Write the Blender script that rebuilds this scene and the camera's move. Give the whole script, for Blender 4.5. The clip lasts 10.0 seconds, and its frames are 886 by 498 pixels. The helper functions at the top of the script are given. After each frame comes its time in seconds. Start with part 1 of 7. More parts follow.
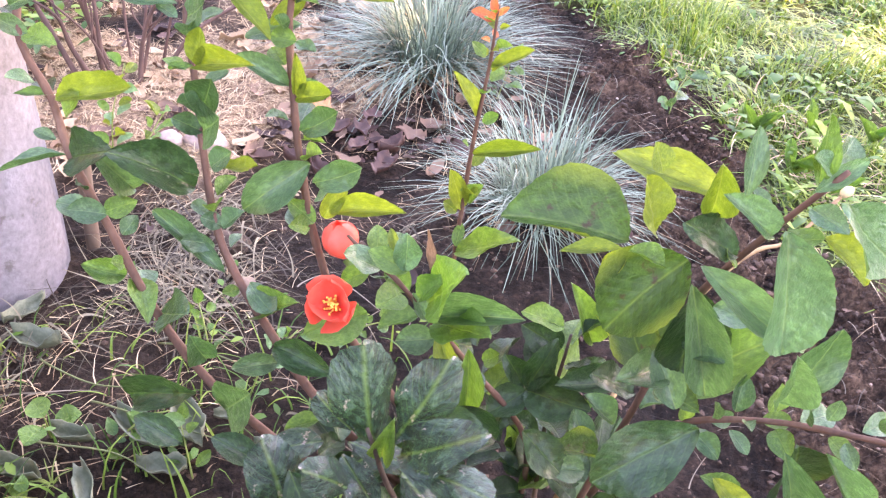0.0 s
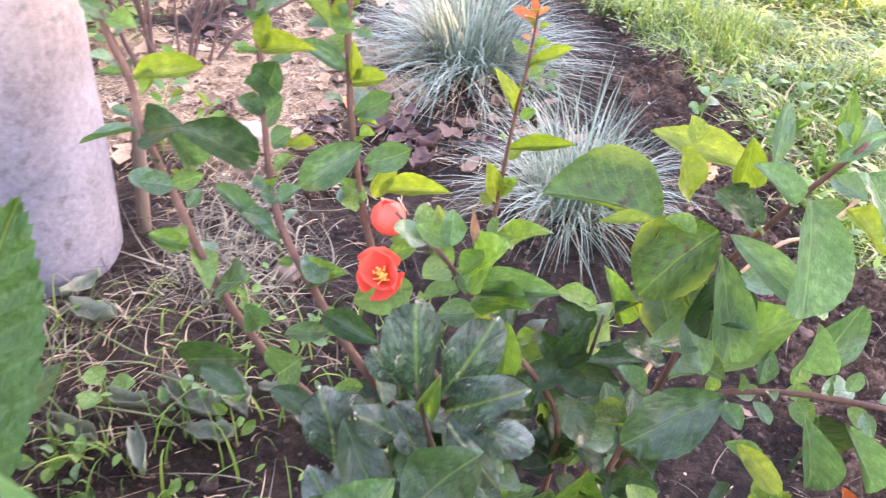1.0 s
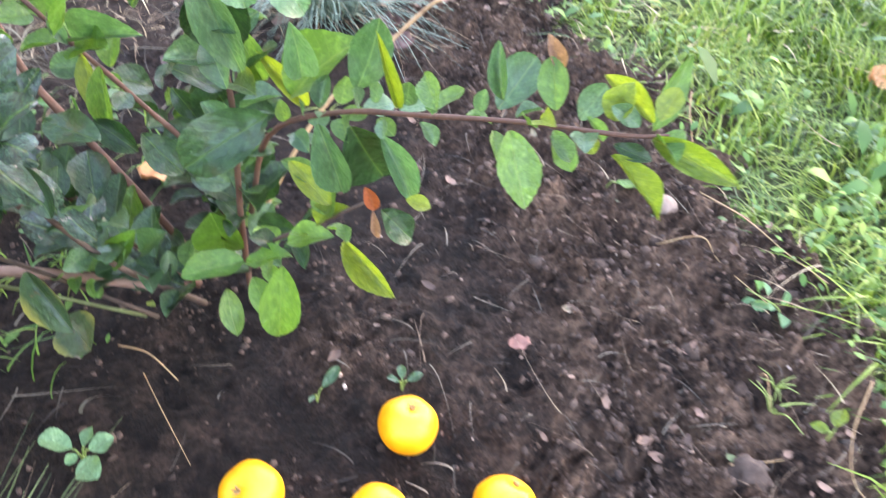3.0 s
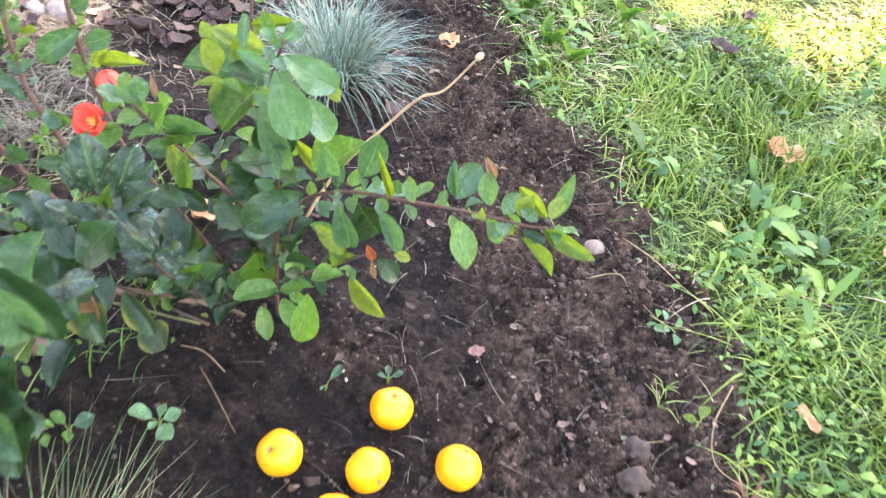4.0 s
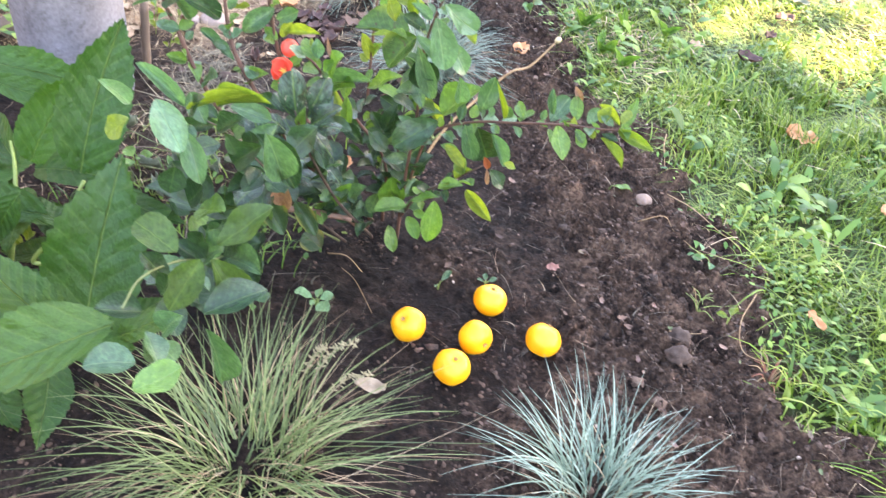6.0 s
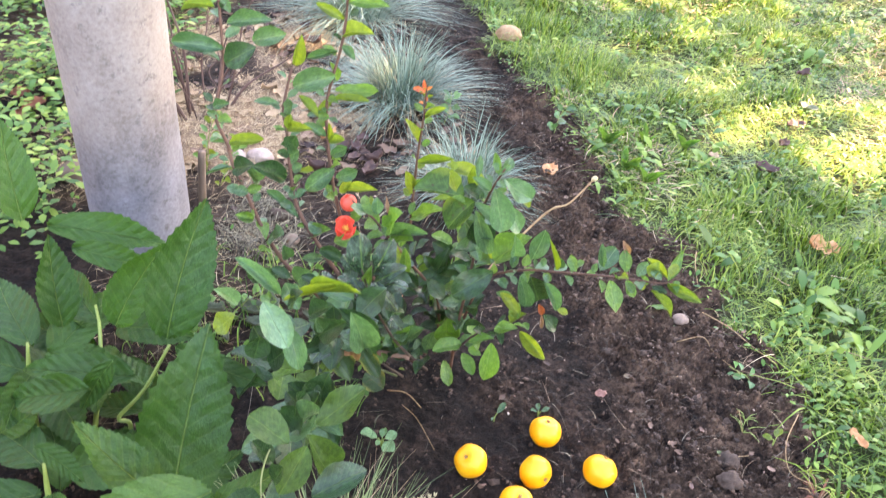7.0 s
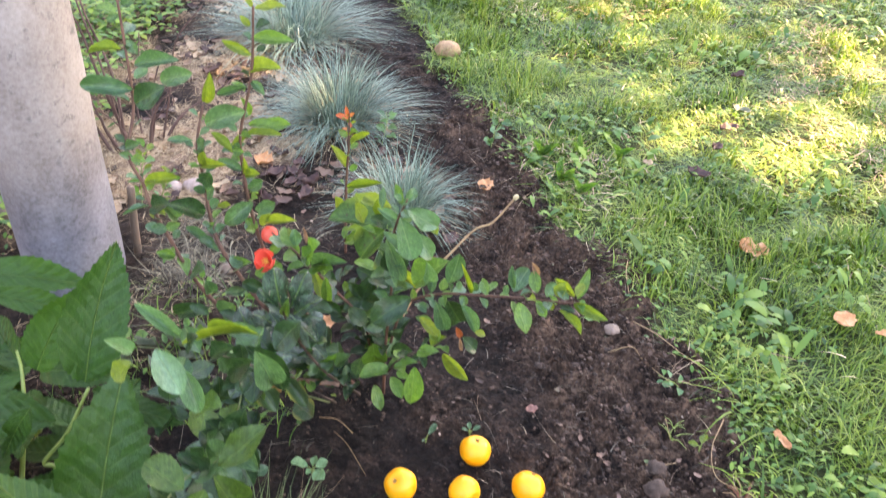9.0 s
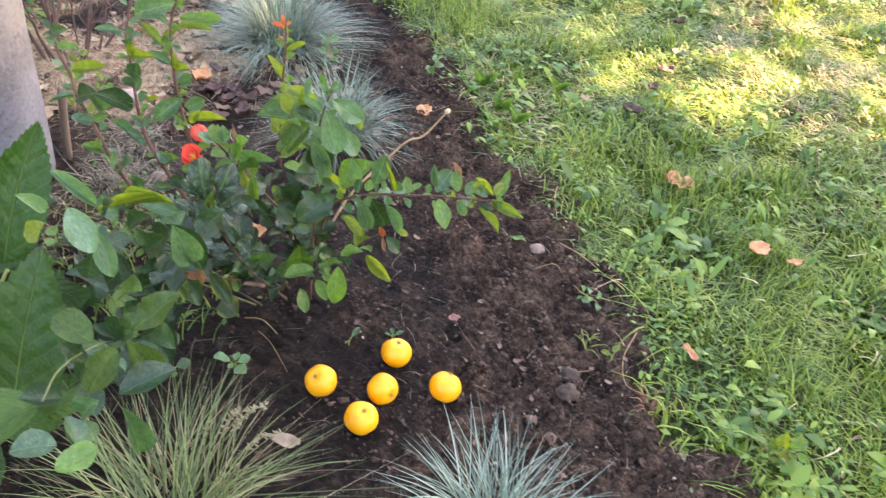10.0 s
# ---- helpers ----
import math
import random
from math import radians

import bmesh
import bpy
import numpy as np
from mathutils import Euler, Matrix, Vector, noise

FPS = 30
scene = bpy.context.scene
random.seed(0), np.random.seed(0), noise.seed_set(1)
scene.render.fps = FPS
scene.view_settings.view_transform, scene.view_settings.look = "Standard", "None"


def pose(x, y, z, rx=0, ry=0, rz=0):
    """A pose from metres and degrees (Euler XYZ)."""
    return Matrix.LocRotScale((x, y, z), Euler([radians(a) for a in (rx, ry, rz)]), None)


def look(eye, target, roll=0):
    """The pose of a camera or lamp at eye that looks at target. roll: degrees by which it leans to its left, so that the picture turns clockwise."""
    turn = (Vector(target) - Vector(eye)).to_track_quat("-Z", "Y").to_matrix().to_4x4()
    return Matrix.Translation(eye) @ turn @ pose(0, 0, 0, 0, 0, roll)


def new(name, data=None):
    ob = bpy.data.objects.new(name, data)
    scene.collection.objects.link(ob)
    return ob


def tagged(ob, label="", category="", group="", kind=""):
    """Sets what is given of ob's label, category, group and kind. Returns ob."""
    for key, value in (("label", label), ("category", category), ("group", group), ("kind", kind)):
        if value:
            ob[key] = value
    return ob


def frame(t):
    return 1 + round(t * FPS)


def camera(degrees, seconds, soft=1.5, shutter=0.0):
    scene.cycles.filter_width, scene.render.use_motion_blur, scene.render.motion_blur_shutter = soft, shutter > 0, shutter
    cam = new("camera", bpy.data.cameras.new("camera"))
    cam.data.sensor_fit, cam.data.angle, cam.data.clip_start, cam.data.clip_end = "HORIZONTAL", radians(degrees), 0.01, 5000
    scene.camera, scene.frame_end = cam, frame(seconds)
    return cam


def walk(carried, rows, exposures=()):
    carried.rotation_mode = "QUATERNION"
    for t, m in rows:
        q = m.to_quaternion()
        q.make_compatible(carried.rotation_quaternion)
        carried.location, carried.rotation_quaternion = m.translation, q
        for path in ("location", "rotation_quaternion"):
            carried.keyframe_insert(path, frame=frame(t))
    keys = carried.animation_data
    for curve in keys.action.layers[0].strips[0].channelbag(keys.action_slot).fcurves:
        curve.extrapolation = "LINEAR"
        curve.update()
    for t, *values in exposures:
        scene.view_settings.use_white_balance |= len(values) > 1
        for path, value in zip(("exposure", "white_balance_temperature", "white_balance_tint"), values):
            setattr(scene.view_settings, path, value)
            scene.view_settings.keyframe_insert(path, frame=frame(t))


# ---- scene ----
cam = camera(56.3, 10.0, soft=1.25, shutter=0.45)
PATH = [
    (0, (-0.23, -0.159, 0.59), (-0.263, 1.409, -0.65), 7.0),
    (0.5, (-0.235, -0.168, 0.586), (-0.28, 1.408, -0.644), 6.7),
    (1, (-0.238, -0.2, 0.593), (-0.332, 1.377, -0.634), 7.1),
    (1.5, (-0.205, -0.259, 0.599), (-0.446, 1.316, -0.611), 5.4),
    (2, (-0.107, -0.308, 0.608), (-0.342, 1.242, -0.634), 4.3),
    (2.5, (-0.023, -0.313, 0.552), (-0.218, 1.195, -0.747), 5.3),
    (3, (0.001, -0.256, 0.579), (0.095, 1.108, -0.881), 9.2),
    (3.2, (-0.001, -0.261, 0.639), (0.133, 1.027, -0.886), 11.3),
    (4.3, (0.0, -0.509, 0.798), (0.109, 0.893, -0.624), 11.3),
    (4.5, (-0.015, -0.591, 0.813), (0.158, 0.817, -0.597), 12.0),
    (4.7, (-0.023, -0.651, 0.84), (0.135, 0.769, -0.56), 9.9),
    (5, (-0.039, -0.686, 0.844), (0.088, 0.761, -0.53), 10.9),
    (5.2, (-0.035, -0.699, 0.835), (0.057, 0.739, -0.551), 11.2),
    (6.3, (-0.099, -0.731, 0.849), (-0.104, 0.772, -0.471), 8.7),
    (6.5, (-0.123, -0.727, 0.886), (-0.141, 0.798, -0.408), 7.7),
    (7, (-0.15, -0.721, 0.959), (-0.168, 0.853, -0.274), 6.4),
    (7.5, (-0.136, -0.717, 0.997), (-0.124, 0.884, -0.202), 5.5),
    (8, (-0.113, -0.694, 1.017), (-0.061, 0.923, -0.158), 4.9),
    (8.5, (-0.097, -0.679, 1.024), (-0.046, 0.936, -0.154), 4.4),
    (9, (-0.065, -0.71, 0.998), (-0.039, 0.874, -0.223), 4.5),
    (9.5, (-0.04, -0.756, 0.965), (0.024, 0.793, -0.298), 7.3),
    (10, (-0.019, -0.782, 0.951), (0.127, 0.749, -0.327), 9.5),
]
walk(cam, [(t, look(eye, target, roll)) for t, eye, target, roll in PATH], exposures=[(0.0, 4.29, 8250, 42), (2.0, 4.28, 8050, 38), (2.5, 4.32, 8000, 30), (3.0, 4.32, 7900, 24), (5.0, 4.16, 8000, 23), (6.5, 4.19, 8100, 25), (7.0, 3.97, 8250, 24), (7.5, 3.94, 8250, 25), (8.5, 3.66, 8300, 24), (9.0, 3.67, 8350, 25), (10.0, 3.56, 8450, 27)])

# ---- light ----
SUN_ELEV, SUN_AZ = 32.0, 62.0      # degrees; azimuth from +y towards +x
world = bpy.data.worlds.new("sky")
scene.world = world
world.use_nodes = True
wn = world.node_tree.nodes
sky = wn.new("ShaderNodeTexSky")
sky.sky_type = "NISHITA"
sky.sun_disc = False
sky.sun_elevation = radians(SUN_ELEV)
sky.sun_rotation = radians(SUN_AZ)
world.node_tree.links.new(sky.outputs[0], wn["Background"].inputs[0])
wn["Background"].inputs[1].default_value = 0.15
sun = new("sun", bpy.data.lights.new("sun", "SUN"))
sun.data.energy, sun.data.angle, sun.data.color = 5.0, radians(0.6), (1.0, 0.80, 0.48)
SUN_DIR = Vector((math.sin(radians(SUN_AZ)) * math.cos(radians(SUN_ELEV)), math.cos(radians(SUN_AZ)) * math.cos(radians(SUN_ELEV)), math.sin(radians(SUN_ELEV))))
sun.matrix_world = look(SUN_DIR * 20, (0, 0, 0))


# ---- materials ----
def material(name):
    m = bpy.data.materials.new(name)
    m.use_nodes = True
    nt = m.node_tree
    b = nt.nodes["Principled BSDF"]
    return m, nt, b


def node(nt, kind, **inputs):
    n = nt.nodes.new(kind)
    for k, v in inputs.items():
        n.inputs[k.replace("_", " ")].default_value = v
    return n


def ramp(nt, fac, stops):
    n = nt.nodes.new("ShaderNodeValToRGB")
    els = n.color_ramp.elements
    els[0].position, els[0].color = stops[0][0], (*stops[0][1], 1)
    els[1].position, els[1].color = stops[-1][0], (*stops[-1][1], 1)
    for p, c in stops[1:-1]:
        e = els.new(p)
        e.color = (*c, 1)
    nt.links.new(fac, n.inputs[0])
    return n.outputs[0]


def blend(nt, fac, a, b, mode="MIX"):
    n = nt.nodes.new("ShaderNodeMix")
    n.data_type, n.blend_type = "RGBA", mode
    for sock, v in ((n.inputs[0], fac), (n.inputs[6], a), (n.inputs[7], b)):
        if isinstance(v, (int, float)):
            sock.default_value = v
        elif isinstance(v, tuple):
            sock.default_value = (*v, 1)
        else:
            nt.links.new(v, sock)
    return n.outputs[2]


def arith(nt, op, a, b=0.0, clamp=False):
    n = nt.nodes.new("ShaderNodeMath")
    n.operation, n.use_clamp = op, clamp
    for i, v in enumerate((a, b)):
        if isinstance(v, (int, float)):
            n.inputs[i].default_value = v
        else:
            nt.links.new(v, n.inputs[i])
    return n.outputs[0]


def noise_tex(nt, scale, detail=4.0, rough=0.55, coords="Object", stretch=None):
    c = nt.nodes.new("ShaderNodeTexCoord").outputs[coords]
    if stretch:
        mp = nt.nodes.new("ShaderNodeMapping")
        mp.inputs["Scale"].default_value = stretch
        nt.links.new(c, mp.inputs[0])
        c = mp.outputs[0]
    n = node(nt, "ShaderNodeTexNoise", Scale=scale, Detail=detail, Roughness=rough)
    nt.links.new(c, n.inputs["Vector"])
    return n.outputs[0]


def bump(nt, b, height, strength, distance):
    n = node(nt, "ShaderNodeBump", Strength=strength, Distance=distance)
    nt.links.new(height, n.inputs["Height"])
    nt.links.new(n.outputs[0], b.inputs["Normal"])


def leaf_material(name, dark, light, vein, rough=0.38, glow=0.3, spots=0.0, spot_colour=(0.20, 0.11, 0.05), rim=None, vein_count=9.0, quilt=0.35, side_veins=0.26, midrib=38.0, spec=0.6, mottling=0.7, relief=0.55, coat=0.0, veins=0.48):
    """Leaf blade: UV runs along the midrib (x) and across (y)."""
    m, nt, b = material(name)
    rnd = nt.nodes.new("ShaderNodeObjectInfo").outputs["Random"]
    uv = nt.nodes.new("ShaderNodeTexCoord").outputs["UV"]
    sep = nt.nodes.new("ShaderNodeSeparateXYZ")
    nt.links.new(uv, sep.inputs[0])
    across = arith(nt, "ABSOLUTE", arith(nt, "SUBTRACT", sep.outputs[1], 0.5))
    base = ramp(nt, rnd, [(0.0, dark), (1.0, light)])
    mottled = noise_tex(nt, 7.0, 6.0, 0.6, coords="Object")
    base = blend(nt, arith(nt, "MULTIPLY", arith(nt, "ADD", arith(nt, "SUBTRACT", mottled, 0.38), 0.5 - 0.5 * mottling), 2.2, clamp=True), tuple(0.75 * c for c in dark), base)
    base = blend(nt, arith(nt, "MULTIPLY", arith(nt, "SUBTRACT", mottled, 0.52), 3.0 * mottling, clamp=True), base, tuple(min(1.0, 1.5 * c) for c in light))
    # side veins sweep forward from the midrib
    wave = arith(nt, "SUBTRACT", arith(nt, "MULTIPLY", sep.outputs[0], vein_count), arith(nt, "MULTIPLY", across, vein_count * 0.7))
    side = arith(nt, "ABSOLUTE", arith(nt, "SUBTRACT", arith(nt, "FRACT", wave), 0.5))
    side_line = arith(nt, "SUBTRACT", 1.0, arith(nt, "MULTIPLY", side, 9.0), clamp=True)
    mid_line = arith(nt, "SUBTRACT", 1.0, arith(nt, "MULTIPLY", across, midrib), clamp=True)
    lines = arith(nt, "MAXIMUM", mid_line, arith(nt, "MULTIPLY", side_line, side_veins))
    base = blend(nt, arith(nt, "MULTIPLY", lines, veins), base, vein)
    b.inputs["Specular IOR Level"].default_value = spec
    if rim:
        edge = arith(nt, "MULTIPLY", arith(nt, "SUBTRACT", arith(nt, "ADD", across, arith(nt, "MULTIPLY", mottled, 0.16)), 0.40), 6.0, clamp=True)
        base = blend(nt, edge, base, rim)
    if spots:
        sp = noise_tex(nt, 4.2, 5.0, 0.6, coords="Object")
        mask = arith(nt, "MULTIPLY", arith(nt, "SUBTRACT", sp, 0.74 - spots * 0.13), 14.0, clamp=True)
        base = blend(nt, mask, base, spot_colour)
    grain = arith(nt, "ADD", arith(nt, "MULTIPLY", noise_tex(nt, 48.0, 5.0, 0.7), 0.9), 0.55)
    base = blend(nt, 1.0, base, grain, "MULTIPLY")
    margin = arith(nt, "MULTIPLY", arith(nt, "SUBTRACT", across, 0.466), 24.0, clamp=True)
    base = blend(nt, arith(nt, "MULTIPLY", margin, 0.28), base, vein)
    nt.links.new(base, b.inputs["Base Color"])
    b.inputs["Roughness"].default_value = rough
    b.inputs["Coat Weight"].default_value = coat
    b.inputs["Coat Roughness"].default_value = 0.26
    height = arith(nt, "ADD", arith(nt, "MULTIPLY", side, quilt * 0.3), arith(nt, "ADD", arith(nt, "MULTIPLY", mottled, 1.0), arith(nt, "MULTIPLY", mid_line, -0.4)))
    height = arith(nt, "ADD", height, arith(nt, "MULTIPLY", noise_tex(nt, 26.0, 4.0, 0.6), 0.5 * relief))
    bump(nt, b, height, relief, 0.0048)
    tr = nt.nodes.new("ShaderNodeBsdfTranslucent")
    nt.links.new(blend(nt, 1.0, base, (1.5, 1.5, 0.7), "MULTIPLY"), tr.inputs[0])
    mix = nt.nodes.new("ShaderNodeMixShader")
    mix.inputs[0].default_value = glow
    nt.links.new(b.outputs[0], mix.inputs[1])
    nt.links.new(tr.outputs[0], mix.inputs[2])
    nt.links.new(mix.outputs[0], nt.nodes["Material Output"].inputs[0])
    return m


def plain_material(name, stops, scale=30.0, rough=0.8, relief=0.3, distance=0.004, coords="Object", island=False, stretch=None, glow=0.0, spread=0.0):
    """A two-scale mottled surface; island: the colour also wanders from piece to piece."""
    m, nt, b = material(name)
    fine = noise_tex(nt, scale * 6, 4.0, coords=coords, stretch=stretch)
    wide = noise_tex(nt, scale, 5.0, coords=coords, stretch=stretch)
    fac = arith(nt, "ADD", arith(nt, "MULTIPLY", wide, 0.65), arith(nt, "MULTIPLY", fine, 0.35))
    if island:
        rnd = nt.nodes.new("ShaderNodeNewGeometry").outputs["Random Per Island"]
        fac = arith(nt, "ADD", arith(nt, "MULTIPLY", fac, 1.0 - spread), arith(nt, "MULTIPLY", rnd, spread))
    col = ramp(nt, fac, stops)
    nt.links.new(col, b.inputs["Base Color"])
    b.inputs["Roughness"].default_value = rough
    if relief:
        bump(nt, b, fac, relief, distance)
    if glow:
        tr = nt.nodes.new("ShaderNodeBsdfTranslucent")
        nt.links.new(col, tr.inputs[0])
        mix = nt.nodes.new("ShaderNodeMixShader")
        mix.inputs[0].default_value = glow
        nt.links.new(b.outputs[0], mix.inputs[1])
        nt.links.new(tr.outputs[0], mix.inputs[2])
        nt.links.new(mix.outputs[0], nt.nodes["Material Output"].inputs[0])
    return m


MAT = {
    # dark green leaves; some of the shrub's inner shade is put into this colour
    "d": leaf_material("quince_leaf_dark_shaded", (0.010, 0.040, 0.013), (0.034, 0.092, 0.030), (0.11, 0.20, 0.05), 0.32, 0.22, spec=0.38, coat=0.30),
    "m": leaf_material("quince_leaf_green", (0.072, 0.170, 0.036), (0.155, 0.285, 0.056), (0.24, 0.35, 0.11), 0.30, 0.32),
    "b": leaf_material("quince_leaf_grey_green", (0.036, 0.108, 0.042), (0.092, 0.195, 0.082), (0.20, 0.32, 0.13), 0.30, 0.32, spec=0.55, coat=0.5),
    "y": leaf_material("quince_leaf_yellow_green", (0.105, 0.180, 0.022), (0.215, 0.275, 0.032), (0.28, 0.34, 0.10), 0.36, 0.40, spots=0.2, mottling=0.6),
    "l": leaf_material("quince_leaf_fresh", (0.075, 0.20, 0.030), (0.14, 0.28, 0.05), (0.20, 0.34, 0.09), 0.36, 0.30),
    "s": leaf_material("quince_leaf_mottled", (0.016, 0.055, 0.030), (0.062, 0.130, 0.076), (0.15, 0.28, 0.06), 0.25, 0.18, spots=0.95, spot_colour=(0.46, 0.39, 0.34), quilt=0.5, midrib=18.0, spec=0.8, mottling=0.9, relief=0.9, coat=0.5),
    "n": leaf_material("quince_leaf_olive", (0.026, 0.066, 0.012), (0.052, 0.110, 0.020), (0.16, 0.24, 0.06), 0.45, 0.30, spec=0.32, coat=0.08),
    "c": leaf_material("seedling_leaf", (0.11, 0.25, 0.10), (0.17, 0.33, 0.15), (0.24, 0.40, 0.20), 0.5, 0.3),
    "v": leaf_material("quince_leaf_spotted", (0.022, 0.066, 0.014), (0.045, 0.108, 0.020), (0.17, 0.27, 0.07), 0.32, 0.28, spots=0.9, spot_colour=(0.05, 0.035, 0.015), rim=(0.13, 0.19, 0.025), spec=0.32, coat=0.08),
    "e": leaf_material("quince_leaf_yellow_rim", (0.035, 0.085, 0.028), (0.05, 0.11, 0.035), (0.14, 0.20, 0.06), 0.32, 0.24, rim=(0.26, 0.25, 0.05), spots=0.6, coat=0.42),
    "o": leaf_material("quince_leaf_dead", (0.34, 0.075, 0.015), (0.46, 0.13, 0.03), (0.40, 0.20, 0.08), 0.6, 0.3),
    "t": leaf_material("quince_leaf_withered", (0.24, 0.125, 0.07), (0.36, 0.21, 0.13), (0.34, 0.20, 0.12), 0.7, 0.25, spots=0.5),
    "r": leaf_material("quince_leaf_red_tip", (0.55, 0.12, 0.06), (0.58, 0.24, 0.10), (0.55, 0.28, 0.15), 0.45, 0.4),
    # pale grey-green leaves, with some sky sheen put into the colour
    "p": leaf_material("quince_leaf_pale_sheen", (0.060, 0.160, 0.066), (0.112, 0.240, 0.104), (0.22, 0.34, 0.16), 0.30, 0.28, spec=0.7, coat=0.42),
    # most hydrangea leaves; part of their shadow is put into this dark green
    "h": leaf_material("hydrangea_leaf_shaded", (0.018, 0.070, 0.010), (0.038, 0.116, 0.016), (0.20, 0.31, 0.10), 0.50, 0.30, vein_count=8.0, side_veins=0.17, relief=1.0, quilt=2.2, spots=0.1, midrib=85.0, spec=0.45, mottling=0.3, veins=0.55),
    # lit copy of the same leaf, the light put into its colour
    "i": leaf_material("hydrangea_leaf_lit", (0.032, 0.095, 0.013), (0.058, 0.140, 0.019), (0.28, 0.38, 0.10), 0.48, 0.35, vein_count=8.0, side_veins=0.17, relief=1.0, quilt=2.2, midrib=85.0, spec=0.5, mottling=0.4, veins=0.55),
}
M_BARK = plain_material("quince_bark", [(0.25, (0.050, 0.022, 0.014)), (0.55, (0.125, 0.058, 0.034)), (0.8, (0.20, 0.112, 0.070))], 60, 0.75, 0.8, 0.002, stretch=(1, 1, 0.4))
M_WOOD = plain_material("woody_stem", [(0.25, (0.07, 0.045, 0.03)), (0.6, (0.16, 0.11, 0.075)), (0.85, (0.27, 0.20, 0.14))], 30, 0.85, 0.7, 0.003, stretch=(1, 1, 0.2))
M_DEAD = plain_material("dead_stems", [(0.3, (0.04, 0.02, 0.016)), (0.7, (0.15, 0.085, 0.065))], 30, 0.85, 0.7, 0.003, stretch=(1, 1, 0.2))
M_STUB = plain_material("pruned_stub", [(0.25, (0.12, 0.065, 0.042)), (0.6, (0.24, 0.145, 0.098)), (0.85, (0.36, 0.25, 0.18))], 40, 0.8, 0.6, 0.002, stretch=(0.4, 1, 1))
M_TWIG = plain_material("dark_twig", [(0.3, (0.035, 0.022, 0.015)), (0.7, (0.11, 0.07, 0.045))], 40, 0.8, 0.5, 0.002)
M_CUT = plain_material("pale_twig", [(0.3, (0.20, 0.11, 0.05)), (0.7, (0.44, 0.29, 0.14))], 60, 0.7, 0.3, 0.001)
M_STALK_DRY = plain_material("dry_stalk", [(0.2, (0.17, 0.15, 0.07)), (0.8, (0.36, 0.31, 0.18))], 60, 0.7, 0.2, 0.001)
M_HSTEM = plain_material("hydrangea_stem", [(0.2, (0.13, 0.20, 0.04)), (0.8, (0.26, 0.33, 0.08))], 40, 0.5, 0.2, 0.001)
M_RUNNER = plain_material("creeping_stem", [(0.2, (0.06, 0.085, 0.025)), (0.8, (0.17, 0.20, 0.07))], 40, 0.6, 0.2, 0.001)
M_STRAW = plain_material("dry_straw", [(0.1, (0.14, 0.08, 0.05)), (0.5, (0.42, 0.295, 0.165)), (0.95, (0.68, 0.535, 0.34))], 20, 0.8, 0.0, island=True, spread=0.7, glow=0.15)
M_OLD_GRASS = plain_material("old_stems", [(0.1, (0.018, 0.013, 0.009)), (0.5, (0.065, 0.050, 0.032)), (0.95, (0.28, 0.23, 0.165))], 20, 0.8, 0.0, island=True, spread=0.75)
M_TANGLE = plain_material("tangled_stems", [(0.1, (0.035, 0.026, 0.017)), (0.5, (0.11, 0.094, 0.056)), (0.95, (0.30, 0.26, 0.165))], 20, 0.7, 0.0, island=True, spread=0.75, glow=0.1)
M_LITTER = plain_material("leaf_litter", [(0.15, (0.035, 0.02, 0.018)), (0.55, (0.095, 0.05, 0.04)), (0.95, (0.34, 0.22, 0.14))], 40, 0.75, 0.4, 0.002, island=True, spread=0.7, glow=0.1)
M_LITTER_PALE = plain_material("pale_bits", [(0.1, (0.14, 0.085, 0.06)), (0.6, (0.30, 0.20, 0.145)), (1.0, (0.55, 0.44, 0.34))], 60, 0.85, 0.3, 0.001, island=True, spread=0.8)
M_CHIP = plain_material("tan_chips", [(0.1, (0.13, 0.07, 0.042)), (0.5, (0.36, 0.24, 0.138)), (1.0, (0.50, 0.375, 0.235))], 50, 0.8, 0.4, 0.002, island=True, spread=0.7)
M_BITS = plain_material("leaf_bits", [(0.1, (0.05, 0.028, 0.018)), (0.45, (0.15, 0.085, 0.055)), (0.70, (0.22, 0.13, 0.085)), (0.85, (0.17, 0.10, 0.075)), (0.95, (0.11, 0.16, 0.06))], 60, 0.8, 0.4, 0.002, island=True, spread=0.85)
M_FIBRE = plain_material("root_fibre", [(0.1, (0.09, 0.055, 0.032)), (0.5, (0.21, 0.135, 0.08)), (1.0, (0.46, 0.34, 0.22))], 50, 0.8, 0.2, 0.001, island=True, spread=0.7)
M_DRYLEAF = plain_material("dry_tan_leaf", [(0.3, (0.26, 0.185, 0.115)), (0.7, (0.50, 0.395, 0.27))], 40, 0.75, 0.4, 0.002, glow=0.15)
M_CLOD = plain_material("soil_clods", [(0.15, (0.012, 0.0075, 0.005)), (0.5, (0.060, 0.035, 0.022)), (0.95, (0.170, 0.105, 0.068))], 130, 0.95, 1.0, 0.004, island=True, spread=0.3)
M_LUMP = plain_material("earth_lumps", [(0.3, (0.012, 0.0075, 0.005)), (0.5, (0.062, 0.037, 0.0235)), (0.7, (0.145, 0.088, 0.057))], 110, 0.95, 1.0, 0.004, island=True, spread=0.25)
M_WILT = plain_material("wilted_leaf", [(0.3, (0.08, 0.100, 0.058)), (0.55, (0.18, 0.21, 0.135)), (0.8, (0.33, 0.35, 0.24))], 45, 0.6, 0.6, 0.003, glow=0.15)
M_EARTH = plain_material("brown_clod", [(0.3, (0.026, 0.016, 0.011)), (0.7, (0.090, 0.058, 0.040))], 70, 0.95, 0.8, 0.003)
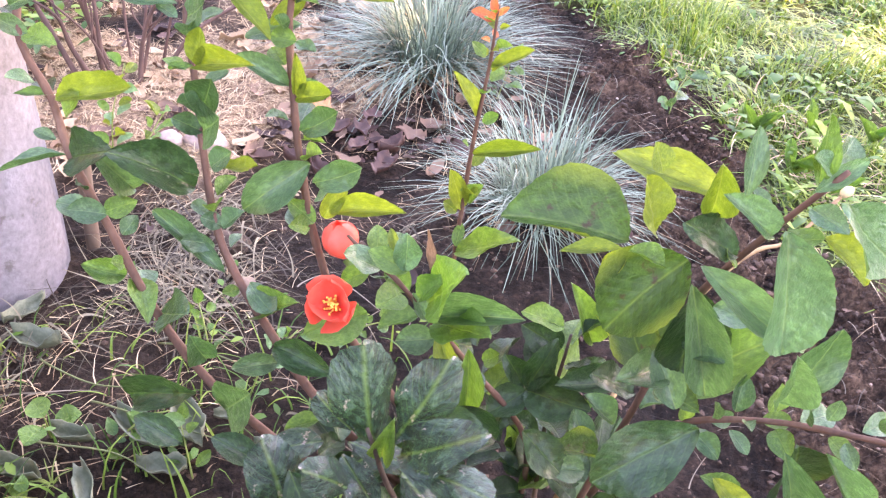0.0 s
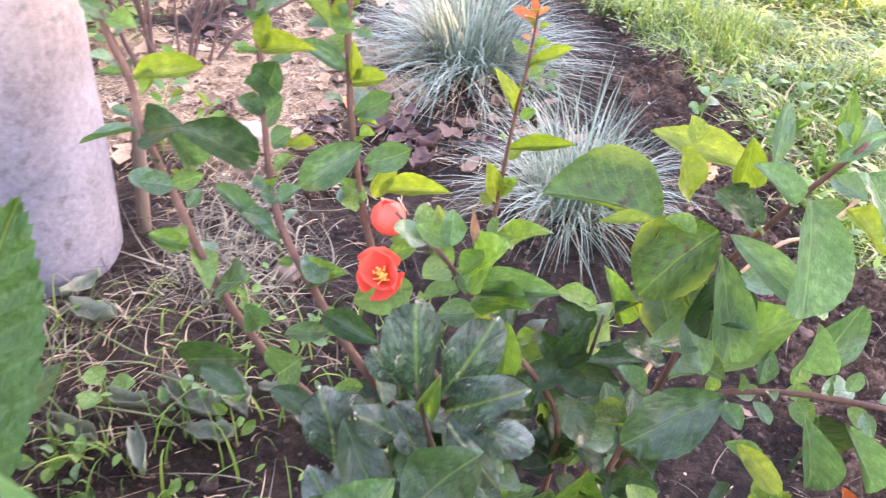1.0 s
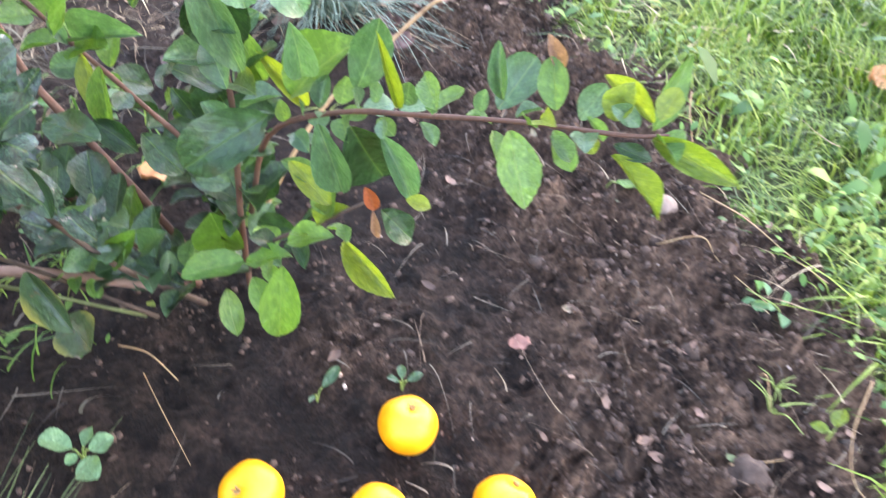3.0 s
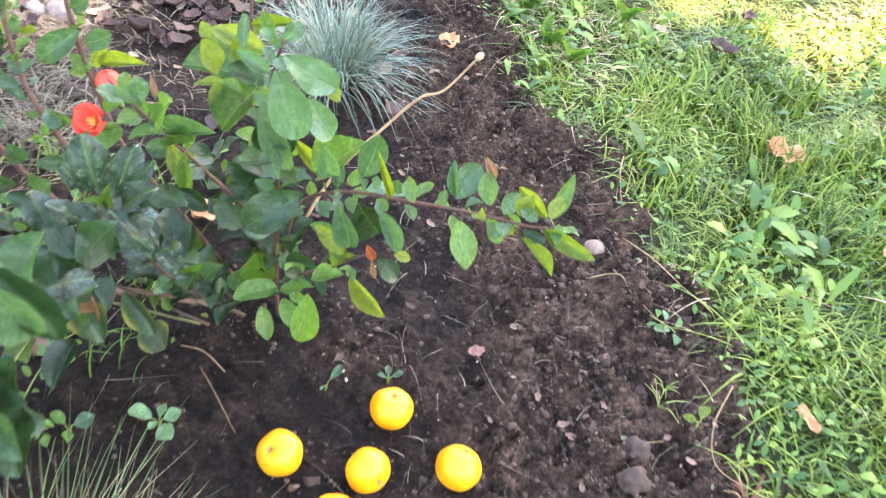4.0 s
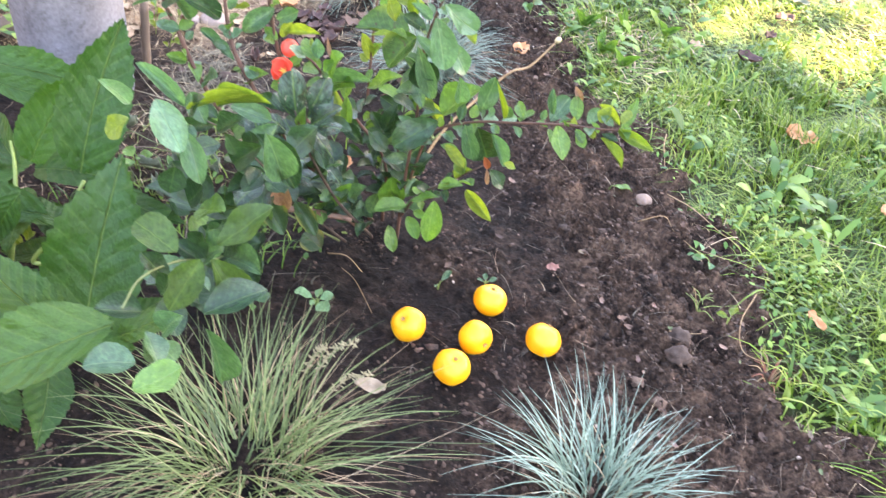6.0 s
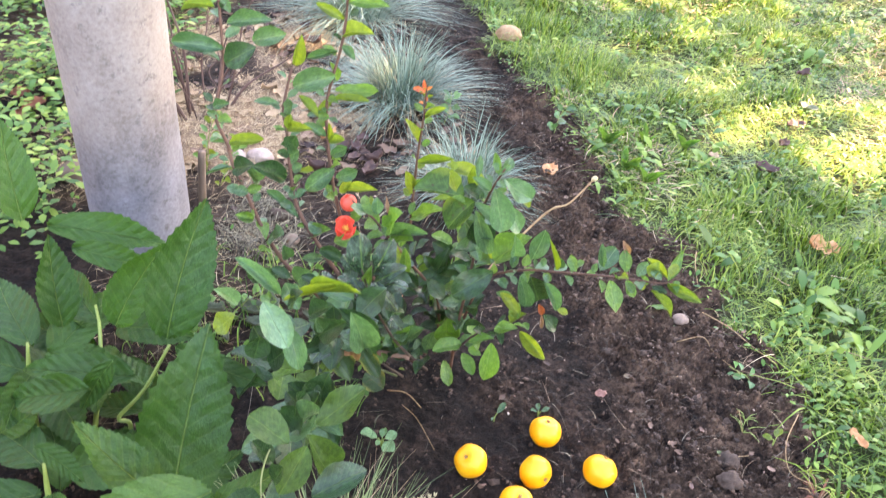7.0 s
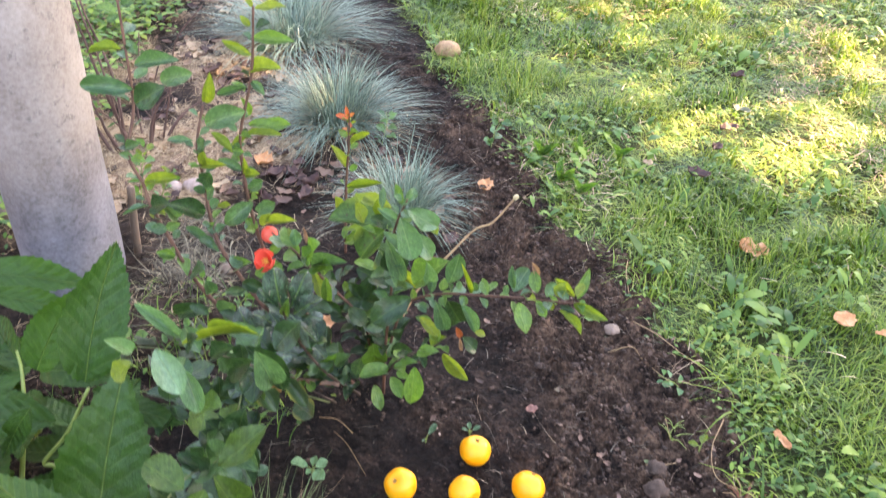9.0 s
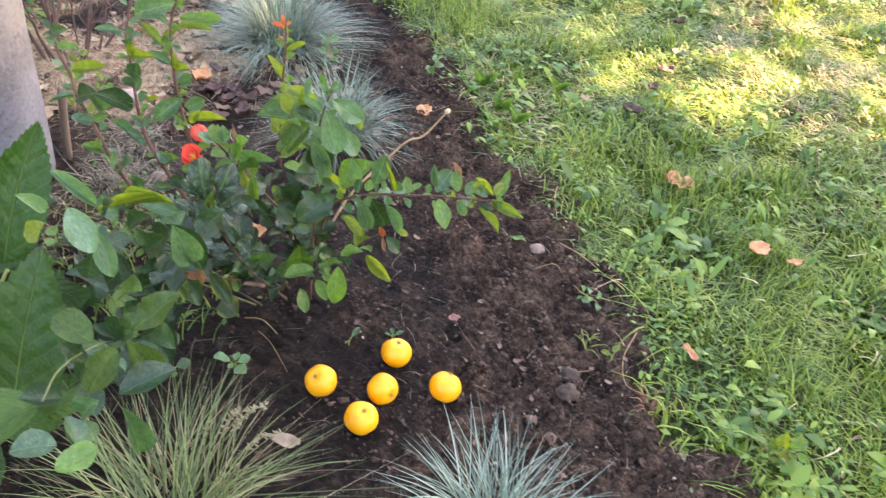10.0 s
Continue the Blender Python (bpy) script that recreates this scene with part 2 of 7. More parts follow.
M_STONE = plain_material("stone", [(0.3, (0.12, 0.078, 0.056)), (0.7, (0.30, 0.215, 0.16))], 40, 0.8, 0.5, 0.002)
M_STONE_PALE = plain_material("pale_stone", [(0.3, (0.22, 0.155, 0.125)), (0.7, (0.48, 0.385, 0.33))], 40, 0.8, 0.5, 0.002)
M_STONE_TAN = plain_material("tan_stone", [(0.3, (0.20, 0.115, 0.055)), (0.7, (0.46, 0.30, 0.16))], 40, 0.85, 0.6, 0.002)
M_TAN = plain_material("tan_fallen_leaf", [(0.3, (0.40, 0.165, 0.065)), (0.5, (0.58, 0.27, 0.11)), (0.7, (0.72, 0.43, 0.23))], 40, 0.65, 0.5, 0.003, glow=0.2)
M_MAROON = plain_material("maroon_fallen_leaf", [(0.3, (0.030, 0.014, 0.011)), (0.7, (0.115, 0.050, 0.036))], 40, 0.6, 0.5, 0.003, glow=0.1)
M_RUST = plain_material("rust_blades", [(0.2, (0.14, 0.035, 0.022)), (0.8, (0.34, 0.13, 0.07))], 60, 0.7, 0.2, 0.001)
M_PINK = plain_material("pink_chip", [(0.2, (0.13, 0.052, 0.036)), (0.8, (0.24, 0.11, 0.08))], 60, 0.7, 0.4, 0.002)


def grass_material(name, stops, glow, rough=0.5):
    m, nt, b = material(name)
    rnd = nt.nodes.new("ShaderNodeNewGeometry").outputs["Random Per Island"]
    patch = arith(nt, "ADD", arith(nt, "MULTIPLY", arith(nt, "SUBTRACT", noise_tex(nt, 4.5, 4.0), 0.5), 2.2), 0.5, clamp=True)
    fac = arith(nt, "ADD", arith(nt, "MULTIPLY", rnd, 0.58), arith(nt, "MULTIPLY", patch, 0.42))
    col = ramp(nt, fac, stops)
    nt.links.new(col, b.inputs["Base Color"])
    b.inputs["Roughness"].default_value = rough
    tr = nt.nodes.new("ShaderNodeBsdfTranslucent")
    nt.links.new(col, tr.inputs[0])
    mix = nt.nodes.new("ShaderNodeMixShader")
    mix.inputs[0].default_value = glow
    nt.links.new(b.outputs[0], mix.inputs[1])
    nt.links.new(tr.outputs[0], mix.inputs[2])
    nt.links.new(mix.outputs[0], nt.nodes["Material Output"].inputs[0])
    return m


M_GRASS = grass_material("lawn_grass", [(0.18, (0.026, 0.080, 0.007)), (0.45, (0.105, 0.205, 0.018)), (0.70, (0.225, 0.335, 0.038)), (0.90, (0.38, 0.41, 0.09)), (1.0, (0.58, 0.45, 0.23))], 0.38, 0.42)
M_CLOVER = grass_material("lawn_weeds", [(0.12, (0.018, 0.072, 0.014)), (0.45, (0.074, 0.190, 0.028)), (0.78, (0.21, 0.335, 0.048)), (1.0, (0.40, 0.45, 0.09))], 0.36, 0.50)
M_FESCUE = grass_material("fescue_blue", [(0.15, (0.044, 0.082, 0.060)), (0.5, (0.138, 0.215, 0.150)), (0.8, (0.29, 0.385, 0.285)), (1.0, (0.51, 0.54, 0.43))], 0.2)
M_FESCUE_GREEN = grass_material("fescue_green", [(0.15, (0.055, 0.085, 0.030)), (0.5, (0.145, 0.205, 0.066)), (0.8, (0.30, 0.36, 0.15)), (1.0, (0.54, 0.49, 0.31))], 0.25)

# ground: soil, straw-strewn soil and lawn earth, told apart by painted zones
M_GROUND, nt, b = material("garden_soil")
zone = nt.nodes.new("ShaderNodeAttribute")
zone.attribute_name = "lawn"
straw = nt.nodes.new("ShaderNodeAttribute")
straw.attribute_name = "straw"
n1 = noise_tex(nt, 22.0, 6.0, 0.65)
n2 = noise_tex(nt, 160.0, 5.0, 0.7)
fac = arith(nt, "ADD", arith(nt, "MULTIPLY", n1, 0.55), arith(nt, "MULTIPLY", n2, 0.45))
crumb_shade = nt.nodes.new("ShaderNodeAttribute")
crumb_shade.attribute_name = "crumbly"
# the first, darker ramp also holds the shade beneath the shrub
soil = blend(nt, crumb_shade.outputs["Fac"], ramp(nt, fac, [(0.40, (0.004, 0.0028, 0.002)), (0.5, (0.0125, 0.0076, 0.0052)), (0.62, (0.042, 0.026, 0.018))]), ramp(nt, fac, [(0.40, (0.010, 0.006, 0.0042)), (0.5, (0.060, 0.0355, 0.0225)), (0.62, (0.180, 0.110, 0.070))]))
dry = ramp(nt, fac, [(0.3, (0.06, 0.034, 0.022)), (0.5, (0.24, 0.158, 0.105)), (0.7, (0.49, 0.365, 0.26))])
turf = ramp(nt, fac, [(0.3, (0.014, 0.020, 0.006)), (0.6, (0.045, 0.060, 0.016)), (0.75, (0.13, 0.12, 0.05))])
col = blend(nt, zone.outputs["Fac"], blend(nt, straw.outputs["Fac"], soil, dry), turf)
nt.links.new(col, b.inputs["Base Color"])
b.inputs["Roughness"].default_value = 0.92
b.inputs["Specular IOR Level"].default_value = 0.2
bump(nt, b, arith(nt, "ADD", n1, arith(nt, "MULTIPLY", noise_tex(nt, 330.0, 4.0, 0.7), 0.6)), 1.0, 0.012)

# painted concrete of the post; its colour holds warm sun above, bluish shade below
M_POLE, nt, b = material("grey_concrete")
n1 = noise_tex(nt, 11.0, 3.0, 0.5, stretch=(1, 1, 0.6))
n2 = noise_tex(nt, 150.0, 4.0, 0.6)
n3 = noise_tex(nt, 5.0, 3.0, 0.5)
fac = arith(nt, "ADD", arith(nt, "MULTIPLY", n1, 0.60), arith(nt, "MULTIPLY", n2, 0.40))
clean_sunlit = ramp(nt, fac, [(0.34, (0.170, 0.136, 0.112)), (0.48, (0.262, 0.218, 0.186)), (0.64, (0.340, 0.294, 0.256))])
grime_shade = ramp(nt, fac, [(0.34, (0.080, 0.079, 0.087)), (0.48, (0.158, 0.156, 0.170)), (0.66, (0.25, 0.246, 0.266))])
sep = nt.nodes.new("ShaderNodeSeparateXYZ")
nt.links.new(nt.nodes.new("ShaderNodeTexCoord").outputs["Object"], sep.inputs[0])
# foot mask: damp staining together with painted shade, fading upwards
damp_shade = arith(nt, "SUBTRACT", 1.0, arith(nt, "MULTIPLY", arith(nt, "SUBTRACT", sep.outputs[2], arith(nt, "MULTIPLY", n3, 0.26)), 5.5), clamp=True)
pores = arith(nt, "MULTIPLY", arith(nt, "SUBTRACT", noise_tex(nt, 55.0, 5.0, 0.7), 0.57), 8.0, clamp=True)
nt.links.new(blend(nt, arith(nt, "MULTIPLY", pores, 0.75), blend(nt, damp_shade, clean_sunlit, grime_shade), (0.10, 0.09, 0.085)), b.inputs["Base Color"])
b.inputs["Roughness"].default_value = 0.85
bump(nt, b, fac, 0.55, 0.004)

# fruit skin
M_FRUIT, nt, b = material("quince_skin")
n1 = noise_tex(nt, 18.0, 4.0)
n2 = noise_tex(nt, 240.0, 2.0)
col = ramp(nt, n1, [(0.35, (0.90, 0.33, 0.006)), (0.6, (0.94, 0.425, 0.012)), (0.8, (0.92, 0.50, 0.035))])
speck = arith(nt, "MULTIPLY", arith(nt, "SUBTRACT", n2, 0.66), 10.0, clamp=True)
nt.links.new(blend(nt, arith(nt, "MULTIPLY", speck, 0.5), col, (0.55, 0.24, 0.03)), b.inputs["Base Color"])
b.inputs["Roughness"].default_value = 0.42
b.inputs["Subsurface Weight"].default_value = 0.15
b.inputs["Subsurface Radius"].default_value = (0.006, 0.003, 0.001)
bump(nt, b, arith(nt, "ADD", n1, arith(nt, "MULTIPLY", n2, 0.3)), 0.25, 0.002)
M_CALYX = plain_material("dried_calyx", [(0.2, (0.20, 0.10, 0.03)), (0.8, (0.50, 0.32, 0.12))], 80, 0.8, 0.4, 0.001)

# petals
M_PETAL, nt, b = material("coral_petal")
n1 = noise_tex(nt, 90.0, 4.0)
col = ramp(nt, n1, [(0.3, (0.82, 0.105, 0.060)), (0.7, (0.92, 0.20, 0.13))])
nt.links.new(col, b.inputs["Base Color"])
b.inputs["Roughness"].default_value = 0.55
tr = nt.nodes.new("ShaderNodeBsdfTranslucent")
tr.inputs[0].default_value = (0.95, 0.17, 0.11, 1)
mix = nt.nodes.new("ShaderNodeMixShader")
mix.inputs[0].default_value = 0.35
nt.links.new(b.outputs[0], mix.inputs[1])
nt.links.new(tr.outputs[0], mix.inputs[2])
nt.links.new(mix.outputs[0], nt.nodes["Material Output"].inputs[0])
M_STAMEN = plain_material("stamens", [(0.2, (0.80, 0.45, 0.05)), (0.8, (0.90, 0.65, 0.15))], 80, 0.6, 0.0)
M_CREAM = plain_material("cream_bud", [(0.2, (0.38, 0.29, 0.13)), (0.8, (0.60, 0.50, 0.28))], 80, 0.6, 0.2, 0.001)


# ---- mesh helpers ----
def mesh_object(name, verts, faces, mat, parent=None, label="", smooth=True, uvs=None):
    me = bpy.data.meshes.new(name)
    me.from_pydata([tuple(v) for v in verts], [], [tuple(f) for f in faces])
    if uvs is not None:
        layer = me.uv_layers.new(name="UVMap")
        idx = np.empty(len(me.loops), dtype=np.int32)
        me.loops.foreach_get("vertex_index", idx)
        layer.data.foreach_set("uv", np.asarray(uvs, dtype=np.float32)[idx].ravel())
    if smooth:
        me.polygons.foreach_set("use_smooth", [True] * len(me.polygons))
    me.materials.append(mat)
    me.update()
    ob = new(name, me)
    if parent is not None:
        ob.parent = parent
    if label:
        ob["label"] = label
    return ob


def part(name, bm, mat, parent, label=""):
    me = bpy.data.meshes.new(name)
    bm.to_mesh(me)
    bm.free()
    me.polygons.foreach_set("use_smooth", [True] * len(me.polygons))
    me.materials.append(mat)
    ob = new(name, me)
    ob.parent = parent
    if label:
        ob["label"] = label
    return ob


def quads_object(name, verts, faces, mat):
    """A large mesh from numpy arrays: verts (n, 3), faces (m, 3 or 4)."""
    me = bpy.data.meshes.new(name)
    k = faces.shape[1]
    me.vertices.add(len(verts))
    me.vertices.foreach_set("co", verts.astype(np.float32).ravel())
    me.loops.add(faces.size)
    me.loops.foreach_set("vertex_index", faces.astype(np.int32).ravel())
    me.polygons.add(len(faces))
    me.polygons.foreach_set("loop_start", np.arange(0, faces.size, k, dtype=np.int32))
    me.polygons.foreach_set("use_smooth", np.ones(len(faces), dtype=bool))
    me.materials.append(mat)
    me.update(calc_edges=True)
    return new(name, me)


def smooth_path(points, steps=5):
    P = [Vector(p) for p in points]
    P = [P[0] * 2 - P[1]] + P + [P[-1] * 2 - P[-2]]
    res = []
    for i in range(1, len(P) - 2):
        for s in range(steps):
            t = s / steps
            a, b_, c, d = P[i - 1], P[i], P[i + 1], P[i + 2]
            res.append(0.5 * ((2 * b_) + (c - a) * t + (2 * a - 5 * b_ + 4 * c - d) * t * t + (3 * b_ - a - 3 * c + d) * t ** 3))
    res.append(P[-2].copy())
    return res


def tube(points, r0, r1, sides=7, knots=0.0, steps=5):
    """Verts and faces of a tapering stem, with swollen nodes where knots > 0."""
    path = smooth_path(points, steps) if len(points) > 2 else [Vector(p) for p in points]
    verts, faces = [], []
    n = len(path)
    for i, p in enumerate(path):
        d = (path[min(i + 1, n - 1)] - path[max(i - 1, 0)]).normalized()
        side = d.cross(Vector((0.31, 0.82, 0.48))).normalized()
        up = side.cross(d)
        r = r0 + (r1 - r0) * i / (n - 1)
        r *= 1.0 + knots * (0.5 if i % 4 == 0 else 0.0)
        for k in range(sides):
            a = 2 * math.pi * k / sides
            verts.append(p + (side * math.cos(a) + up * math.sin(a)) * r)
    for i in range(n - 1):
        for k in range(sides):
            faces.append((i * sides + k, i * sides + (k + 1) % sides, (i + 1) * sides + (k + 1) % sides, (i + 1) * sides + k))
    faces.append(tuple(range(sides))[::-1])
    faces.append(tuple((n - 1) * sides + k for k in range(sides)))
    return verts, faces


def stem_part(name, points, r0, r1, mat, parent, label="", knots=0.0, sides=7):
    v, f = tube(points, r0, r1, sides, knots)
    return mesh_object(name, v, f, mat, parent, label)


def quince_outline(u):
    return 0.5 * max(0.0, math.sin(math.pi * u ** 0.97)) ** 0.68


def round_outline(u):
    return 0.5 * max(0.0, math.sin(math.pi * u ** 1.18)) ** 0.60


def ovate_outline(u):
    """Widest below the middle, full-cheeked, drawn out to a short point."""
    body = (max(u, 0.0) ** 0.62) * (max(1.0 - u, 0.0) ** 0.80) * 1.83
    return 0.5 * body * (1.0 - 0.45 * max(0.0, (u - 0.78) / 0.22) * max(0.0, 1.0 - u) * 4.0)


def leaf_mesh(name, outline, rows, teeth, fold, bend, ripple, seed, mat):
    """A unit leaf along +x, folded at the midrib, drooping by bend, toothed at its edge."""
    rng = random.Random(seed)
    cols = (-1.0, -0.72, -0.36, 0.0, 0.36, 0.72, 1.0)
    verts, uvs, faces = [], [], []
    ph = rng.uniform(0, 6)
    twist, sway = rng.uniform(-0.30, 0.30), rng.uniform(-0.06, 0.06)
    ripple *= 1.7
    for i in range(rows + 1):
        u = 0.5 - 0.5 * math.cos(math.pi * i / rows)
        w = outline(u)
        for c in cols:
            t = 1.0
            x = u
            if abs(c) == 1.0 and 0 < i < rows:
                t += teeth * (1 if i % 2 else -0.6) * (0.8 + 0.4 * rng.random())
                x += teeth * 0.25 * (1 if i % 2 else -1)
            y = c * w * t + sway * math.sin(math.pi * u)
            z = (0.75 * c * c + 0.45 * abs(c)) * w * fold + twist * (u - 0.3) * c * w - bend * u * u + ripple * math.sin(9 * u + ph + c) * abs(c) + rng.uniform(-1, 1) * ripple * 0.25
            verts.append((x, y, z))
            uvs.append((u, 0.5 + 0.5 * c * min(1.0, 2 * w)))
    k = len(cols)
    for i in range(rows):
        for j in range(k - 1):
            faces.append((i * k + j, (i + 1) * k + j, (i + 1) * k + j + 1, i * k + j + 1))
    me = bpy.data.meshes.new(name)
    me.from_pydata(verts, [], faces)
    layer = me.uv_layers.new(name="UVMap")
    for lp in me.loops:
        layer.data[lp.index].uv = uvs[lp.vertex_index]
    me.polygons.foreach_set("use_smooth", [True] * len(me.polygons))
    me.materials.append(mat)
    return me


LEAF_MESHES = {}
for kind in "dmbylsveorcptn":
    LEAF_MESHES[kind] = [leaf_mesh("leaf", round_outline if kind in "dbsecpn" else quince_outline, 26, 0.018, *shape, seed=i, mat=MAT[kind]) for i, shape in enumerate(
        ((0.26, 0.12, 0.016), (0.48, 0.20, 0.022), (0.18, -0.10, 0.026), (0.36, 0.26, 0.020), (0.25, 0.04, 0.030), (0.62, 0.16, 0.020), (0.30, -0.14, 0.018)))]
LEAF_MESHES["s"] = [leaf_mesh("leaf", round_outline, 24, 0.018, *shape, seed=40 + i, mat=MAT["s"]) for i, shape in enumerate(
    ((-0.16, 0.24, 0.034), (0.22, 0.30, 0.030), (-0.10, 0.10, 0.038), (0.30, 0.22, 0.028), (-0.22, 0.15, 0.032)))]
LEAF_MESHES["v"] = [leaf_mesh("leaf", quince_outline, 26, 0.018, *shape, seed=60 + i, mat=MAT["v"]) for i, shape in enumerate(((0.60, 0.18, 0.016), (0.42, 0.14, 0.020)))]
for kind in "hi":
    LEAF_MESHES[kind] = [leaf_mesh("leaf", ovate_outline, 44, 0.042, *shape, seed=20 + i, mat=MAT[kind]) for i, shape in enumerate(
    ((0.14, 0.12, 0.018), (0.22, 0.20, 0.022), (0.08, -0.06, 0.020), (0.26, 0.14, 0.016)))]

VIEW_SIDE = Vector((-0.10, -0.60, 0.95))    # point near the camera; leaf blades are turned to face the view
leaf_count = [0]


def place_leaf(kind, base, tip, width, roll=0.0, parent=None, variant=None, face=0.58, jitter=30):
    """A leaf object from base to tip; its blade turns partly up, partly to the camera's view."""
    base, tip = Vector(base), Vector(tip)
    x = tip - base
    length = x.length
    x.normalize()
    mid = (base + tip) / 2
    want = (Vector((0, 0, 1)) * (1 - face) + (VIEW_SIDE - mid).normalized() * face).normalized()
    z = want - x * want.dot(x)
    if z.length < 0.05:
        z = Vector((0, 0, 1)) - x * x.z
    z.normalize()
    rng = random.Random(leaf_count[0] * 7 + 3)
    leaf_count[0] += 1
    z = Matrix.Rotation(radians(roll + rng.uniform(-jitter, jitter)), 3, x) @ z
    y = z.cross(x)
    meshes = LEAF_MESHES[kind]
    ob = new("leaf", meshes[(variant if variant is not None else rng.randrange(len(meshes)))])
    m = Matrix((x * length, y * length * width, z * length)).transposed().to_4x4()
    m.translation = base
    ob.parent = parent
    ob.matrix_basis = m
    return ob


def add_leaves(rows, parent, scale=1.0, drop=0.0):
    for kind, bx, by, bz, tx, ty, tz, w, roll in rows:
        tx, ty, tz = bx + (tx - bx) * scale, by + (ty - by) * scale, bz + (tz - bz) * scale
        bz, tz = bz - drop, tz - drop
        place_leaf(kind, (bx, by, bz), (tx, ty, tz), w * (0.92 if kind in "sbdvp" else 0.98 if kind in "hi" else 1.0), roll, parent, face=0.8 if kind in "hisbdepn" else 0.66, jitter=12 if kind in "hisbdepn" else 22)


def vnoise(x, y, scale, seed):
    """Smooth value noise in numpy, -1 to 1."""
    rng = np.random.RandomState(seed)
    table = rng.uniform(-1, 1, (257, 257))
    turn = 0.6 + 2.399 * seed
    xs, ys = (x * math.cos(turn) - y * math.sin(turn)) * scale + 1000.0, (x * math.sin(turn) + y * math.cos(turn)) * scale + 1000.0
    xi, yi = np.floor(xs).astype(int), np.floor(ys).astype(int)
    fx, fy = xs - xi, ys - yi
    fx, fy = fx * fx * (3 - 2 * fx), fy * fy * (3 - 2 * fy)
    a, b_, c, d = (table[(xi + i) % 256, (yi + j) % 256] for i, j in ((0, 0), (1, 0), (0, 1), (1, 1)))
    return (a * (1 - fx) + b_ * fx) * (1 - fy) + (c * (1 - fx) + d * fx) * fy


# ---- the plan ----
EDGE_Y = np.array([-8.0, -0.60, -0.30, -0.11, 0.05, 0.22, 0.40, 0.52, 0.67, 1.03, 1.43, 2.07, 4.0, 9.0])
EDGE_X = np.array([1.60, 0.72, 0.60, 0.50, 0.44, 0.43, 0.375, 0.315, 0.225, 0.095, -0.07, -0.30, -1.0, -2.8])


def edge_x(y):
    return np.interp(y, EDGE_Y, EDGE_X)


def lawn_mask(x, y):
    wob = 0.040 * vnoise(x, y, 7.0, 5) + 0.036 * vnoise(x, y, 19.0, 6) + 0.016 * vnoise(x, y, 45.0, 7)
    d = x - edge_x(y) + wob
    return np.clip(d / 0.03 + 0.5, 0, 1)


def straw_mask(x, y):
    d1 = np.clip((x + 0.98) / 0.12, 0.25, 1) * np.clip((edge_x(y) - 0.34 - x) / 0.14, 0, 1) * np.clip((y - 0.70 + 0.20 * np.clip((-0.48 - x) / 0.12, 0, 1)) / 0.16, 0, 1)
    d2 = np.clip(1.3 - np.hypot((x + 0.56) / 0.20, (y - 0.36) / 0.20), 0, 1) * 0.10
    d3 = 0.10 * np.clip((edge_x(y) - 0.20 - x) / 0.1, 0, 1) * np.clip((y - 0.46) / 0.12, 0, 1) * np.clip(0.4 + 1.2 * vnoise(x, y, 8.0, 28), 0, 1)
    patchy = np.clip(0.50 + 0.95 * vnoise(x, y, 6.0, 8) + 0.75 * vnoise(x, y, 17.0, 18), 0, 1)
    return np.clip(np.maximum(np.maximum(d1 * patchy, d2), d3), 0, 1)


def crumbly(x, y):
    """Loose lighter crumbs towards the lawn; fine dark earth under the shrub, its shade painted in."""
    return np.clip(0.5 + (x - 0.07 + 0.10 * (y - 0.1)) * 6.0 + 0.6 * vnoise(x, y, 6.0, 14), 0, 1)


def ground_z(x, y):
    x, y = np.asarray(x, dtype=float), np.asarray(y, dtype=float)
    lawn = lawn_mask(x, y)
    rough = 0.40 + 1.05 * crumbly(x, y)
    clod = rough * (0.010 * np.abs(vnoise(x, y, 11.0, 16)) + 0.010 * np.abs(vnoise(x, y, 21.0, 1)) + 0.012 * np.abs(vnoise(x, y, 48.0, 2)) + 0.008 * np.abs(vnoise(x, y, 95.0, 3)) + 0.004 * vnoise(x, y, 170.0, 13))
    swell = 0.010 * vnoise(x, y, 4.0, 4)
    soil_z = clod + swell - 0.010
    return soil_z * (1 - lawn) + (0.006 + 0.006 * vnoise(x, y, 6.0, 9)) * lawn


def gz(x, y):
    return float(ground_z(np.array([x]), np.array([y]))[0])


# ---- ground ----
def spaced(lo, hi, step, far):
    mid = np.arange(lo, hi, step)
    out = [hi]
    s = step
    while out[-1] < far:
        s *= 1.045 if s < 0.05 else 1.35
        out.append(out[-1] + s)
    low = [lo]
    s = step
    while low[-1] > -far:
        s *= 1.045 if s < 0.05 else 1.35
        low.append(low[-1] - s)
    return np.array(low[:0:-1] + list(mid) + out)


gx, gy = spaced(-0.72, 0.62, 0.0042, 120.0), spaced(-0.42, 1.45, 0.0042, 120.0)
X, Y = np.meshgrid(gx, gy)
Z = ground_z(X, Y)
nx, ny = len(gx), len(gy)
ii = (np.arange(ny - 1)[:, None] * nx + np.arange(nx - 1)[None, :]).ravel()
ground = quads_object("ground", np.stack([X.ravel(), Y.ravel(), Z.ravel()], 1), np.stack([ii, ii + 1, ii + nx + 1, ii + nx], 1), M_GROUND)
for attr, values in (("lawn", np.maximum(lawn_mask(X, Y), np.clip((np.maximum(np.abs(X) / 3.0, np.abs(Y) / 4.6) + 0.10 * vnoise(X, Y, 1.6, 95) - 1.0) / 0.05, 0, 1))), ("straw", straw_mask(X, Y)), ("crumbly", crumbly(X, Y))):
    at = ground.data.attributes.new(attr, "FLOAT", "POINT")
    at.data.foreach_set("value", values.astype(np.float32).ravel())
tagged(ground, "dark crumbly garden soil beside a lawn", "ground", kind="structure")


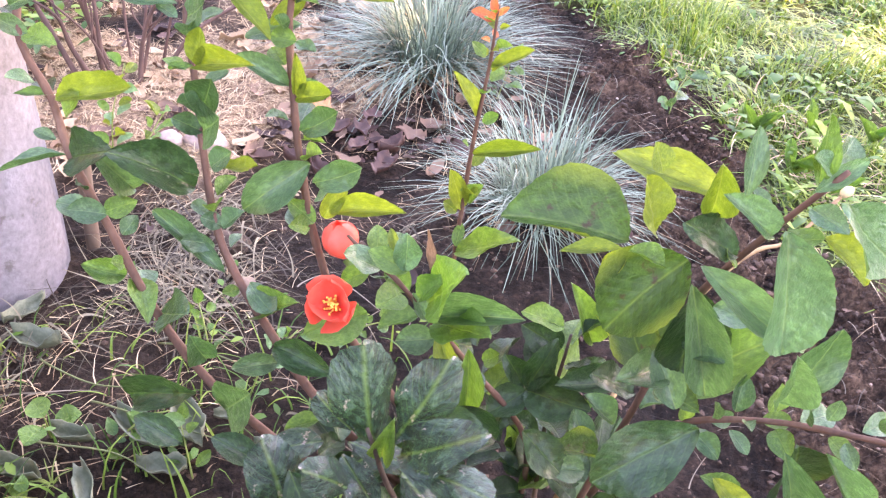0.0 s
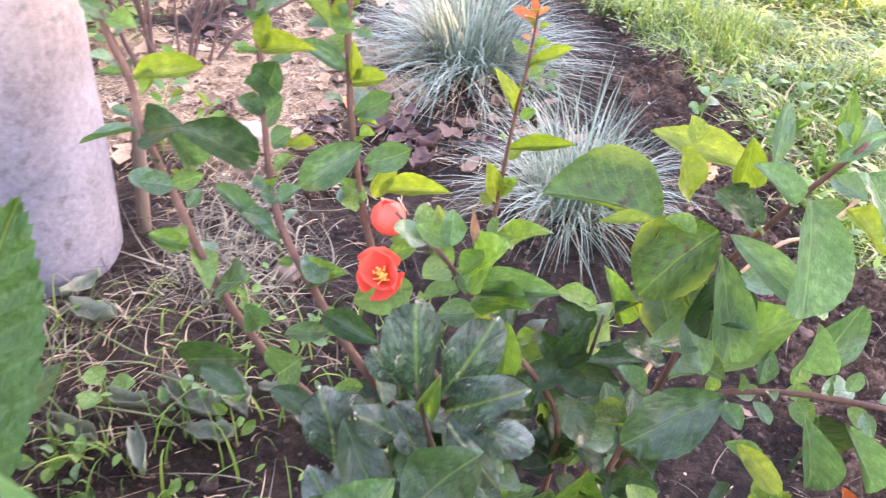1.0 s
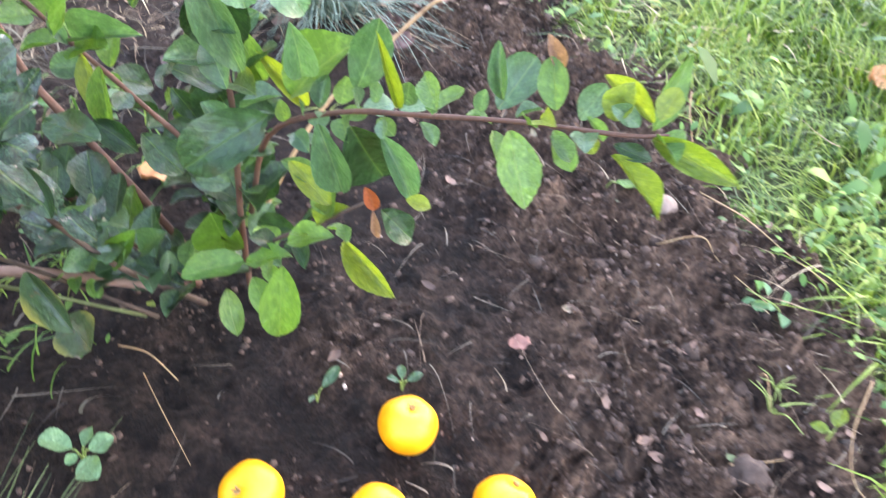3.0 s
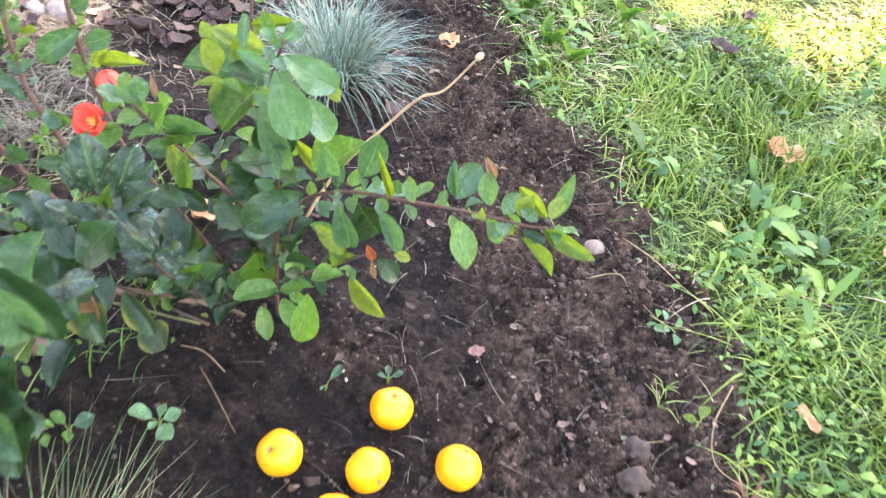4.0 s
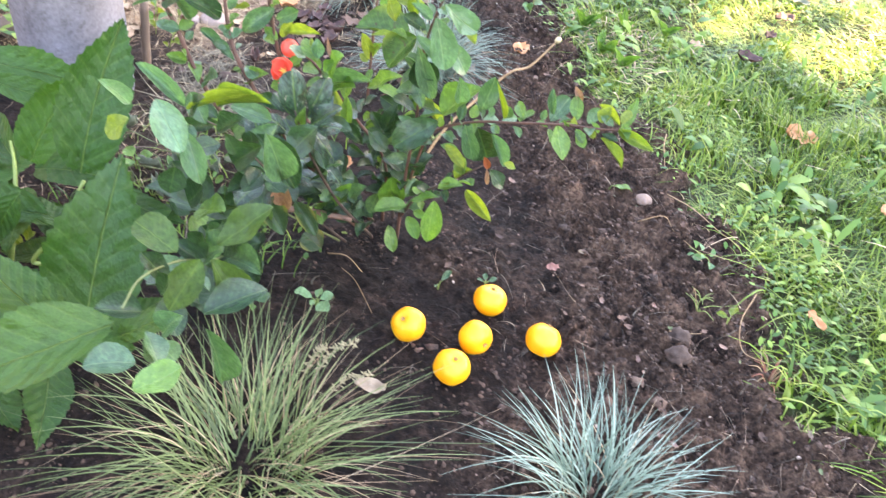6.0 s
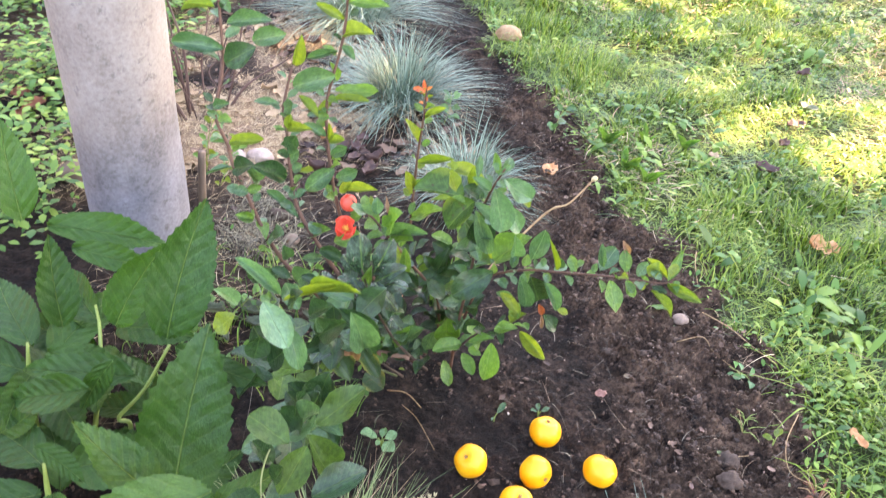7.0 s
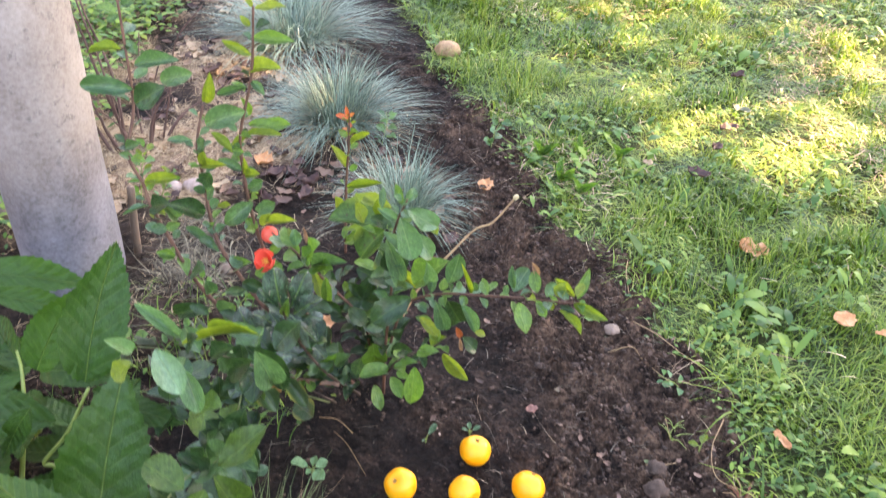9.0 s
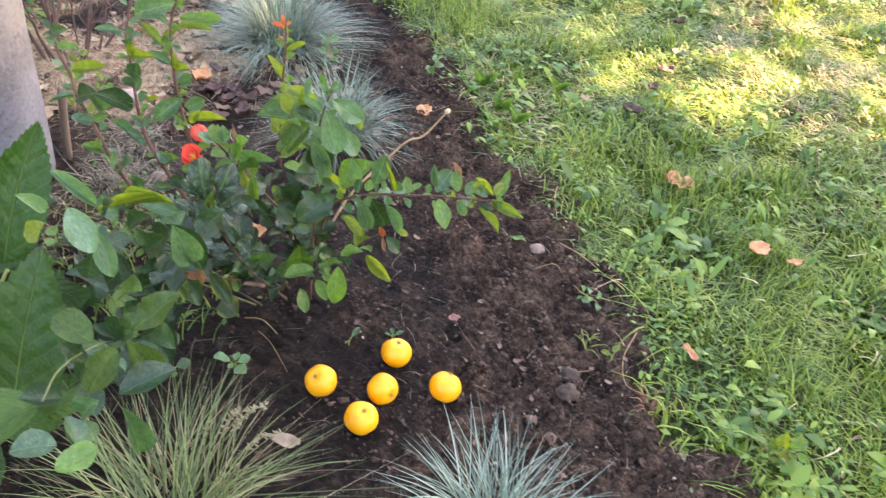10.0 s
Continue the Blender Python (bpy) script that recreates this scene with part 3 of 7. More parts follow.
# ---- blades: grass, fescue, straw ----
def blades_object(name, root, lean, height, width, droop, mat, segs=3, curl=0.0):
    """Tapering curved strips. root (n,3); lean (n,2): horizontal reach; height, width, droop (n)."""
    n = len(root)
    t = np.linspace(0, 1, segs + 1)
    az = np.arctan2(lean[:, 1], lean[:, 0]) + np.pi / 2
    side = np.stack([np.cos(az), np.sin(az), np.zeros(n)], 1)
    verts = np.empty((n, segs + 1, 2, 3))
    curl = np.random.RandomState(n).uniform(-1, 1, n) * curl
    for i, s in enumerate(t):
        p = root.copy()
        p[:, :2] += lean * (s ** 1.5)[..., None] if np.ndim(s) else lean * s ** 1.5
        p[:, :2] += side[:, :2] * (np.linalg.norm(lean, axis=1) * curl * s * s)[:, None]
        p[:, 2] += height * (s - droop * s ** 3)
        w = (width * (1 - 0.88 * s ** 1.6) / 2)[:, None]
        verts[:, i, 0], verts[:, i, 1] = p - side * w, p + side * w
    base = (np.arange(n) * (segs + 1) * 2)[:, None]
    f = np.concatenate([base + np.array([[2 * i, 2 * i + 1, 2 * i + 3, 2 * i + 2]]) for i in range(segs)], 0)
    return quads_object(name, verts.reshape(-1, 3), f, mat)


def scatter(rng, n, x0, x1, y0, y1, keep):
    x, y = rng.uniform(x0, x1, n), rng.uniform(y0, y1, n)
    k = rng.uniform(0, 1, n) < keep(x, y)
    return x[k], y[k]


rng = np.random.RandomState(11)
# lawn: dense near the bed, thinner far off
def weedy(x, y):
    """Where clover and broad leaves crowd out the grass."""
    return np.clip(0.38 + 0.75 * vnoise(x, y, 3.0, 81) + 0.55 * vnoise(x, y, 8.5, 82) + 0.25 * vnoise(x, y, 21.0, 83), 0, 1)


near = scatter(rng, 170000, -0.5, 1.9, -0.5, 2.7, lambda x, y: lawn_mask(x, y) * (1.0 - 0.45 * weedy(x, y)) * np.where((x > 1.5) | (y > 2.0), 0.6, 1.0))
mid = scatter(rng, 45000, -1.0, 3.6, 0.9, 4.6, lambda x, y: lawn_mask(x, y) * np.where((x < 1.9) & (y < 2.7) & (x > -0.5), 0.0, 0.9))
gxs, gys = np.concatenate([near[0], mid[0]]), np.concatenate([near[1], mid[1]])
n = len(gxs)
tuft = vnoise(gxs, gys, 11.0, 33)
# blades lie over in swathes
az = 3.6 * vnoise(gxs, gys, 5.5, 34) + 1.6 * vnoise(gxs, gys, 16.0, 35) + rng.normal(0, 1.3, n)
h = rng.uniform(0.014, 0.058, n) * np.clip(0.80 + 1.25 * tuft, 0.25, 2.0) * (1.15 - 0.45 * weedy(gxs, gys))
reach = rng.uniform(0.006, 0.070, n)
grass = blades_object("grass", np.stack([gxs, gys, ground_z(gxs, gys) - 0.002], 1), np.stack([np.cos(az), np.sin(az)], 1) * reach[:, None], h, rng.uniform(0.0018, 0.0060, n) * np.clip(0.85 + 0.6 * vnoise(gxs, gys, 7.0, 37), 0.6, 1.3), rng.uniform(0.2, 0.9, n), M_GRASS, 3, 0.5)
tagged(grass, "short green lawn grass with pale dry blades", "grass", kind="stuff")

ox, oy = scatter(rng, 52000, -0.5, 0.9, -0.45, 2.2, lambda x, y: np.clip(1 - np.abs(x - edge_x(y) - 0.035) / 0.055, 0, 1) * np.clip(0.35 + 0.8 * vnoise(x, y, 9.0, 36), 0, 1))
n = len(ox)
az = rng.uniform(0, 2 * np.pi, n)
edge_grass = blades_object("edge_grass", np.stack([ox, oy, ground_z(ox, oy) - 0.002], 1), np.stack([np.cos(az) - 0.35, np.sin(az)], 1) * rng.uniform(0.01, 0.085, n)[:, None], rng.uniform(0.015, 0.075, n), rng.uniform(0.0014, 0.0042, n), rng.uniform(0.3, 1.0, n), M_GRASS, 4)
tagged(edge_grass, "longer grass hanging over the edge of the lawn", "grass", kind="stuff")

# broad low weeds and clover in the lawn and at its edge
wx, wy = scatter(rng, 9000, 0.0, 2.0, -0.5, 2.7, lambda x, y: lawn_mask(x, y) * weedy(x, y))
ex, ey = scatter(rng, 14000, -0.6, 0.9, -0.4, 2.2, lambda x, y: (np.abs(x - edge_x(y) - 0.02) < 0.09) * np.clip(0.15 + 0.9 * vnoise(x, y, 10.0, 47), 0, 0.9))
lx, ly = scatter(rng, 26000, -1.7, -0.78, 0.3, 2.4, lambda x, y: 0.9 * (np.hypot(x + 0.70, y - 0.47) > 0.14) * np.clip((-0.80 - x) / 0.12, 0, 1) * np.clip(0.6 + 0.8 * vnoise(x, y, 5.0, 48), 0, 1) * np.clip((x + 1.70 + 0.2 * vnoise(x, y, 3.0, 98)) / 0.45, 0, 1) * np.clip((y - 0.30) / 0.22, 0, 1) * np.clip((2.40 - y + 0.3 * vnoise(x, y, 3.0, 99)) / 0.7, 0, 1))
qx, qy = scatter(rng, 900, 0.0, 1.7, -0.4, 2.5, lambda x, y: lawn_mask(x, y) * np.clip(0.2 + 1.2 * vnoise(x, y, 4.0, 43), 0, 1))
wx, wy = np.concatenate([qx, wx, ex, lx]), np.concatenate([qy, wy, ey, ly])
n = len(wx)
lobes = np.array([(0.0, -0.05), (0.38, -0.30), (0.78, -0.22), (1.08, 0.0), (0.78, 0.22), (0.38, 0.30), (0.0, 0.05)])
size = rng.uniform(0.005, 0.014, n)
size[-len(lx):] *= 2.0
size[:len(qx)] = rng.uniform(0.010, 0.024, len(qx))
az = rng.uniform(0, 2 * np.pi, n)
tilt = rng.uniform(-0.35, 0.6, n)
zz = ground_z(wx, wy) + rng.uniform(0.006, 0.032, n)
zz[-len(lx):] += rng.uniform(0, 0.09, len(lx))
verts = np.empty((n, 7, 3))
for i, (u, v) in enumerate(lobes):
    verts[:, i, 0] = wx + size * (u * np.cos(az) - v * np.sin(az))
    verts[:, i, 1] = wy + size * (u * np.sin(az) + v * np.cos(az))
    verts[:, i, 2] = zz + size * (u * tilt + 0.35 * abs(v))
base = (np.arange(n) * 7)[:, None]
f = np.concatenate([base + np.array([[0, 1, 6]]), base + np.array([[1, 5, 6]]), base + np.array([[1, 2, 5]]), base + np.array([[2, 4, 5]]), base + np.array([[2, 3, 4]])], 0)
weeds = quads_object("lawn_weeds", verts.reshape(-1, 3), f, M_CLOVER)
# rosettes of broader leaves
rx, ry = scatter(rng, 15000, -0.4, 2.0, -0.5, 2.7, lambda x, y: lawn_mask(x, y) * 0.7 * np.clip(weedy(x, y) * 1.15 - 0.12, 0.03, 1))
reps = rng.randint(2, 7, len(rx))
n = int(reps.sum())
k = np.repeat(np.arange(len(rx)), reps)
big = np.repeat((0.008 + 0.026 * rng.uniform(0, 1, len(rx)) ** 2.2) * np.clip(1.0 + 0.6 * vnoise(rx, ry, 3.5, 49), 0.6, 1.2), reps)
slim = np.repeat(rng.uniform(0.30, 1.05, len(rx)), reps)
size = big * rng.uniform(0.55, 1.35, n)
az = rng.uniform(0, 2 * np.pi, n)
tilt = rng.normal(0.25, 0.45, n)
zz = (ground_z(rx, ry) + rng.uniform(0.006, 0.040, len(rx)))[k] + rng.normal(0, 0.005, n)
cxk, cyk = rx[k] + rng.normal(0, 0.55, n) * size, ry[k] + rng.normal(0, 0.55, n) * size
verts = np.empty((n, 7, 3))
for i, (u, v) in enumerate(lobes):
    verts[:, i, 0] = cxk + size * (u * np.cos(az) - v * slim * np.sin(az))
    verts[:, i, 1] = cyk + size * (u * np.sin(az) + v * slim * np.cos(az))
    verts[:, i, 2] = zz + size * (u * tilt - 0.35 * u * u + 0.35 * abs(v))
base = (np.arange(n) * 7)[:, None]
f = np.concatenate([base + np.array([[0, 1, 6]]), base + np.array([[1, 5, 6]]), base + np.array([[1, 2, 5]]), base + np.array([[2, 4, 5]]), base + np.array([[2, 3, 4]])], 0)
tagged(quads_object("lawn_rosettes", verts.reshape(-1, 3), f, M_CLOVER), "rosettes of broad green weed leaves in the lawn", "weeds", kind="stuff")
tagged(weeds, "low clover and broad-leaved weeds growing in the lawn", "weeds", kind="stuff")


# the lawn goes on round about, coarser outside the camera's view
orng = np.random.RandomState(29)
fx3, fy3 = scatter(orng, 105000, -5.0, 7.0, -4.4, 8.0, lambda x, y: np.maximum(lawn_mask(x, y), (x < -3.1)) * np.where((x > -0.5) & (x < 1.9) & (y > -0.5) & (y < 2.7), 0.0, 1.0) * np.where((x > -1.0) & (x < 3.6) & (y > 0.9) & (y < 4.6), 0.15, 1.0))
n = len(fx3)
az = orng.uniform(0, 2 * np.pi, n)
far_grass = blades_object("far_grass", np.stack([fx3, fy3, ground_z(fx3, fy3) - 0.003], 1), np.stack([np.cos(az), np.sin(az)], 1) * orng.uniform(0.02, 0.09, n)[:, None], orng.uniform(0.025, 0.075, n), orng.uniform(0.006, 0.015, n), orng.uniform(0.2, 0.9, n), M_GRASS, 2, 0.5)
tagged(far_grass, "coarse green grass of the lawn round about", "grass", kind="stuff")
# low weeds thinning out over the bed behind the post
bx3, by3 = scatter(orng, 30000, -3.2, -0.85, -1.5, 4.2, lambda x, y: np.clip(0.15 + 0.6 * vnoise(x, y, 1.7, 96) + 0.4 * vnoise(x, y, 5.0, 97), 0, 1) * np.where((x > -1.7) & (y > 0.3) & (y < 2.4), 0.0, 1.0) * (np.hypot(x + 0.2, y + 0.3) > 0.9))
n = len(bx3)
az = orng.uniform(0, 2 * np.pi, n)
bed_cover = blades_object("bed_cover", np.stack([bx3, by3, ground_z(bx3, by3) - 0.002], 1), np.stack([np.cos(az), np.sin(az)], 1) * orng.uniform(0.01, 0.05, n)[:, None], orng.uniform(0.01, 0.06, n), orng.uniform(0.008, 0.018, n), orng.uniform(0.3, 0.9, n), M_CLOVER, 3, 0.5)
tagged(bed_cover, "scattered low green weeds on the bed behind the post", "weeds", kind="stuff")

# dry brown thatch showing through the lawn in patches
hx_, hy_ = scatter(rng, 60000, 0.05, 2.0, -0.4, 2.6, lambda x, y: lawn_mask(x, y) * np.clip(1.6 * vnoise(x, y, 3.4, 91) + 1.0 * vnoise(x, y, 10.0, 92) - 0.65, 0.03, 0.45) * np.clip((y - 0.1) / 0.9, 0.10, 1))
n = len(hx_)
az = rng.uniform(0, 2 * np.pi, n)
thatch = blades_object("thatch", np.stack([hx_, hy_, ground_z(hx_, hy_) + rng.uniform(0.008, 0.030, n)], 1), np.stack([np.cos(az), np.sin(az)], 1) * rng.uniform(0.015, 0.055, n)[:, None], rng.uniform(-0.006, 0.018, n), rng.uniform(0.0012, 0.0034, n), rng.uniform(0.3, 1.2, n), M_STRAW, 3, 1.0)
tagged(thatch, "dry brown grass blades lying among the green lawn", "grass", kind="stuff")


# ---- soil clods, straw and litter ----
def lumps_object(name, x, y, size, mat, flat=0.7, sink=0.12, seed=3):
    r = np.random.RandomState(seed)
    t = (1 + 5 ** 0.5) / 2
    ico = np.array([(-1, t, 0), (1, t, 0), (-1, -t, 0), (1, -t, 0), (0, -1, t), (0, 1, t), (0, -1, -t), (0, 1, -t), (t, 0, -1), (t, 0, 1), (-t, 0, -1), (-t, 0, 1)]) / 1.9
    tri = np.array([(0, 11, 5), (0, 5, 1), (0, 1, 7), (0, 7, 10), (0, 10, 11), (1, 5, 9), (5, 11, 4), (11, 10, 2), (10, 7, 6), (7, 1, 8), (3, 9, 4), (3, 4, 2), (3, 2, 6), (3, 6, 8), (3, 8, 9), (4, 9, 5), (2, 4, 11), (6, 2, 10), (8, 6, 7), (9, 8, 1)])
    n = len(x)
    v = ico[None] * r.uniform(0.5, 1.3, (n, 12, 1)) * (size[:, None, None] / 2)
    v[:, :, 0] *= r.uniform(0.8, 1.4, (n, 1))
    a = r.uniform(0, 6.28, n)
    c, s = np.cos(a)[:, None], np.sin(a)[:, None]
    vx, vy = v[:, :, 0] * c - v[:, :, 1] * s, v[:, :, 0] * s + v[:, :, 1] * c
    pos = np.stack([vx + x[:, None], vy + y[:, None], v[:, :, 2] * flat + (ground_z(x, y) + size * sink)[:, None]], 2)
    f = (np.arange(n) * 12)[:, None, None] + tri[None]
    ob = quads_object(name, pos.reshape(-1, 3), f.reshape(-1, 3), mat)
    return ob


def bare(x, y):
    return (1 - lawn_mask(x, y)) * (1 - 0.75 * straw_mask(x, y))


cx, cy = scatter(rng, 110000, -0.75, 0.62, -0.45, 1.7, lambda x, y: bare(x, y) * np.clip(0.10 + 0.6 * crumbly(x, y) + 0.3 * vnoise(x, y, 8.0, 50), 0.04, 1))
clods = lumps_object("soil_clods", cx, cy, 0.0020 + 0.0075 * rng.uniform(0, 1, len(cx)) ** 4.0, M_CLOD, 0.65, -0.02)
bx2, by2 = scatter(rng, 900, -0.45, 0.60, -0.40, 1.4, lambda x, y: bare(x, y) * np.clip(0.05 + 0.70 * crumbly(x, y) * (0.6 + vnoise(x, y, 9.0, 53)), 0, 1) * (np.hypot(x, y) > 0.03))
lumps = lumps_object("soil_lumps", bx2, by2, 0.006 + 0.024 * rng.uniform(0, 1, len(bx2)) ** 2.5, M_LUMP, 0.62, -0.14, 6)
tagged(lumps, "larger crumbling lumps of brown earth on the bed", "soil", kind="stuff")
tagged(clods, "small dark crumbs and clods of loose soil", "soil", kind="stuff")

sx, sy = scatter(rng, 330000, -1.25, 0.1, 0.15, 2.5, lambda x, y: straw_mask(x, y) * 0.55 * (1 - lawn_mask(x, y)) * (np.hypot(x + 0.70, y - 0.47) > 0.11))
n = len(sx)
az = rng.uniform(0, 2 * np.pi, n)
length = rng.uniform(0.006, 0.042, n)
straw_ob = blades_object("straw_mulch", np.stack([sx, sy, ground_z(sx, sy) + rng.uniform(0, 0.012, n)], 1), np.stack([np.cos(az), np.sin(az)], 1) * length[:, None], rng.uniform(-0.004, 0.016, n), rng.uniform(0.0006, 0.0018, n), rng.uniform(0.4, 1.4, n), M_STRAW, 3, 1.4)
tagged(straw_ob, "scattered pale dry straw and cut grass on the bed", "straw", kind="stuff")
# strands on the open soil
sx, sy = scatter(rng, 4200, -0.65, 0.6, -0.35, 1.3, lambda x, y: bare(x, y) * np.where(x > -0.02, 0.34, np.where((x < -0.26) & (y > 0.05), 0.11, 0.07)))
n = len(sx)
az = rng.uniform(0, 2 * np.pi, n)
strands = blades_object("dry_strands", np.stack([sx, sy, ground_z(sx, sy) + 0.004], 1), np.stack([np.cos(az), np.sin(az)], 1) * (np.where((sx < -0.26) & (sy > 0.0), 1.0, 0.42) * rng.uniform(0.012, 0.10, n))[:, None], rng.uniform(0.0, 0.022, n), np.where(sx < -0.26, 1.0, 0.65) * rng.uniform(0.0010, 0.0024, n), rng.uniform(0.3, 1.3, n), M_OLD_GRASS, 8, 1.6)
tagged(strands, "thin dry roots and grass strands lying on the soil", "straw", kind="stuff")


# fine tan root fibres and crumbled leaf bits worked into the open soil
fx2, fy2 = scatter(rng, 1000, -0.05, 0.50, -0.35, 0.95, lambda x, y: bare(x, y) * np.clip(0.08 + 0.35 * crumbly(x, y), 0, 1))
n = len(fx2)
az = rng.uniform(0, 2 * np.pi, n)
fibres = blades_object("root_fibres", np.stack([fx2, fy2, ground_z(fx2, fy2) + 0.003], 1), np.stack([np.cos(az), np.sin(az)], 1) * rng.uniform(0.008, 0.045, n)[:, None], rng.uniform(0.0, 0.010, n), rng.uniform(0.0006, 0.0014, n), rng.uniform(0.3, 1.4, n), M_FIBRE, 8, 3.0)
tagged(fibres, "fine tan root fibres lying in the crumbly soil", "roots", kind="stuff")


# pale roots hanging out along the cut lawn edge
ux, uy = scatter(rng, 1500, -0.1, 0.62, -0.25, 1.0, lambda x, y: np.clip(1 - np.abs(x - edge_x(y) + 0.045) / 0.06, 0, 1) * 0.8)
n = len(ux)
az = rng.uniform(0, 2 * np.pi, n)
roots_ob = blades_object("edge_roots", np.stack([ux, uy, ground_z(ux, uy) + rng.uniform(0.002, 0.012, n)], 1), np.stack([np.cos(az) - 0.4, np.sin(az)], 1) * rng.uniform(0.010, 0.055, n)[:, None], rng.uniform(0.0, 0.014, n), rng.uniform(0.0007, 0.0018, n), rng.uniform(0.4, 1.4, n), M_STRAW, 8, 2.2)
tagged(roots_ob, "pale thin grass roots hanging from the lawn edge", "roots", kind="stuff")
# matted old stems between the shrub and the post
tx_, ty_ = scatter(rng, 7500, -0.66, -0.20, -0.05, 0.62, lambda x, y: np.clip(0.35 + 1.1 * vnoise(x, y, 9.0, 71), 0, 1) * np.clip((y - 0.14) * 4.0, 0.06, 1) * np.clip((-0.40 - x) / 0.10, 0.07, 1) * (np.hypot(x + 0.72, y - 0.47) > 0.11) * np.clip((-0.16 - x) / 0.15, 0, 1))
n = len(tx_)
az = rng.uniform(0, 2 * np.pi, n)
mat_ob = blades_object("straw_mat", np.stack([tx_, ty_, ground_z(tx_, ty_) + rng.uniform(0, 0.020, n)], 1), np.stack([np.cos(az), np.sin(az)], 1) * rng.uniform(0.015, 0.075, n)[:, None], rng.uniform(0.0, 0.040, n), 0.0008 + 0.0036 * rng.uniform(0, 1, n) ** 2, rng.uniform(0.5, 1.6, n), M_TANGLE, 9, 2.2)
tagged(mat_ob, "tangled dry roots and old stems matted on the soil", "straw", kind="stuff")
px, py = scatter(rng, 650, -0.45, 0.6, -0.4, 1.2, lambda x, y: bare(x, y) * np.clip(0.10 + 0.8 * crumbly(x, y), 0, 1))
bits = lumps_object("pale_soil_bits", px, py, 0.0016 + 0.005 * rng.uniform(0, 1, len(px)) ** 3, M_LITTER_PALE, 0.45, 0.35, 8)
tagged(bits, "pale chips of bark and grit scattered in the soil", "soil", kind="stuff")


def litter_object(name, x, y, size, mat, seed):
    """Curled dead leaves: small bent diamonds."""
    r = np.random.RandomState(seed)
    n = len(x)
    us, vs = np.linspace(-1, 1, 6), np.array([-1.0, -0.4, 0.4, 1.0])
    uu, vv = np.meshgrid(us, vs, indexing="ij")
    half = (np.cos(uu * 1.45) ** 0.6) * 0.55
    grid = np.stack([uu, vv * half, 0.30 * vv * vv * half + 0.18 * uu * uu], 2).reshape(-1, 3)
    quad = np.array([(a * 4 + b_, a * 4 + b_ + 1, (a + 1) * 4 + b_ + 1, (a + 1) * 4 + b_) for a in range(5) for b_ in range(3)])
    k = len(grid)
    v = grid[None] * (size[:, None, None] / 2)
    v = v + r.normal(0, 0.034, (n, k, 3)) * size[:, None, None]
    v[:, :, 2] *= r.uniform(0.6, 3.2, (n, 1))
    a = r.uniform(0, 6.28, n)
    c, s = np.cos(a)[:, None], np.sin(a)[:, None]
    pos = np.stack([v[:, :, 0] * c - v[:, :, 1] * s + x[:, None], v[:, :, 0] * s + v[:, :, 1] * c + y[:, None], v[:, :, 2] + (ground_z(x, y) + 0.005)[:, None]], 2)
    f = (np.arange(n) * k)[:, None, None] + quad[None]
    return quads_object(name, pos.reshape(-1, 3), f.reshape(-1, 4), mat)


dx, dy = scatter(rng, 8000, -1.25, 0.0, 0.45, 2.6, lambda x, y: np.clip(0.08 + 0.40 * vnoise(x, y, 9.0, 61), 0, 1) * np.clip((y - 0.62) / 0.2, 0.06, 1) * (1 - lawn_mask(x, y)) * np.clip((edge_x(y) - 0.18 - x) / 0.1, 0, 1))
litter = litter_object("leaf_litter", dx, dy, rng.uniform(0.010, 0.042, len(dx)), M_LITTER, 5)
kx, ky = scatter(rng, 9500, -1.2, 0.0, 0.5, 2.4, lambda x, y: straw_mask(x, y) * np.clip((y - 0.60) / 0.06, 0, 1) * np.clip(0.35 + 0.6 * vnoise(x, y, 9.0, 66), 0, 1))
chips = litter_object("bark_chips", kx, ky, 0.007 + 0.036 * rng.uniform(0, 1, len(kx)) ** 1.6, M_CHIP, 15)
gx2, gy2 = scatter(rng, 900, -0.10, 0.50, -0.35, 0.95, lambda x, y: bare(x, y) * np.clip(0.05 + 0.40 * crumbly(x, y), 0, 1))
tagged(litter_object("leaf_bits", gx2, gy2, 0.004 + 0.012 * rng.uniform(0, 1, len(gx2)) ** 2, M_BITS, 25), "crumbled bits of dead and green leaf in the soil", "leaf litter", kind="stuff")
tagged(chips, "tan wood shavings and broken leaf bits on the bed", "mulch", kind="stuff")
tagged(litter, "curled dark brown dead leaves strewn on the mulch", "leaf litter", kind="stuff")


# rank grass among the weeds near the post
bx_, by_ = scatter(rng, 380, -0.66, -0.24, 0.08, 0.42, lambda x, y: 0.75 * (np.hypot(x + 0.70, y - 0.47) > 0.12))
n = len(bx_)
az = rng.uniform(0, 2 * np.pi, n)
bed_grass = blades_object("bed_grass", np.stack([bx_, by_, ground_z(bx_, by_) - 0.003], 1), np.stack([np.cos(az), np.sin(az)], 1) * rng.uniform(0.01, 0.055, n)[:, None], rng.uniform(0.02, 0.085, n), rng.uniform(0.0014, 0.0032, n), rng.uniform(0.2, 0.8, n), M_CLOVER, 5, 0.4)
tagged(bed_grass, "thin weedy grass growing between the shrub and the post", "grass", kind="stuff")
vx_, vy_ = scatter(rng, 75, -0.66, -0.20, 0.10, 0.50, lambda x, y: 0.8 * (np.hypot(x + 0.70, y - 0.47) > 0.12))
n = len(vx_)
size = rng.uniform(0.005, 0.015, n)
az = rng.uniform(0, 2 * np.pi, n)
tilt = rng.uniform(-0.3, 0.7, n)
zz = ground_z(vx_, vy_) + rng.uniform(0.004, 0.05, n) * rng.uniform(0.2, 1, n)
verts = np.empty((n, 7, 3))
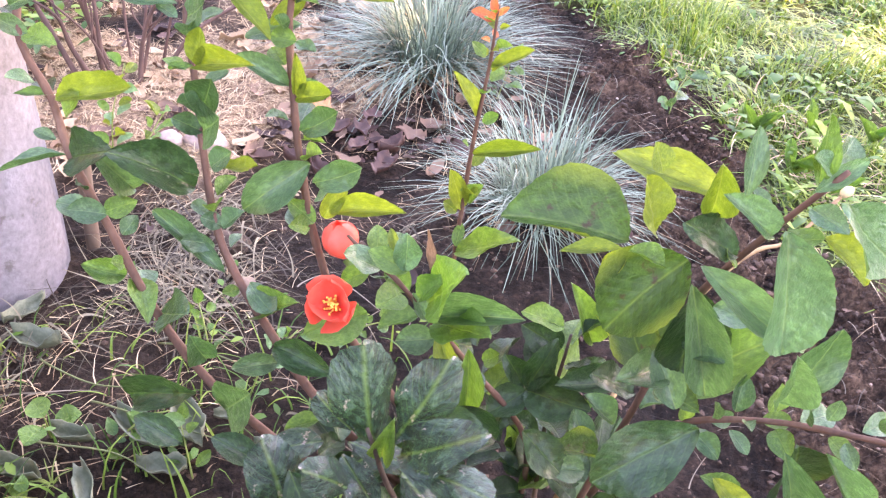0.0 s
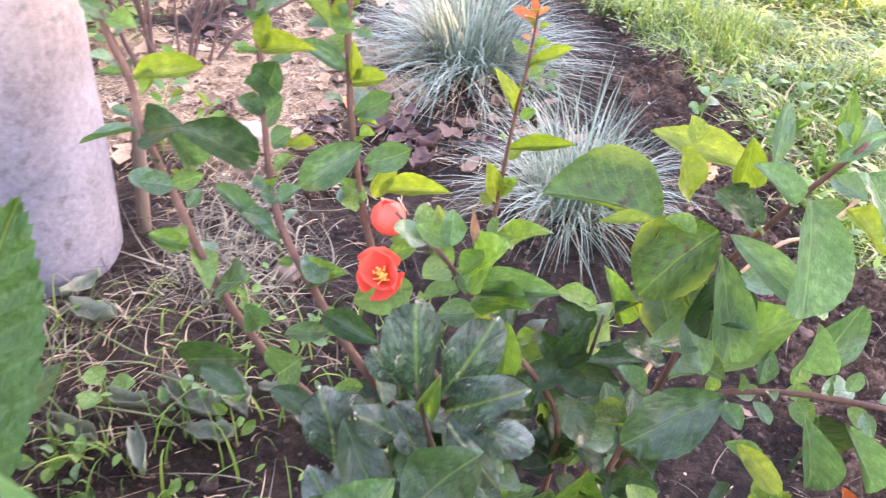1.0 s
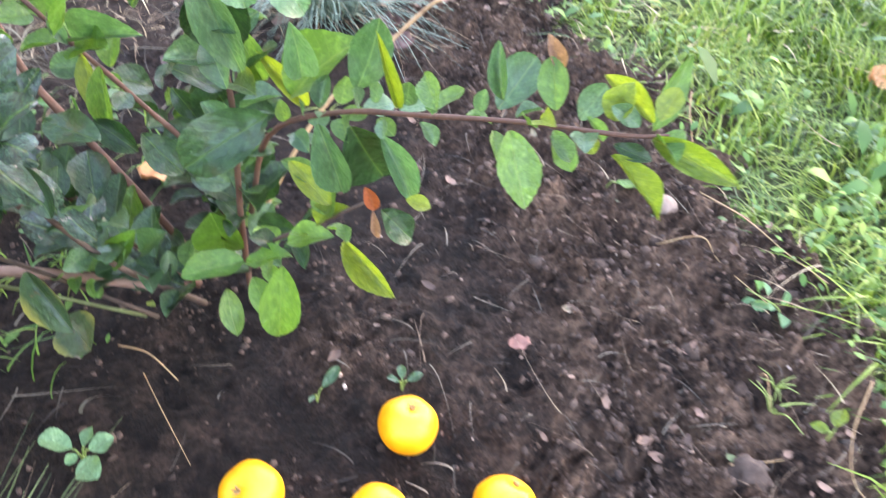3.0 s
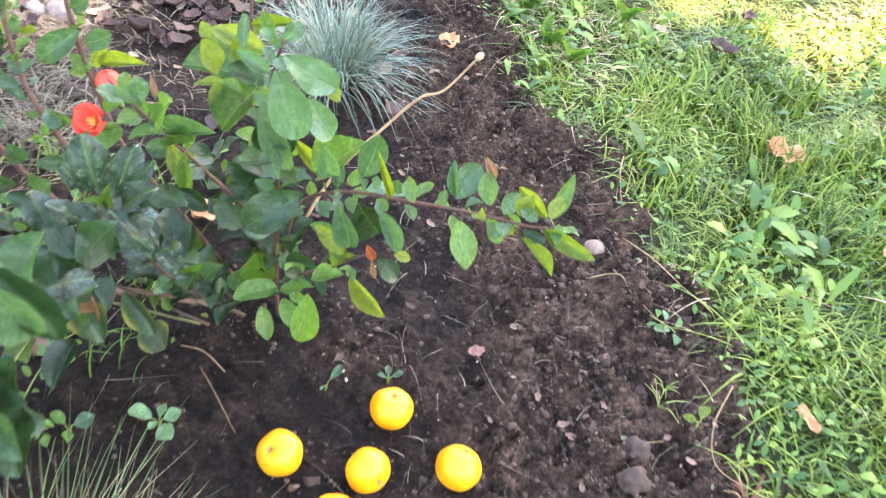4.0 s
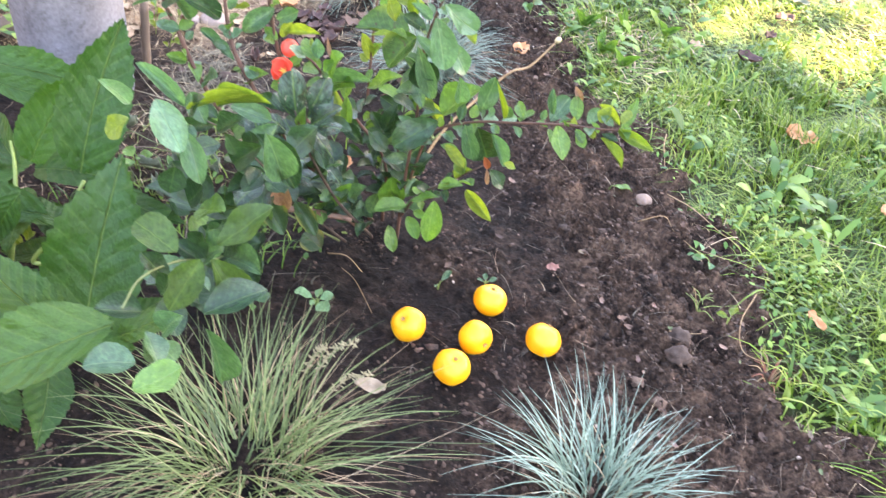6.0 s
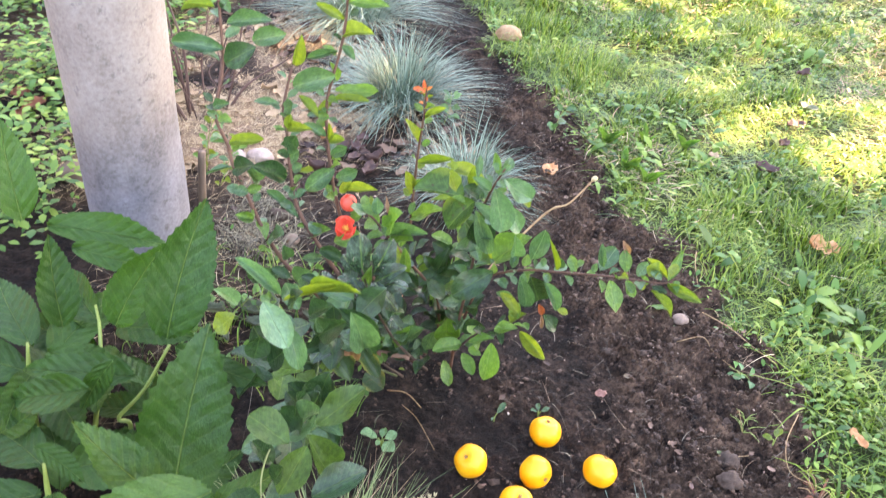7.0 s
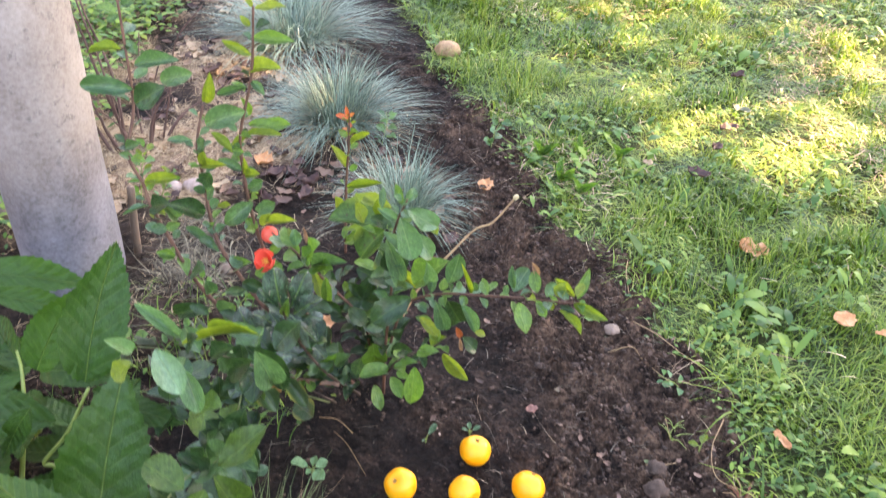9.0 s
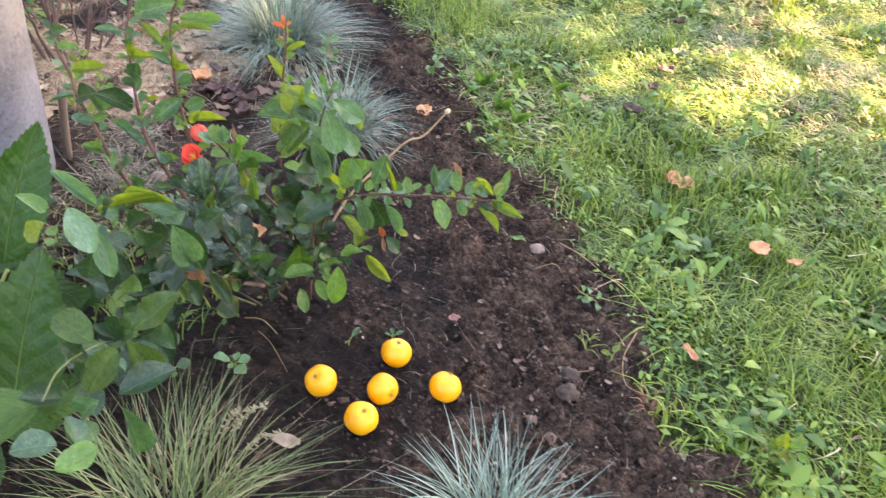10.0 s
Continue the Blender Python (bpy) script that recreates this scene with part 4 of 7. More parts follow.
for i, (u, v) in enumerate(lobes):
    verts[:, i, 0] = vx_ + size * (u * np.cos(az) - v * np.sin(az))
    verts[:, i, 1] = vy_ + size * (u * np.sin(az) + v * np.cos(az))
    verts[:, i, 2] = zz + size * (u * tilt + 0.35 * abs(v))
base = (np.arange(n) * 7)[:, None]
f = np.concatenate([base + np.array([[0, 1, 6]]), base + np.array([[1, 5, 6]]), base + np.array([[1, 2, 5]]), base + np.array([[2, 4, 5]]), base + np.array([[2, 3, 4]])], 0)
tagged(quads_object("bed_weeds", verts.reshape(-1, 3), f, M_CLOVER), "low green chickweed spreading under the shrub", "weeds", kind="stuff")

# ---- fescue tufts ----
def fescue(x, y, radius, height, count, mat, label, seed, stiff=0.0, blade=1.0):
    r = np.random.RandomState(seed)
    a = r.uniform(0, 2 * np.pi, count)
    rad = radius * 0.36 * np.sqrt(r.uniform(0, 1, count))
    root = np.stack([x + rad * np.cos(a), y + rad * np.sin(a), np.full(count, gz(x, y) - 0.004)], 1)
    a2 = a + r.normal(0, 0.6, count)
    out = radius * np.clip(r.normal(0.78 - 0.22 * stiff, 0.28, count), 0.05, 1.35)
    hh = height * np.sqrt(np.clip(1.25 - (out / radius) ** 2 * 0.62, 0.12, 1.3)) * r.uniform(0.35, 1.25, count)
    droop = np.clip((out / radius) * r.uniform(0.35, 0.85, count) * (1.0 - 0.6 * stiff), 0.0, 0.95)
    tuft_ = tagged(new("blue_fescue"), label, "ornamental grass", group="fescue tufts along the bed")
    ob = blades_object("foliage", root, np.stack([np.cos(a2), np.sin(a2)], 1) * out[:, None], hh, blade * r.uniform(0.0009, 0.0021, count), droop, mat, 6, 0.35)
    ob.parent = tuft_
    ob["kind"] = "stuff"
    few = r.uniform(0, 1, count) < (0.30 if mat is M_FESCUE_GREEN else 0.12)
    dry_ob = blades_object("dry_foliage", root[few] + np.array([[0.003, 0.002, 0.0]]), np.stack([np.cos(a2[few] + 0.3), np.sin(a2[few] + 0.3)], 1) * (out[few] * 1.1)[:, None], hh[few] * 0.75, r.uniform(0.0008, 0.0016, int(few.sum())), np.clip(droop[few] + 0.15, 0, 1), M_STRAW, 6, 0.5)
    dry_ob.parent = tuft_
    dry_ob["kind"] = "stuff"
    dry_ob["label"] = "dry straw-coloured blades"
    return tuft_


BLUE = "rounded tuft of fine blue-grey fescue grass in bare soil"
fescue(-0.135, 0.690, 0.130, 0.180, 620, M_FESCUE, BLUE, 1, 0.0, 1.25)
fescue(-0.312, 1.06, 0.180, 0.18, 950, M_FESCUE, "broad tuft of fine blue-grey fescue grass by the lawn edge", 2, 0.0, 1.6)
fescue(-0.500, 1.55, 0.235, 0.19, 950, M_FESCUE, "broad tuft of fine blue-grey fescue grass by the lawn edge", 3, 0.0, 1.9)
fescue(0.155, -0.205, 0.130, 0.112, 260, M_FESCUE, "young tuft of pale blue fescue grass before the yellow fruit", 4, 0.5, 1.35)
fescue(-0.245, -0.225, 0.195, 0.140, 330, M_FESCUE_GREEN, "loose tuft of green and straw-coloured fescue beneath the shrub leaves", 5, 0.45, 1.35)

# ---- concrete post ----
PX, PY, PR = -0.715, 0.458, 0.0845
post = tagged(new("concrete_post"), "thick round grey concrete post, stained foot darkened by painted shade", "post")
post.location = (PX, PY, 0)
verts, faces = [], []
rings, sides = 60, 56
for i in range(rings + 1):
    z = -0.05 + 2.6 * (i / rings)
    for k in range(sides):
        a = 2 * math.pi * k / sides
        r = PR * (1 - 0.006 * z) + 0.0016 * noise.noise((math.cos(a) * 2, math.sin(a) * 2, z * 6)) + 0.0007 * noise.noise((math.cos(a) * 9, math.sin(a) * 9, z * 30))
        verts.append((r * math.cos(a), r * math.sin(a), z))
for i in range(rings):
    for k in range(sides):
        faces.append((i * sides + k, i * sides + (k + 1) % sides, (i + 1) * sides + (k + 1) % sides, (i + 1) * sides + k))
faces.append(tuple(rings * sides + k for k in range(sides)))
mesh_object("shaft", verts, faces, M_POLE, post)

# wooden stake by the post, and a clump of old brown stems behind it
stake = tagged(new("wooden_stake"), "thin weathered wooden stake standing against the post", "stake")
stem_part("shaft", [(-0.622, 0.512, -0.02), (-0.618, 0.513, 0.06), (-0.612, 0.515, 0.145)], 0.0075, 0.0070, M_WOOD, stake, sides=8)
clump = tagged(new("dead_stem_clump"), "clump of bare brown woody stems behind the post", "dead shrub")
crng = random.Random(4)
for i in range(13):
    bx, by = -0.735 + crng.uniform(-0.045, 0.05), 0.875 + crng.uniform(-0.03, 0.05)
    ax, ay, hz_ = (bx + 0.735) * 3.2 + crng.uniform(-0.07, 0.07), crng.uniform(-0.06, 0.12), crng.uniform(0.12, 0.46)
    bend_ = [(bx, by, gz(bx, by) - 0.01), (bx + ax * 0.3 + crng.uniform(-0.016, 0.016), by + ay * 0.3, hz_ * 0.4), (bx + ax * 0.6 + crng.uniform(-0.02, 0.02), by + ay * 0.7, hz_ * 0.75), (bx + ax, by + ay, hz_)]
    stem_part("stem", bend_, crng.uniform(0.0018, 0.0044), 0.0011, M_DEAD, clump, knots=0.3, sides=6)
    if i % 2:
        fork = Vector(bend_[1])
        stem_part("stem", [tuple(fork), tuple(fork + Vector((crng.uniform(-0.05, 0.05), 0.01, 0.05))), tuple(fork + Vector((crng.uniform(-0.09, 0.09), 0.02, crng.uniform(0.08, 0.15))))], 0.0016, 0.0008, M_DEAD, clump, knots=0.3, sides=5)


# ---- fruit ----
def quince_fruit(x, y, r, squash, tip, label):
    """An apple-like fruit lying on the soil; tip: the way its calyx points."""
    fruit = tagged(new("quince_fruit"), label, "fruit", group="yellow quinces on the soil")
    bm = bmesh.new()
    bmesh.ops.create_uvsphere(bm, u_segments=32, v_segments=20, radius=1.0)
    for v in bm.verts:
        d = Vector(v.co).normalized()
        a = math.atan2(d.y, d.x)
        rad = 1.0 + 0.022 * math.cos(5 * a) * (1 - abs(d.z)) + 0.03 * noise.noise(d * 1.6 + Vector((x * 40, y * 40, 0)))
        dent = 0.20 * math.exp(-((1 - d.z) / 0.045)) + 0.12 * math.exp(-((1 + d.z) / 0.05))
        v.co = d * rad * r
        v.co.z = v.co.z * squash - (dent * r if d.z > 0 else -dent * r)
    body = part("body", bm, M_FRUIT, fruit)
    bm = bmesh.new()
    for k in range(5):
        a = 2 * math.pi * k / 5
        m = Matrix.Translation((0.07 * r * math.cos(a), 0.07 * r * math.sin(a), r * squash * 0.86)) @ Matrix.Rotation(a, 4, "Z") @ Matrix.Rotation(0.5, 4, "Y")
        bmesh.ops.create_cone(bm, cap_ends=True, segments=5, radius1=0.075 * r, radius2=0.01 * r, depth=0.30 * r, matrix=m)
    part("calyx", bm, M_CALYX, fruit, "dry brown calyx tip")
    z = Vector(tip).normalized()
    q = z.to_track_quat("Z", "Y")
    fruit.matrix_basis = Matrix.Translation((x, y, gz(x, y) + r * 0.93)) @ q.to_matrix().to_4x4()
    return fruit


quince_fruit(0.019, 0.079, 0.0235, 0.93, (0.1, 0.25, 1.0), "round yellow quince fruit with a dry tip, lying on soil")
quince_fruit(-0.087, 0.011, 0.0235, 0.95, (-0.4, -0.35, 0.85), "round yellow quince fruit lying in a hollow of the soil")
quince_fruit(0.003, 0.001, 0.0230, 0.94, (0.7, -0.7, 0.15), "round yellow quince fruit touching its neighbour")
quince_fruit(-0.023, -0.052, 0.0240, 0.92, (0.15, -0.1, 1.0), "orange-yellow quince fruit touching its neighbour on the soil")
quince_fruit(0.094, 0.017, 0.0240, 0.95, (0.3, 0.6, 0.75), "round orange-yellow quince fruit lying on soil")

# ---- the quince shrub ----
shrub = tagged(new("flowering_quince"), "flowering quince shrub with dark glossy leaves and one coral bloom", "shrub")
PATH_A = [(-0.351, 0.200, 0.133), (-0.392, 0.210, 0.172), (-0.421, 0.220, 0.214), (-0.444, 0.230, 0.263), (-0.465, 0.240, 0.305), (-0.475, 0.250, 0.337), (-0.492, 0.260, 0.378)]
LEAVES_A = [
    ("b", -0.487, 0.260, 0.372, -0.499, 0.250, 0.385, 0.6, 0),
    ("m", -0.487, 0.260, 0.372, -0.469, 0.250, 0.376, 0.7, 0),
    ("y", -0.473, 0.250, 0.339, -0.416, 0.240, 0.355, 0.3, 0),
    ("m", -0.474, 0.250, 0.341, -0.496, 0.250, 0.336, 0.3, 0),
    ("b", -0.467, 0.240, 0.307, -0.499, 0.220, 0.307, 0.3, 60),
    ("d", -0.465, 0.240, 0.305, -0.440, 0.220, 0.328, 0.8, 0),
    ("b", -0.444, 0.230, 0.274, -0.462, 0.220, 0.282, 0.8, 0),
    ("m", -0.445, 0.230, 0.276, -0.425, 0.230, 0.287, 0.6, 0),
    ("m", -0.439, 0.230, 0.226, -0.461, 0.220, 0.239, 0.6, 0),
    ("m", -0.432, 0.230, 0.223, -0.413, 0.200, 0.227, 0.5, 0),
    ("b", -0.413, 0.220, 0.206, -0.391, 0.200, 0.229, 0.9, 0),
    ("d", -0.388, 0.200, 0.156, -0.452, 0.220, 0.121, 0.35, 0),
]
LEAVES_A2 = [
    ("b", -0.384, 0.210, 0.180, -0.387, 0.200, 0.205, 0.8, 0),
    ("b", -0.371, 0.200, 0.143, -0.351, 0.180, 0.183, 0.8, 0),
    ("b", -0.493, 0.260, 0.388, -0.472, 0.250, 0.402, 0.6, 0),
]
PATH_B = [(-0.308, 0.200, 0.167), (-0.347, 0.220, 0.211), (-0.371, 0.235, 0.242), (-0.382, 0.245, 0.265), (-0.389, 0.255, 0.300), (-0.396, 0.270, 0.354), (-0.403, 0.285, 0.386)]
LEAVES_B = [
    ("y", -0.394, 0.270, 0.361, -0.388, 0.270, 0.387, 0.5, 0),
    ("y", -0.394, 0.270, 0.361, -0.361, 0.250, 0.378, 0.35, 0),
    ("m", -0.396, 0.270, 0.360, -0.412, 0.270, 0.357, 0.3, 0),
    ("b", -0.392, 0.265, 0.335, -0.375, 0.250, 0.369, 0.6, 0),
    ("b", -0.391, 0.260, 0.323, -0.404, 0.250, 0.336, 0.7, 0),
    ("b", -0.391, 0.260, 0.323, -0.367, 0.240, 0.348, 0.8, 0),
    ("d", -0.398, 0.255, 0.285, -0.419, 0.220, 0.329, 0.55, 0),
    ("b", -0.434, 0.250, 0.281, -0.441, 0.230, 0.317, 0.6, 0),
    ("y", -0.384, 0.255, 0.302, -0.350, 0.240, 0.314, 0.25, 0),
    ("b", -0.378, 0.245, 0.265, -0.389, 0.240, 0.274, 0.9, 0),
    ("b", -0.374, 0.230, 0.239, -0.419, 0.240, 0.275, 0.25, 0),
]
LEAVES_B2 = [
    ("b", -0.408, 0.285, 0.391, -0.442, 0.280, 0.390, 0.4, 0),
    ("b", -0.404, 0.285, 0.383, -0.383, 0.270, 0.401, 0.8, 0),
    ("y", -0.383, 0.290, 0.403, -0.351, 0.280, 0.383, 0.35, 0),
    ("b", -0.358, 0.230, 0.234, -0.337, 0.210, 0.227, 0.6, 0),
    ("m", -0.353, 0.225, 0.210, -0.330, 0.210, 0.243, 0.5, 0),
    ("d", -0.338, 0.210, 0.201, -0.300, 0.190, 0.205, 0.5, 0),
    ("b", -0.334, 0.210, 0.187, -0.362, 0.190, 0.195, 0.45, 0),
    ("m", -0.365, 0.230, 0.227, -0.374, 0.220, 0.230, 0.6, 0),
]
PATH_C = [(-0.295, 0.250, 0.177), (-0.322, 0.270, 0.234), (-0.333, 0.275, 0.285), (-0.341, 0.285, 0.337), (-0.345, 0.300, 0.397)]
LEAVES_C = [
    ("y", -0.340, 0.285, 0.340, -0.311, 0.270, 0.353, 0.4, 0),
    ("y", -0.340, 0.285, 0.342, -0.339, 0.285, 0.368, 0.35, 0),
    ("m", -0.340, 0.290, 0.375, -0.356, 0.290, 0.377, 0.8, 0),
    ("b", -0.340, 0.290, 0.374, -0.327, 0.280, 0.375, 0.6, 0),
    ("y", -0.338, 0.300, 0.397, -0.286, 0.290, 0.411, 0.2, 0),
    ("m", -0.345, 0.300, 0.397, -0.329, 0.290, 0.402, 0.5, 0),
    ("b", -0.344, 0.285, 0.347, -0.373, 0.280, 0.367, 0.45, 0),
    ("b", -0.336, 0.280, 0.320, -0.308, 0.270, 0.343, 0.5, 0),
    ("m", -0.334, 0.280, 0.314, -0.320, 0.270, 0.322, 0.4, 0),
    ("b", -0.329, 0.275, 0.301, -0.367, 0.250, 0.275, 0.55, 0),
    ("b", -0.327, 0.275, 0.286, -0.293, 0.270, 0.306, 0.55, 0),
]
LEAVES_C2 = [
    ("y", -0.319, 0.270, 0.263, -0.305, 0.270, 0.292, 0.4, 0),
    ("y", -0.314, 0.270, 0.268, -0.269, 0.260, 0.286, 0.3, 0),
    ("m", -0.325, 0.270, 0.258, -0.342, 0.270, 0.274, 0.6, 0),
]
PATH_D = [(-0.228, 0.545, -0.003), (-0.231, 0.545, 0.070), (-0.228, 0.545, 0.176), (-0.223, 0.545, 0.252), (-0.222, 0.545, 0.312)]
LEAVES_D = [
    ("y", -0.229, 0.545, 0.199, -0.251, 0.540, 0.246, 0.35, 0),
    ("y", -0.230, 0.545, 0.089, -0.249, 0.540, 0.143, 0.35, 0),
    ("y", -0.226, 0.545, 0.157, -0.167, 0.530, 0.183, 0.25, 0),
    ("y", -0.220, 0.545, 0.248, -0.189, 0.530, 0.283, 0.3, 0),
    ("m", -0.228, 0.545, 0.071, -0.232, 0.530, 0.051, 0.5, 0),
    ("m", -0.229, 0.545, 0.032, -0.174, 0.500, 0.093, 0.35, 0),
    ("r", -0.224, 0.545, 0.296, -0.245, 0.545, 0.304, 0.5, 0),
    ("r", -0.224, 0.545, 0.301, -0.228, 0.545, 0.321, 0.35, 0),
    ("r", -0.223, 0.545, 0.302, -0.212, 0.545, 0.311, 0.4, 0),
    ("y", -0.223, 0.545, 0.252, -0.209, 0.545, 0.260, 0.5, 0),
    ("m", -0.226, 0.545, 0.101, -0.215, 0.540, 0.125, 0.7, 0),
]
PATH_E = [(-0.160, 0.240, 0.104), (-0.209, 0.235, 0.179), (-0.241, 0.225, 0.228), (-0.263, 0.220, 0.261), (-0.283, 0.235, 0.264), (-0.299, 0.250, 0.267)]
LEAVES_E = [
    ("l", -0.280, 0.220, 0.231, -0.317, 0.200, 0.226, 0.65, 0),
    ("p", -0.259, 0.220, 0.270, -0.259, 0.220, 0.297, 0.7, 0),
    ("y", -0.264, 0.220, 0.282, -0.271, 0.230, 0.293, 0.4, 0),
    ("t", -0.244, 0.220, 0.273, -0.250, 0.230, 0.296, 0.25, 0),
    ("l", -0.242, 0.220, 0.247, -0.225, 0.200, 0.290, 0.8, 0),
    ("b", -0.239, 0.220, 0.235, -0.190, 0.200, 0.264, 0.35, 0),
    ("l", -0.237, 0.220, 0.231, -0.206, 0.190, 0.255, 0.6, 0),
    ("y", -0.235, 0.220, 0.226, -0.214, 0.190, 0.190, 0.3, 0),
    ("m", -0.257, 0.220, 0.270, -0.281, 0.220, 0.282, 0.6, 0),
    ("p", -0.243, 0.220, 0.232, -0.252, 0.220, 0.252, 0.5, 0),
]
LEAVES_S = [
    ("s", -0.259, 0.110, 0.250, -0.262, 0.100, 0.330, 0.54, 0),
    ("s", -0.248, 0.110, 0.260, -0.229, 0.100, 0.323, 0.54, 0),
    ("s", -0.270, 0.110, 0.261, -0.285, 0.100, 0.295, 0.50, 0),
    ("s", -0.244, 0.110, 0.247, -0.216, 0.080, 0.303, 0.50, 0),
    ("s", -0.299, 0.080, 0.223, -0.307, 0.080, 0.276, 0.66, 0),
    ("s", -0.264, 0.080, 0.252, -0.279, 0.060, 0.288, 0.58, 0),
    ("s", -0.253, 0.080, 0.241, -0.269, 0.080, 0.274, 0.58, 0),
    ("s", -0.233, 0.090, 0.262, -0.201, 0.060, 0.292, 0.50, 0),
    ("m", -0.254, 0.110, 0.244, -0.250, 0.100, 0.280, 0.4, 0),
]
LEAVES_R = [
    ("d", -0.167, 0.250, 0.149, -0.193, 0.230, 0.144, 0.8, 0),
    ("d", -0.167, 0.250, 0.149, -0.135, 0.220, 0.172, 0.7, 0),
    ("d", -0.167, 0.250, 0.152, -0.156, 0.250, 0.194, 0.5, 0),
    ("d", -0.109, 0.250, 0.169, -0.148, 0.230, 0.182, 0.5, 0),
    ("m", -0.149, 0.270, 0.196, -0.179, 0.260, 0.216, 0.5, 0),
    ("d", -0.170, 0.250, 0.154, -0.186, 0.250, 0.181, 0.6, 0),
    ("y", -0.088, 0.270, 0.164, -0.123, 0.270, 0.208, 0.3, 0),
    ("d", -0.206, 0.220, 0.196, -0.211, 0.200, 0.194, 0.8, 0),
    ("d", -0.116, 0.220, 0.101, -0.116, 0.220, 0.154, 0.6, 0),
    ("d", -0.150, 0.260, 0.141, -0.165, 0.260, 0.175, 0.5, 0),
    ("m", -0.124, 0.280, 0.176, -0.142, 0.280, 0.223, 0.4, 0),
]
LEAVES_F = [
    ("v", -0.141, 0.196, 0.331, -0.207, 0.200, 0.343, 0.78, 0),
    ("v", -0.127, 0.138, 0.368, -0.160, 0.123, 0.333, 0.85, 0),
    ("y", -0.119, 0.140, 0.402, -0.165, 0.164, 0.397, 0.36, 0),
    ("p", -0.106, 0.105, 0.412, -0.086, 0.095, 0.355, 0.58, 0),
    ("y", -0.080, 0.128, 0.396, -0.059, 0.116, 0.385, 0.6, 0),
    ("p", -0.097, 0.090, 0.437, -0.064, 0.108, 0.402, 0.55, 0),
    ("p", -0.086, 0.131, 0.372, -0.064, 0.127, 0.336, 0.6, 0),
    ("b", -0.124, 0.130, 0.360, -0.099, 0.120, 0.297, 0.36, 0),
    ("y", -0.162, 0.115, 0.423, -0.150, 0.115, 0.395, 0.6, 0),
    ("y", -0.135, 0.115, 0.432, -0.131, 0.115, 0.404, 0.5, 0),
    ("y", -0.156, 0.115, 0.425, -0.161, 0.115, 0.437, 0.8, 0),
    ("b", -0.128, 0.100, 0.428, -0.128, 0.110, 0.452, 0.36, 0),
    ("d", -0.115, 0.140, 0.348, -0.115, 0.140, 0.303, 0.9, 0),
    ("b", -0.110, 0.130, 0.280, -0.124, 0.140, 0.305, 0.6, 0),
    ("d", -0.117, 0.115, 0.390, -0.142, 0.110, 0.407, 0.6, 0),
    ("y", -0.154, 0.140, 0.368, -0.162, 0.140, 0.350, 0.5, 0),
    ("y", -0.154, 0.150, 0.360, -0.181, 0.150, 0.351, 0.32, 0),
    ("p", -0.105, 0.100, 0.434, -0.092, 0.100, 0.450, 0.38, 0),
    ("m", -0.105, 0.100, 0.437, -0.113, 0.100, 0.467, 0.3, 0),
    ("p", -0.111, 0.105, 0.409, -0.131, 0.100, 0.428, 0.5, 0),
    ("p", -0.127, 0.120, 0.379, -0.089, 0.110, 0.353, 0.38, 0),
    ("p", -0.071, 0.120, 0.336, -0.064, 0.120, 0.297, 0.5, 0),
    ("m", -0.156, 0.130, 0.374, -0.137, 0.130, 0.370, 0.5, 0),
]
LEAVES_G = [
    ("d", -0.089, 0.143, 0.254, -0.141, 0.123, 0.220, 0.62, 0),
    ("m", -0.085, 0.196, 0.230, -0.050, 0.190, 0.284, 0.62, 0),
    ("b", -0.039, 0.165, 0.264, -0.027, 0.174, 0.313, 0.55, 0),
    ("b", -0.056, 0.116, 0.274, -0.039, 0.101, 0.233, 0.5, 0),
    ("d", -0.039, 0.135, 0.259, -0.015, 0.155, 0.197, 0.7, 0),
    ("p", -0.021, 0.139, 0.252, 0.004, 0.119, 0.219, 0.4, 0),
    ("y", -0.011, 0.120, 0.289, -0.024, 0.120, 0.333, 0.16, 0),
    ("m", 0.010, 0.091, 0.312, 0.001, 0.115, 0.318, 0.5, 0),
    ("b", 0.045, 0.121, 0.295, 0.064, 0.145, 0.314, 0.75, 0),
    ("b", 0.044, 0.100, 0.317, 0.037, 0.110, 0.345, 0.36, 0),
    ("m", 0.071, 0.090, 0.322, 0.067, 0.110, 0.340, 0.6, 0),
    ("t", 0.073, 0.110, 0.334, 0.063, 0.115, 0.350, 0.45, 0),
    ("m", 0.045, 0.059, 0.330, 0.058, 0.035, 0.302, 0.55, 0),
    ("l", 0.072, 0.085, 0.313, 0.083, 0.075, 0.295, 0.6, 0),
    ("y", 0.114, 0.065, 0.340, 0.089, 0.085, 0.352, 0.32, 0),
    ("m", 0.122, 0.085, 0.320, 0.134, 0.109, 0.352, 0.32, 0),
    ("y", 0.111, 0.050, 0.342, 0.147, 0.026, 0.341, 0.32, 0),
    ("y", 0.095, 0.053, 0.327, 0.131, 0.040, 0.304, 0.26, 0),
    ("b", 0.106, 0.060, 0.341, 0.091, 0.060, 0.351, 0.6, 0),
    ("d", 0.097, 0.060, 0.328, 0.114, 0.050, 0.329, 0.5, 0),
    ("l", 0.094, 0.070, 0.322, 0.086, 0.070, 0.335, 0.5, 0),
]
